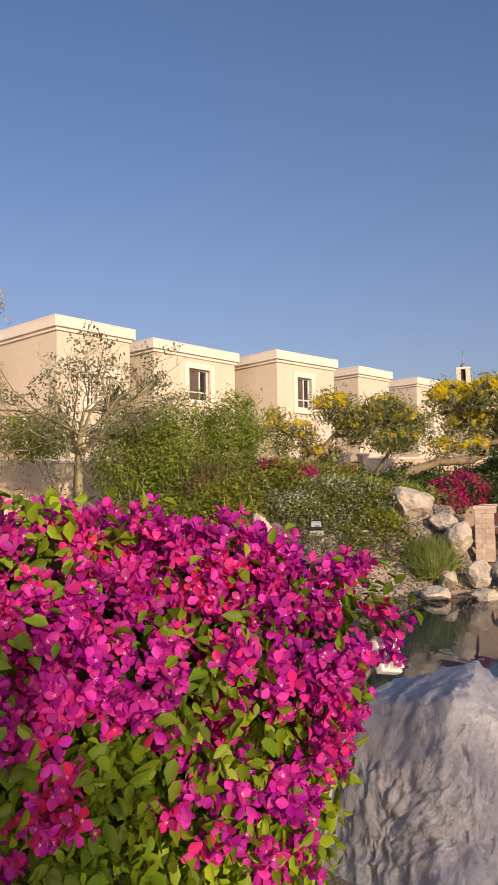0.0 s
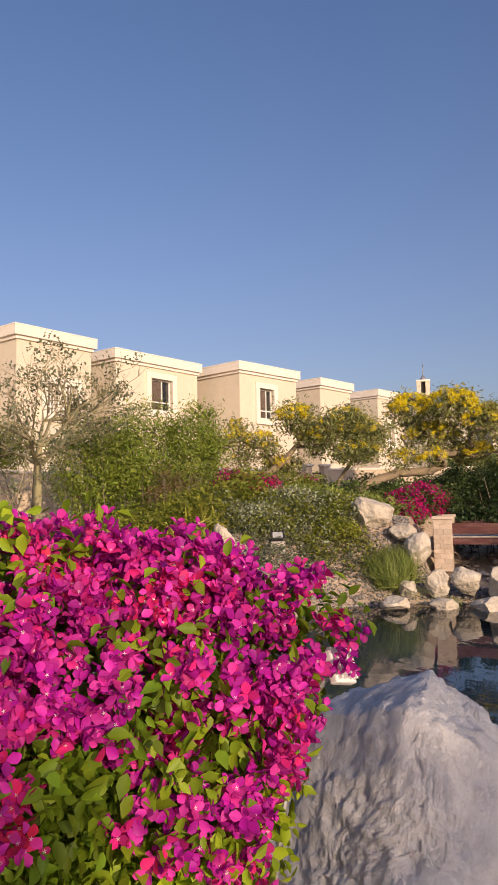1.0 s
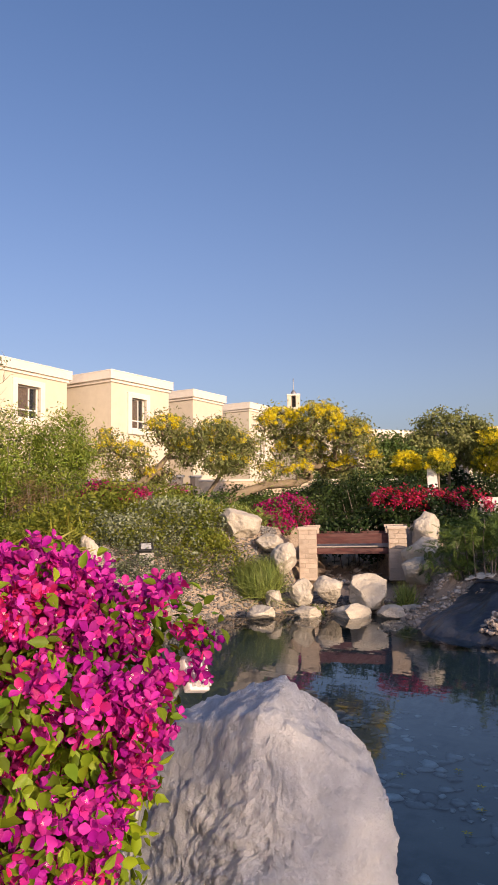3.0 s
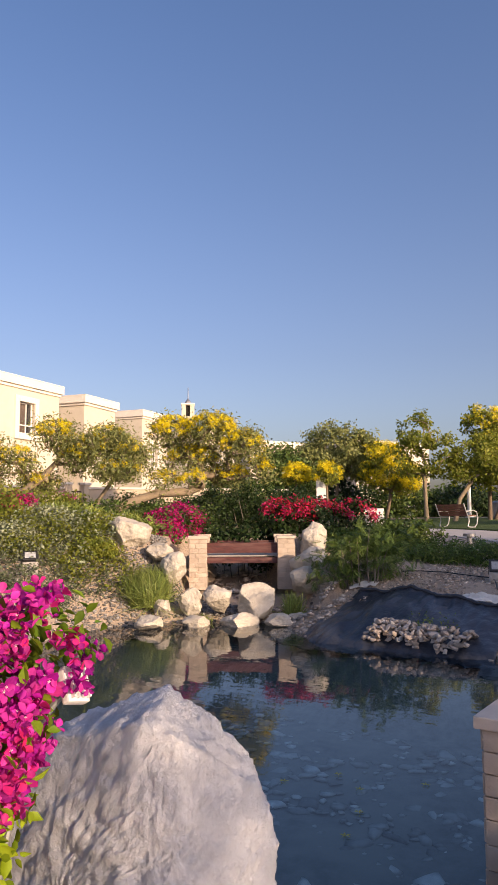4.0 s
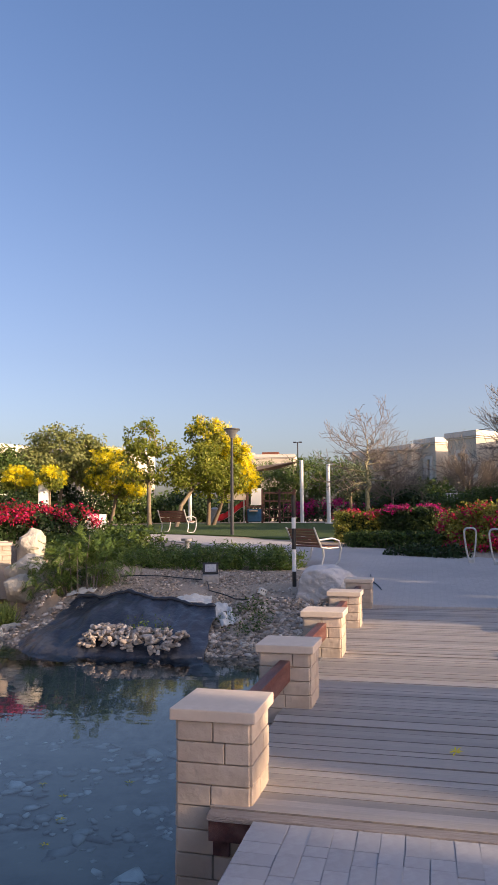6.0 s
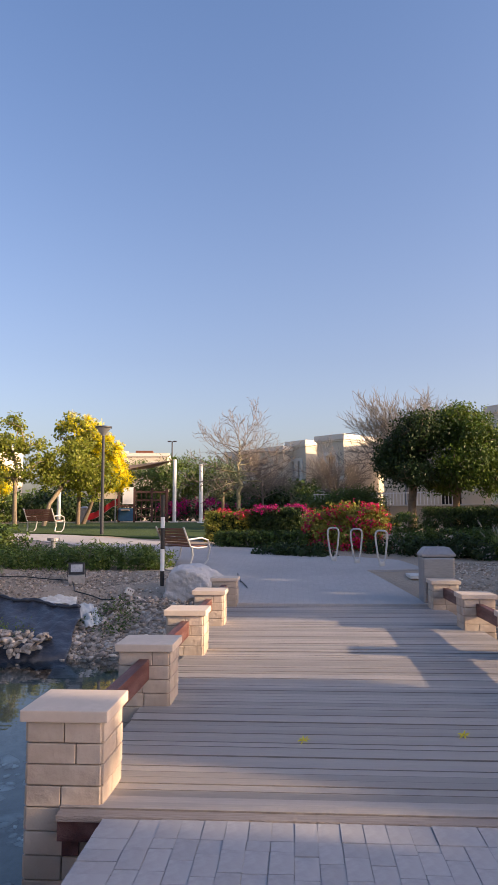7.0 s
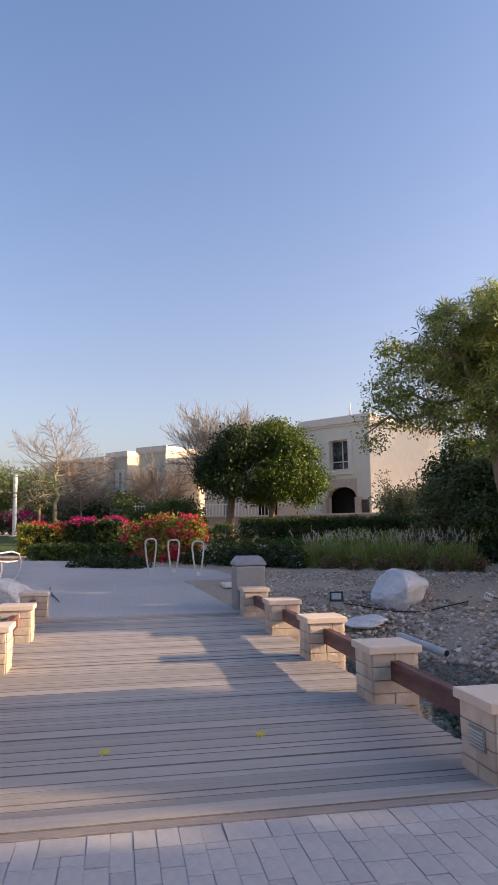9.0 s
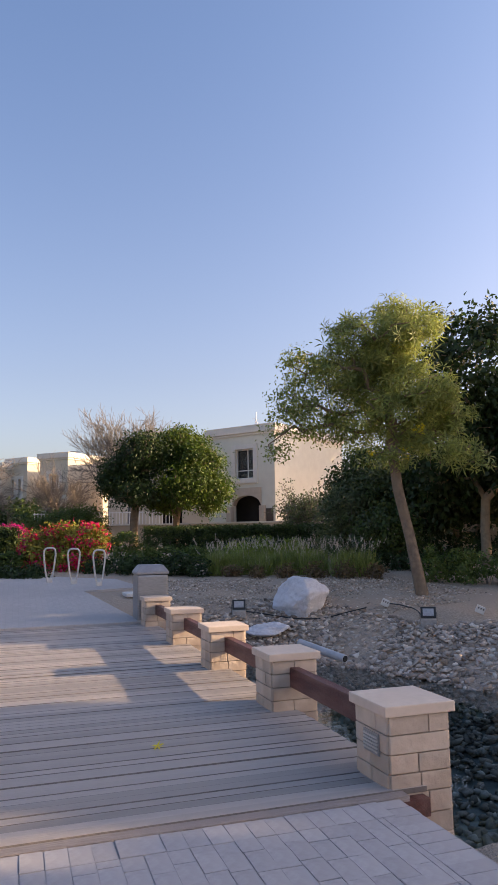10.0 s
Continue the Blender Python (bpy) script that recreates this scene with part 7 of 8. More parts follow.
tagged(pebbles("stones", M_FLOOR, P, S, 403, 0.2, smooth=True), "large flat pebbles on the pond floor", "stones", kind="stuff")
P, S = strewn(404, 3400, lambda X, Y, d: (d > -0.5) & (d < 1.9), 11.8, 14.9, 1.2, 3.7, 0.032, 0.085)
bed("loose stones on the bank beside the bridge", P, S, 404, share=(0.6, 0.15, 0.25))
P, S = strewn(405, 12500, lambda X, Y, d: (d > -0.4) & (d < 2.6), 7.6, 13.6, 9.4, 13.6, 0.022, 0.06)
tagged(pebbles("stones", [M_SHORE], P, S, 405), "dark grey gravel along the shore below the plants", "stones", kind="stuff")
P, S = strewn(406, 700, lambda X, Y, d: (d > -0.4) & (d < 1.3), 11.8, 14.5, 6.9, 9.0, 0.03, 0.09)
bed("stones between the rocks at the shore", P, S, 406, share=(0.6, 0.1, 0.3))
P, S = strewn(407, 4200, lambda X, Y, d: (d > 1.3) & (Y > 2.4) & (Y < 8), 13.2, 16.9, 2.4, 8, 0.016, 0.045)
bed("fine pinkish gravel on the bank", P, S, 407, share=(0.15, 0.25, 0.6))
P, S = strewn(408, 7000, lambda X, Y, d: (d > 1.4) & (d < 6), 12.5, 19, -9.5, -2.9, 0.016, 0.042)
bed("fine buff gravel behind the stony bank", P, S, 408, share=(0.0, 0.6, 0.4))
rs = np.random.default_rng(409)


def stone_parts(owner, P, S, seed, flat=0.65):
    """Single stones, each an object of its own, on ten shared meshes."""
    rng = np.random.default_rng(seed)
    kinds = []
    for k in range(10):
        ob = pebbles("stone", [M_STONES[(0, 2, 0, 2, 2, 0, 2, 0, 1, 2)[k]]], np.zeros((1, 3)), np.ones(1), seed + k, flat, sub=2)
        kinds.append(ob.data)
        bpy.data.objects.remove(ob)
    for p, s in zip(P, S):
        ob = new("stone", kinds[rng.integers(10)])
        ob.parent = owner
        ob.matrix_basis = Matrix.LocRotScale(Vector(p), Euler((rng.normal() * 0.3, rng.normal() * 0.3, rng.random() * 6.28)), Vector((s, s, s)))


heap = thing("stone_heap", "low heap of loose stones holding down the pond liner", "stone heap")
n = 270
X, Y = 11.95 + 0.20 * np.clip(rs.normal(size=n), -1.3, 1.8), 5.75 - 1.8 * rs.random(n)
hump = np.clip(1 - ((X - 11.9) / 0.5) ** 2, 0, 1) * 0.24 * np.clip((5.85 - Y) * 3, 0.2, 1)
stone_parts(heap, np.stack([X, Y, np.maximum(land(X, Y) + 0.06, -0.74) + hump * np.sqrt(rs.random(n))], 1), 0.055 + 0.06 * rs.random(n) ** 2, 409)
bank = thing("stone_bank", "loose grey and buff stones along the waterline", "stones")
P, S = strewn(412, 1500, lambda X, Y, d: (d > -0.5) & (d < 0.9), 8.6, 12.6, -7.2, -4.3, 0.05, 0.105)
stone_parts(bank, P[:280], S[:280], 420)
P, S = strewn(410, 260, lambda X, Y, d: (np.abs((Y - 10.9) - 0.75 * (X - 15.2)) < 0.9), 14.2, 17.5, 9.5, 13.5, 0.05, 0.13)
bed("dark wet stones in the stream", P, S, 410)

# ---- pond liner ----
def liner():
    rng = np.random.default_rng(12)
    nu, nv = 90, 40
    A0, A1 = np.array((11.35, 7.3)), np.array((11.5, 3.45))
    B0, B1 = np.array((13.9, 6.9)), np.array((13.35, 3.8))
    V = []
    for i in range(nu + 1):
        u = i / nu
        for j in range(nv + 1):
            v = j / nv
            a, b = A0 + (A1 - A0) * u, B0 + (B1 - B0) * u
            p = a + (b - a) * v
            x, y = p + np.array((0.08 * noise.noise(Vector((u * 7, v * 3, 1))), 0.08 * noise.noise(Vector((u * 7, v * 3, 5)))))
            z = float(land(x, y))
            crest = math.exp(-((v - 0.72) / 0.22) ** 2) * (0.06 if u > 0.35 else 0.06 * max(0, u - 0.02) / 0.33 - 0.06 * (1 - u / 0.35))
            fold = 0.085 * noise.noise(Vector((u * 8 + v * 3, v * 1.8, 3))) + 0.03 * noise.noise(Vector((u * 26, v * 9, 1))) + 0.03 * abs(math.sin(u * 34 + 3 * v + 2 * noise.noise(Vector((u * 4, v * 2, 0))))) * (1 - 0.5 * v)
            edge = 0.10 * max(0, v - 0.9) * 10 * (0.5 + 0.5 * math.sin(u * 21)) * 0.6
            V.append((x, y, max(z + 0.05, -0.80) + crest + fold + edge))
    ii = np.arange((nu + 1) * (nv + 1)).reshape(nu + 1, nv + 1)
    F = np.stack([ii[:-1, :-1], ii[1:, :-1], ii[1:, 1:], ii[:-1, 1:]], -1).reshape(-1, 4)
    t = thing("pond_liner", "crumpled black rubber pond liner pulled up over the bank", "pond liner")
    ob = quads("sheet", np.array(V), F, [M_LINER], smooth=True)
    ob.parent = t
    md = ob.modifiers.new("thickness", "SOLIDIFY")
    md.thickness = 0.012
    top = [np.array(V[i * (nv + 1) + nv]) + np.array((0, 0, 0.01)) for i in range(0, nu + 1, 2)]
    part("rolled_edge", tube(bmesh.new(), top, [0.025 + 0.02 * abs(math.sin(i * 0.9)) for i in range(len(top))], 8), M_LINER, t, smooth=True)
    return t


liner()


def crumple(x, y, sx, sy, h, seed, turn, label, material=None, name="fleece_sheet"):
    bm = bmesh.new()
    bmesh.ops.create_grid(bm, x_segments=26, y_segments=18, size=1.0)
    c, s = math.cos(radians(turn)), math.sin(radians(turn))
    for v in bm.verts:
        px, py = v.co.x * sx * (1 + 0.25 * noise.noise(Vector((v.co.y * 3, seed, 0)))), v.co.y * sy
        wx, wy = x + px * c - py * s, y + px * s + py * c
        v.co = Vector((wx, wy, at_ground(wx, wy) + 0.03 + h * (0.5 + noise.noise(Vector((v.co.x * 2.2, v.co.y * 2.2, seed)))) * (1 - 0.6 * v.co.length_squared / 2)))
    ob = part(name, bm, material or M_FLEECE, smooth=True)
    md = ob.modifiers.new("thickness", "SOLIDIFY")
    md.thickness = 0.008
    return tagged(ob, label, "sheet")


crumple(13.75, 4.35, 0.16, 0.34, 0.10, 4, 15, "crumpled white fleece sheet on the gravel bank")
crumple(13.3, 3.62, 0.45, 0.16, 0.12, 7, 30, "crumpled white fleece beside the pond liner")
crumple(14.25, 6.95, 0.10, 0.30, 0.08, 9, 5, "scrap of white fleece above the pond liner")
crumple(12.95, 1.75, 0.22, 0.24, 0.22, 13, 25, "crumpled navy rubber sheet by the bridge end", M_LINER, "rubber_sheet")

# ---- furniture and fittings ----
def floodlight(x, y, turn, tilt=35, label="black floodlight on a small concrete block", scale=1.0, dz=0.0, group="floodlights round the pond"):
    f = thing("floodlight", label, "floodlight", pose(x, y, at_ground(x, y) + dz, 0, 0, turn), group)
    part("block", newbox((0, 0, 0.09), (0.34, 0.26, 0.30), 0.015), M_CONC, f, "rough concrete block")
    f.scale = (scale, scale, scale)
    m = pose(0, -0.02, 0.38, -tilt + 20, 0, 0)
    part("body", newbox((0, 0.03, 0), (0.33, 0.07, 0.24), 0.01, m), M_BLACK, f)
    part("lens", newbox((0, -0.012, 0), (0.235, 0.015, 0.155), 0.002, m), M_LENS, f, "pale glass front")
    for s in (-1, 1):
        part("bracket", newbox((s * 0.180, 0, 0.29), (0.012, 0.03, 0.18), 0.002), M_BLACK, f)
    return f


floodlight(15.09, 4.43, -72, dz=-0.08)
floodlight(13.95, -4.40, -108, scale=0.78, dz=-0.10)
floodlight(11.62, -7.15, -122, scale=0.8, dz=-0.10)
floodlight(9.68, 12.0, -30, 60, scale=0.9, dz=-0.10)
fl = thing("floodlight", "white-backed floodlight clamped beside the huge boulder", "floodlight", pose(2.335, 1.985, 0.57, 0, 0, 30), "floodlights round the pond")
part("stake", tube(bmesh.new(), [(0.02, 0.02, 0.36), (-0.02, 0.14, 0.20), (-0.16, 0.22, -0.6)], 0.012, 8), M_GREYM, fl)
m = pose(0.035, 0, 0.37, 62, 12, -25)
part("body", newbox((0, 0, 0), (0.10, 0.12, 0.034), 0.008, m), M_WHITE, fl)
for k in range(4):
    part("fin", newbox((-0.036 + 0.024 * k, 0, 0.024), (0.007, 0.10, 0.022), 0.002, m), M_WHITE, fl)


def bench(x, y, z, turn, w=1.5, label="park bench with red-brown slats and cast aluminium ends"):
    """Seat towards local -y; the back leans to +y."""
    b = thing("park_bench", label, "bench", pose(x, y, z, 0, 0, turn), "park benches")
    for k in range(6):
        part("back_slat", newbox((0, 0.26 + 0.028 * k, 0.50 + 0.068 * k), (w - 0.10, 0.025, 0.058), 0.005, None), M_BENCHWOOD, b)
    for k in range(5):
        part("seat_slat", newbox((0, -0.20 + 0.095 * k, 0.435 + 0.004 * (4 - k)), (w - 0.10, 0.082, 0.03), 0.005), M_BENCHWOOD, b)
    for s in (-1, 1):
        xx = s * (w / 2 - 0.02)
        bm = bmesh.new()
        tube(bm, [(xx, 0.44, 0.90), (xx, 0.34, 0.66), (xx, 0.24, 0.43), (xx, 0.05, 0.40), (xx, -0.22, 0.42)], 0.022, 8)
        part("frame", bm, M_ALU, b, "curved cast aluminium end frame")
        bm = bmesh.new()
        tube(bm, [(xx, 0.20, 0.40), (xx, 0.18, 0.22), (xx, 0.24, 0.03), (xx, 0.12, 0.0), (xx, -0.12, 0.0), (xx, -0.24, 0.12), (xx, -0.30, 0.38), (xx, -0.24, 0.58), (xx, -0.06, 0.64), (xx, 0.30, 0.60)], 0.024, 8)
        part("armrest", bm, M_ALU, b, "looped aluminium armrest and foot")
    return b


bench(18.25, 2.68, at_ground(18.25, 2.68) + 0.04, 37.6)
bench(27.9, 9.75, at_ground(27.9, 9.75) + 0.05, 66, 1.5)


def lamp_post(x, y, h, r=0.07):
    p = thing("street_lamp", "dark slender park lamp post with a wide flat conical head", "lamp post", pose(x, y, at_ground(x, y)), "park lamp posts")
    part("base_plate", newbox((0, 0, 0.02), (0.3, 0.3, 0.05), 0.01), M_DARKPOST, p)
    part("pole", tube(bmesh.new(), [(0, 0, 0), (0, 0, h * 0.5), (0, 0, h - 0.3)], [r, r * 0.85, r * 0.7], 14), M_DARKPOST, p)
    part("head", tube(bmesh.new(), [(0, 0, h - 0.34), (0, 0, h - 0.25), (0, 0, h - 0.04)], [r * 0.8, r * 1.6, 0.27], 24), M_GREYM, p, "flared grey reflector")
    part("lid", tube(bmesh.new(), [(0, 0, h - 0.04), (0, 0, h + 0.01), (0, 0, h + 0.03)], [0.31, 0.31, 0.2], 24), M_DARKPOST, p)
    return p


lamp_post(26.16, 7.0, 4.0)
lamp_post(43.2, 22.4, 4.4)
far = thing("street_lamp", "distant street lamp on a tall thin mast", "lamp post", pose(89.2, 15.6, 1.3))
part("pole", tube(bmesh.new(), [(0, 0, 0), (0, 0, 10)], [0.12, 0.08], 8), M_DARKPOST, far)
for sgn in (-1, 1):
    part("head", newbox((0.0, sgn * 0.36, 10), (0.24, 0.42, 0.16), 0.04), M_DARKPOST, far)
part("arm", newbox((0, 0, 9.98), (0.06, 0.5, 0.06), 0.01), M_DARKPOST, far)

pole = thing("marker_post", "black and white striped post beside the boulder", "post", pose(14.87, 2.6, at_ground(14.87, 2.6)))
zz = -0.1
for i, (h, mm) in enumerate([(0.42, M_BLACK), (0.44, M_WHITE), (0.42, M_BLACK), (0.22, M_WHITE), (0.45, M_BLACK)]):
    part("band", tube(bmesh.new(), [(0, 0, zz), (0, 0, zz + h)], 0.042, 14), mm, pole)
    zz += h


def litter_bin(x, y, turn):
    b = thing("litter_bin", "brushed steel litter bin with a sloping lid", "litter bin", pose(x, y, -0.15, 0, 0, turn))
    bm = newbox((0, 0, 0.48), (0.54, 0.54, 0.96), 0.03)
    part("body", bm, M_STEEL, b)
    bm = bmesh.new()
    lo = [bm.verts.new((sx * 0.27, sy * 0.29, 0.97)) for sx, sy in ((-1, -1), (1, -1), (1, 1), (-1, 1))]
    mi = [bm.verts.new((sx * 0.27, sy * 0.29, 1.01)) for sx, sy in ((-1, -1), (1, -1), (1, 1), (-1, 1))]
    hi = [bm.verts.new((sx * 0.19, sy * 0.20, 1.13)) for sx, sy in ((-1, -1), (1, -1), (1, 1), (-1, 1))]
    for a, c in ((lo, mi), (mi, hi)):
        for i in range(4):
            bm.faces.new((a[i], a[(i + 1) % 4], c[(i + 1) % 4], c[i]))
    bm.faces.new(hi)
    bm.faces.new(lo[::-1])
    bmesh.ops.bevel(bm, geom=bm.edges[:], offset=0.008, segments=2, affect="EDGES")
    part("lid", bm, M_GREYM, b, "darker grey metal lid")
    part("slot", newbox((0, -0.282, 0.80), (0.34, 0.02, 0.12), 0.004), M_BLACK, b)
    part("plinth", newbox((0, 0, -0.12), (0.46, 0.46, 0.32)), M_CONC, b)
    return b


litter_bin(13.38, -2.56, 0)


def cycle_stand(x, y, turn):
    s = thing("cycle_stand", "tall tapered aluminium cycle stand loop", "cycle stand", pose(x, y, at_ground(x, y) + 0.03, 0, 0, turn), "cycle stands")
    pts = []
    for a in np.linspace(0, 2 * math.pi, 40):
        c, sn = math.cos(a), math.sin(a)
        z = 0.46 + 0.38 * math.copysign(abs(sn) ** 0.5, sn)
        wid = 0.065 + 0.10 * (z / 0.84)
        pts.append((wid * math.copysign(abs(c) ** 0.55, c), 0, z))
    bm = bmesh.new()
    tube(bm, pts, 0.022, 8, False)
    bmesh.ops.remove_doubles(bm, verts=bm.verts[:], dist=0.002)
    part("loop", bm, M_ALU, s)
    part("foot", newbox((0, 0, 0.03), (0.14, 0.10, 0.14), 0.02), M_ALU, s)
    return s


cycle_stand(18.9, -1.05, -85)
cycle_stand(18.45, -1.6, -85)
cycle_stand(17.82, -2.14, -85)
tagged(part("paving_slab", newbox((16.2, -2.75, at_ground(16.2, -2.75) + 0.02), (0.7, 0.5, 0.07), 0.01), M_FLEECE), "pale loose stone slab beside the path", "slab")
pp = thing("drain_pipe", "grey plastic pipe end lying on the stones at the water", "pipe", pose(0, 0, 0))
part("pipe", tube(bmesh.new(), [(11.75, -4.76, -0.30), (10.9, -5.17, -0.46)], 0.062, 18), M_PIPE, pp)
part("mouth", tube(bmesh.new(), [(10.91, -5.165, -0.458), (10.89, -5.175, -0.462)], 0.05, 18), M_BLACK, pp, "dark open end")


def junction_box(x, y, turn, label):
    j = thing("junction_box", label, "junction box", pose(x, y, at_ground(x, y) + 0.02, 0, 25, turn))
    part("box", newbox((0, 0, 0.09), (0.15, 0.09, 0.13), 0.010), M_FLEECE, j)
    for k in (-1, 0, 1):
        part("socket", newbox((k * 0.042, -0.047, 0.11), (0.02, 0.010, 0.028), 0.002), M_DARKFRAME, j)
    return j


junction_box(14.09, 3.12, -60, "small grey cable junction box on the stones")
junction_box(12.85, -6.95, -120, "small grey cable junction box on the stones")
junction_box(11.3, -7.95, -120, "small grey post with a cable box on the bank")
for i, pts in enumerate([[(13.95, -4.5), (13.6, -5.1), (13.1, -5.9), (12.95, -6.8)], [(15.0, 4.5), (14.3, 4.2), (14.0, 3.6), (14.05, 3.2)], [(12.9, -7.1), (12.4, -7.3), (11.7, -7.2)], [(13.3, 0.62), (13.8, 0.66), (14.6, 0.82), (15.4, 1.05), (16.6, 1.25)], [(15.1, 4.6), (15.3, 5.6), (15.0, 6.6)]]):
    bm = bmesh.new()
    dense = []
    for a, b in zip(pts, pts[1:]):
        for q in range(6):
            x, y = a[0] + (b[0] - a[0]) * q / 6, a[1] + (b[1] - a[1]) * q / 6
            x, y = x + 0.04 * noise.noise(Vector((x * 3, y * 3, i))), y + 0.04 * noise.noise(Vector((x * 3, y * 3, i + 7)))
            dense.append((x, y, at_ground(x, y) + 0.05))
    tube(bm, dense, 0.012, 6)
    tagged(part("cable", bm, M_BLACK), "thin black cable lying on the ground", "cable", "cables on the banks")

# play area
for x, y, h in ((41.9, 7.05, 3.75), (40.6, 5.3, 3.4), (41.0, 13.7, 2.0)):
    p = thing("sail_post", "white painted steel post of the shade sail", "post", pose(x, y, at_ground(x, y)), group="shade sail posts")
    part("post", tube(bmesh.new(), [(0, 0, 0), (0, 0, h)], 0.11, 16), M_WHITE, p)
    part("base_plate", newbox((0, 0, 0.05), (0.4, 0.4, 0.08), 0.01), M_WHITE, p)


def shade_sail(corners, label):
    n = 18
    a, b, c, d = [np.array(p, dtype=float) for p in corners]
    V = []
    for i in range(n + 1):
        u = i / n
        for j in range(n + 1):
            v = j / n
            p = (a * (1 - u) + b * u) * (1 - v) + (d * (1 - u) + c * u) * v
            q = np.array(((u - 0.5) * 2, (v - 0.5) * 2))
            p = p + (np.mean([a, b, c, d], axis=0) - p) * 0.16 * (1 - min(1, abs(q[0] * q[1]))) * (abs(q[0]) ** 3 + abs(q[1]) ** 3) * 0.7
            p[2] -= 0.25 * (1 - q[0] ** 2) * (1 - q[1] ** 2)
            V.append(p)
    ii = np.arange((n + 1) ** 2).reshape(n + 1, n + 1)
    F = np.stack([ii[:-1, :-1], ii[1:, :-1], ii[1:, 1:], ii[:-1, 1:]], -1).reshape(-1, 4)
    ob = quads("shade_sail", np.array(V), F, [M_SAIL], smooth=True)
    md = ob.modifiers.new("thickness", "SOLIDIFY")
    md.thickness = 0.02
    return tagged(ob, label, "shade sail")


shade_sail([(41.9, 7.05, 4.95), (42.4, 10.5, 4.35), (47.0, 11.3, 5.0), (46.5, 8.0, 5.3)], "tan fabric shade sail stretched over the play area")
pf = thing("play_frame", "dark timber climbing frame with a red slide and rope net", "play equipment", pose(42.6, 9.0, at_ground(42.6, 9.0), 0, 0, -78))
for i, x in enumerate((-1.5, -0.6, 0.45, 1.35)):
    for y in (-0.5, 0.5):
        part("post", newbox((x, y, 1.0 if i else 0.85), (0.12, 0.12, 2.1), 0.01), M_DARKWOOD, pf)
for z in (0.35, 0.85, 1.35, 1.85):
    part("beam", newbox((0.45, -0.5, z), (1.8, 0.06, 0.07), 0.005), M_DARKWOOD, pf)
    part("beam", newbox((0.45, 0.5, z), (1.8, 0.06, 0.07), 0.005), M_DARKWOOD, pf)
for k in range(7):
    part("rope", tube(bmesh.new(), [(-0.45 + 0.28 * k, -0.5, 0.1), (-0.45 + 0.28 * k, -0.5, 1.9)], 0.02, 6), M_RAIL, pf)
part("platform", newbox((-1.05, 0, 1.0), (1.0, 1.0, 0.08), 0.01), M_DARKWOOD, pf)
part("panel", newbox((-1.05, -0.53, 0.50), (1.0, 0.06, 0.75), 0.02), M_BLUE, pf, "blue plastic panel")
part("panel", newbox((-0.95, -0.53, 1.60), (0.65, 0.06, 1.0), 0.02), M_WHITE, pf, "white plastic panel")
part("ramp", newbox((-1.1, -0.95, 0.75), (0.5, 1.0, 0.06), 0.01, None), M_PALE, pf, "pale climbing ramp")
bm = bmesh.new()
prof = [(-1.55, 1.15), (-1.9, 1.0), (-2.4, 0.62), (-2.9, 0.32), (-3.3, 0.22)]
rings = []
for x, z in prof:
    rings.append([bm.verts.new((x, yy, z + zz)) for yy, zz in ((-0.32, 0.30), (-0.28, 0.30), (-0.26, 0.02), (0.26, 0.02), (0.28, 0.30), (0.32, 0.30), (0.32, -0.06), (-0.32, -0.06))])
for a, b in zip(rings, rings[1:]):
    for i in range(8):
        bm.faces.new((a[i], a[(i + 1) % 8], b[(i + 1) % 8], b[i]))
bm.faces.new(rings[0])
bm.faces.new(rings[-1][::-1])
bmesh.ops.recalc_face_normals(bm, faces=bm.faces[:])
part("slide", bm, M_RED, pf, "glossy red plastic slide")
sb = thing("notice_board", "blank cream notice board on two posts", "sign", pose(41.3, 10.9, at_ground(41.3, 10.9), 0, 0, -76))
part("board", newbox((0, 0, 1.85), (1.1, 0.05, 0.85), 0.01), M_PALE, sb)
for s in (-1, 1):
    part("post", newbox((s * 0.45, 0.06, 1.05), (0.07, 0.07, 2.2), 0.005), M_GREYM, sb)
fbn = thing("litter_bin", "small round grey litter bin by the play area", "litter bin", pose(42.8, 12.7, at_ground(42.8, 12.7)))
part("body", tube(bmesh.new(), [(0, 0, 0), (0, 0, 0.8)], [0.32, 0.34], 18), M_CONC, fbn)
part("lid", tube(bmesh.new(), [(0, 0, 0.8), (0, 0, 0.9), (0, 0, 1.0)], [0.36, 0.36, 0.1], 18), M_GREYM, fbn)
sg = thing("small_sign", "white information sign leaning among the plants", "sign", pose(18.75, 8.85, at_ground(18.75, 8.85), 0, 0, -62))
part("panel", newbox((0, 0, 0.62), (0.52, 0.03, 0.62), 0.006, pose(0, 0, 0, -8, 0, 0)), M_WHITE, sg)
for s in (-1, 1):
    part("leg", newbox((s * 0.18, 0.02, 0.2), (0.04, 0.04, 0.5), 0.003), M_GREYM, sg)
s2 = thing("sign_pillar", "plain white pillar sign behind the hedge", "sign", pose(29.26, 16.65, at_ground(29.26, 16.65), 0, 0, -60))
part("panel", newbox((0, 0, 1.1), (0.45, 0.15, 2.2), 0.02), M_WHITE, s2)
bl = thing("bollard_light", "short grey bollard light in the hedge", "bollard", pose(19.0, 6.3, at_ground(19.0, 6.3)))
part("post", tube(bmesh.new(), [(0, 0, 0), (0, 0, 0.45)], 0.07, 12), M_GREYM, bl)
part("cap", tube(bmesh.new(), [(0, 0, 0.45), (0, 0, 0.52)], 0.16, 16), M_GREYM, bl)

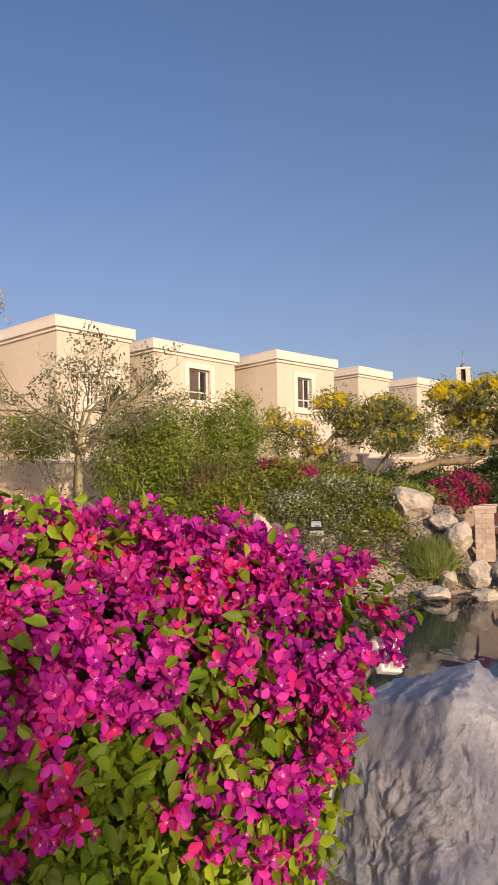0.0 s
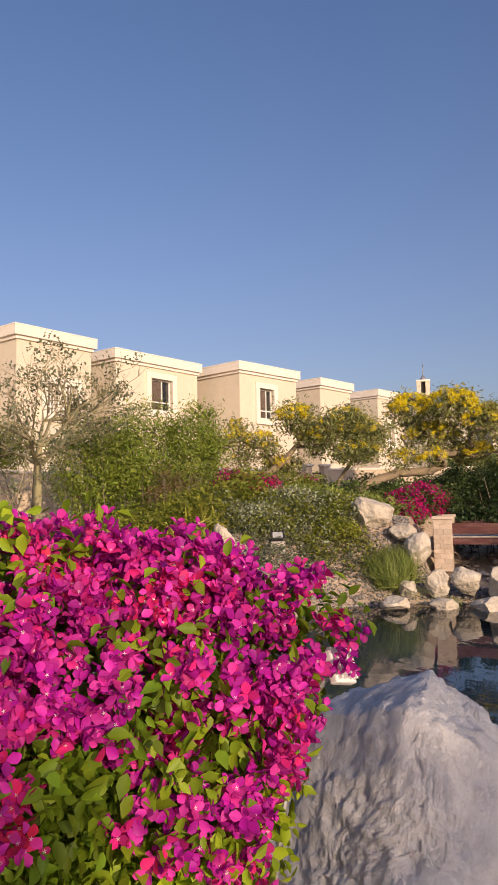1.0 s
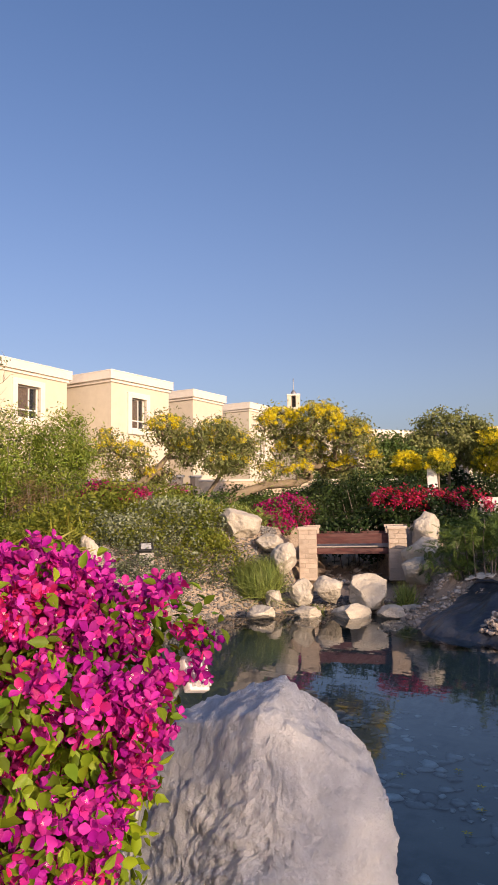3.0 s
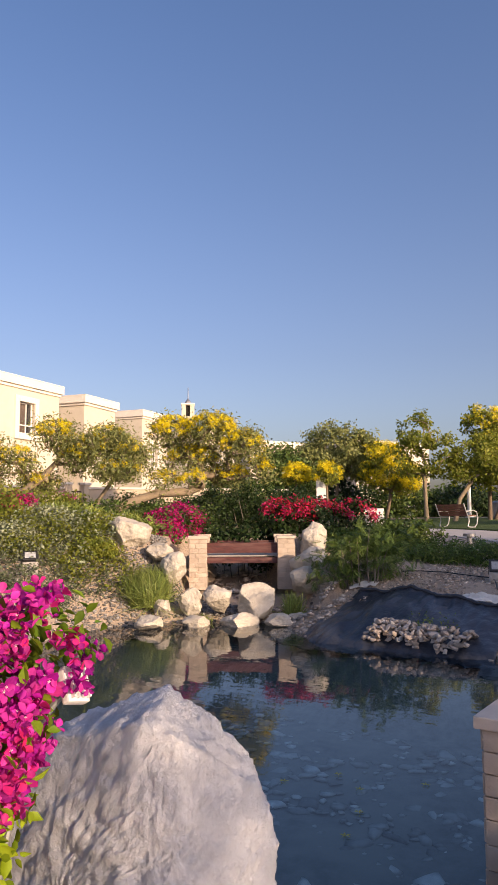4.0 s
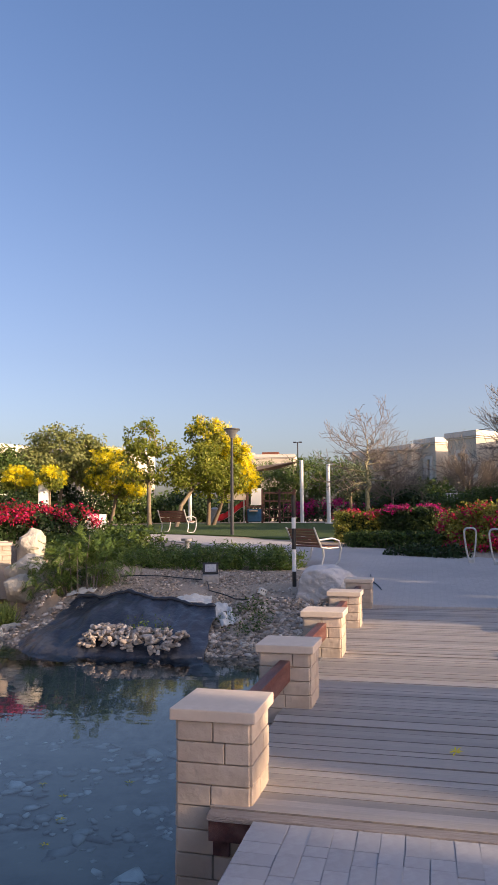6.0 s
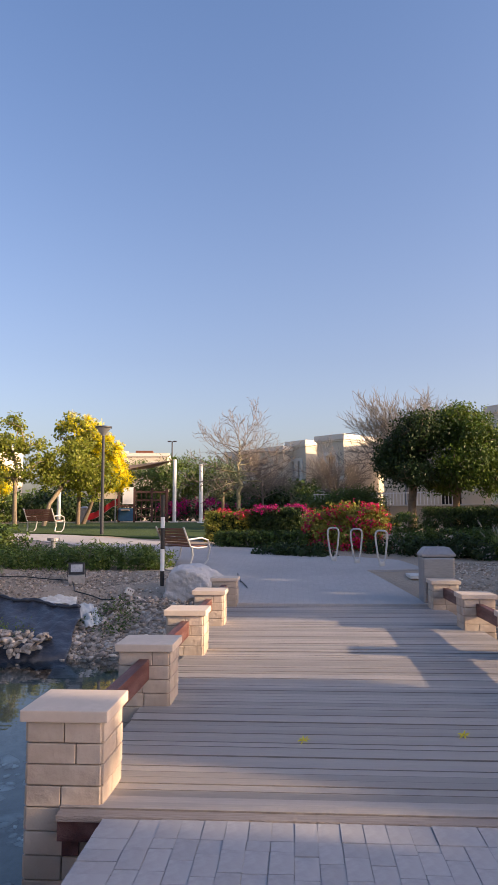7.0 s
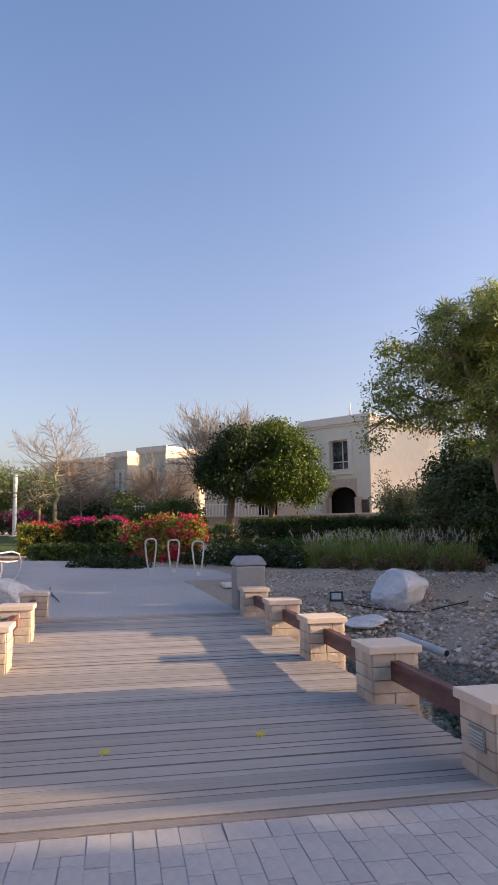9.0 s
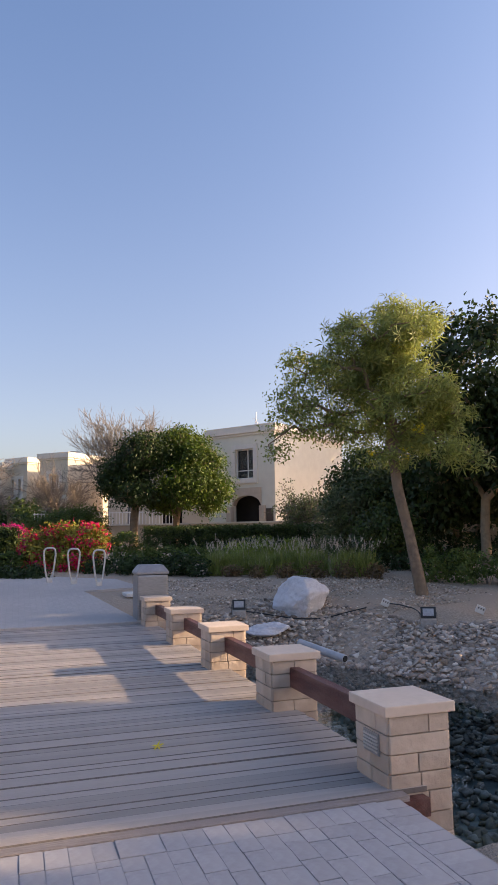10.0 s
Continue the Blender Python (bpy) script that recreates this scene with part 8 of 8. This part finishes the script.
# fallen yellow blossoms
for i, (x, y, z) in enumerate([(5.53, -0.14, 0.004), (5.70, -1.23, 0.004)]):
    rng = np.random.default_rng(600 + i)
    Pn = np.array([(x, y, z + 0.012)] * 3)
    V, F = place_all(Pn, np.array([(0, 0, 1), (0.5, 0.3, 1), (-0.4, 0.5, 1)], dtype=float), np.full(3, 0.048), WHORL, rng)
    tagged(quads("fallen_blossom", V, F, [M_PETAL]), "yellow blossom fallen on the deck boards", "blossom", "fallen blossoms")
rng = np.random.default_rng(610)
Pn = np.array([(6.1, 2.9, WATER + 0.006), (6.5, 2.5, WATER + 0.006), (5.7, 2.7, WATER + 0.006), (6.3, 3.2, WATER + 0.006), (5.3, 2.6, WATER + 0.006), (5.9, 3.5, WATER + 0.006)])
V, F = place_all(Pn, np.array([(0.1, 0, 1.0)] * 6), np.full(6, 0.045), WHORL, rng)
tagged(quads("floating_petals", V, F, [M_YELLOW]), "yellow petals floating on the pond", "petals", kind="stuff")

# ---- paving blocks ----
def pavers():
    rng = np.random.default_rng(8)
    shared = {}

    def one(w, l, x, y, turn=0.0):
        key = (round(w, 3), round(l, 3))
        if key not in shared:
            bm = newbox((0, 0, -0.03), (w - 0.001, l - 0.001, 0.06), 0.0)
            top = [e for e in bm.edges if all(v.co.z > -0.001 for v in e.verts)]
            bmesh.ops.bevel(bm, geom=top, offset=0.0018, segments=2, affect="EDGES")
            me = bpy.data.meshes.new("paver")
            bm.to_mesh(me)
            bm.free()
            me.materials.append(M_PAVER)
            shared[key] = me
        ob = new("paver", shared[key])
        ob.parent = plaza
        ob.location = (x + rng.normal() * 0.002, y + rng.normal() * 0.0012, rng.normal() * 0.0011)
        ob.rotation_euler = (rng.normal() * 0.006, rng.normal() * 0.005, radians(turn + rng.normal() * 0.5))

    y = 0.69
    while y > -2.09:
        one(0.205, 0.11, 4.18, y - 0.055)
        y -= 0.11
    x = 4.17
    while x > 2.2:
        one(0.11, 0.185, x + 0.055, 0.785)
        one(0.11, 0.215, x + 0.055, -2.207)
        x -= 0.11
    yy = 0.69
    while yy > -2.09:
        w = min(0.11, yy + 2.0975)
        xx = 4.0775
        first = (0.07, 0.1025, 0.14, 0.205)[rng.integers(4)]
        one(first, w, xx - first / 2, yy - w / 2)
        xx -= first
        while xx > 2.25:
            one(0.205, w, xx - 0.1025, yy - w / 2)
            xx -= 0.205
        yy -= 0.11
    # plain sheet further back, behind the walker
    bm = bmesh.new()
    prism(bm, [(2.1, 0.86), (2.1, -2.35), (-5, -2.35), (-5, 0.86)], -0.02, -0.002)
    part("paving_sheet", bm, M_PAVER, plaza)


pavers()
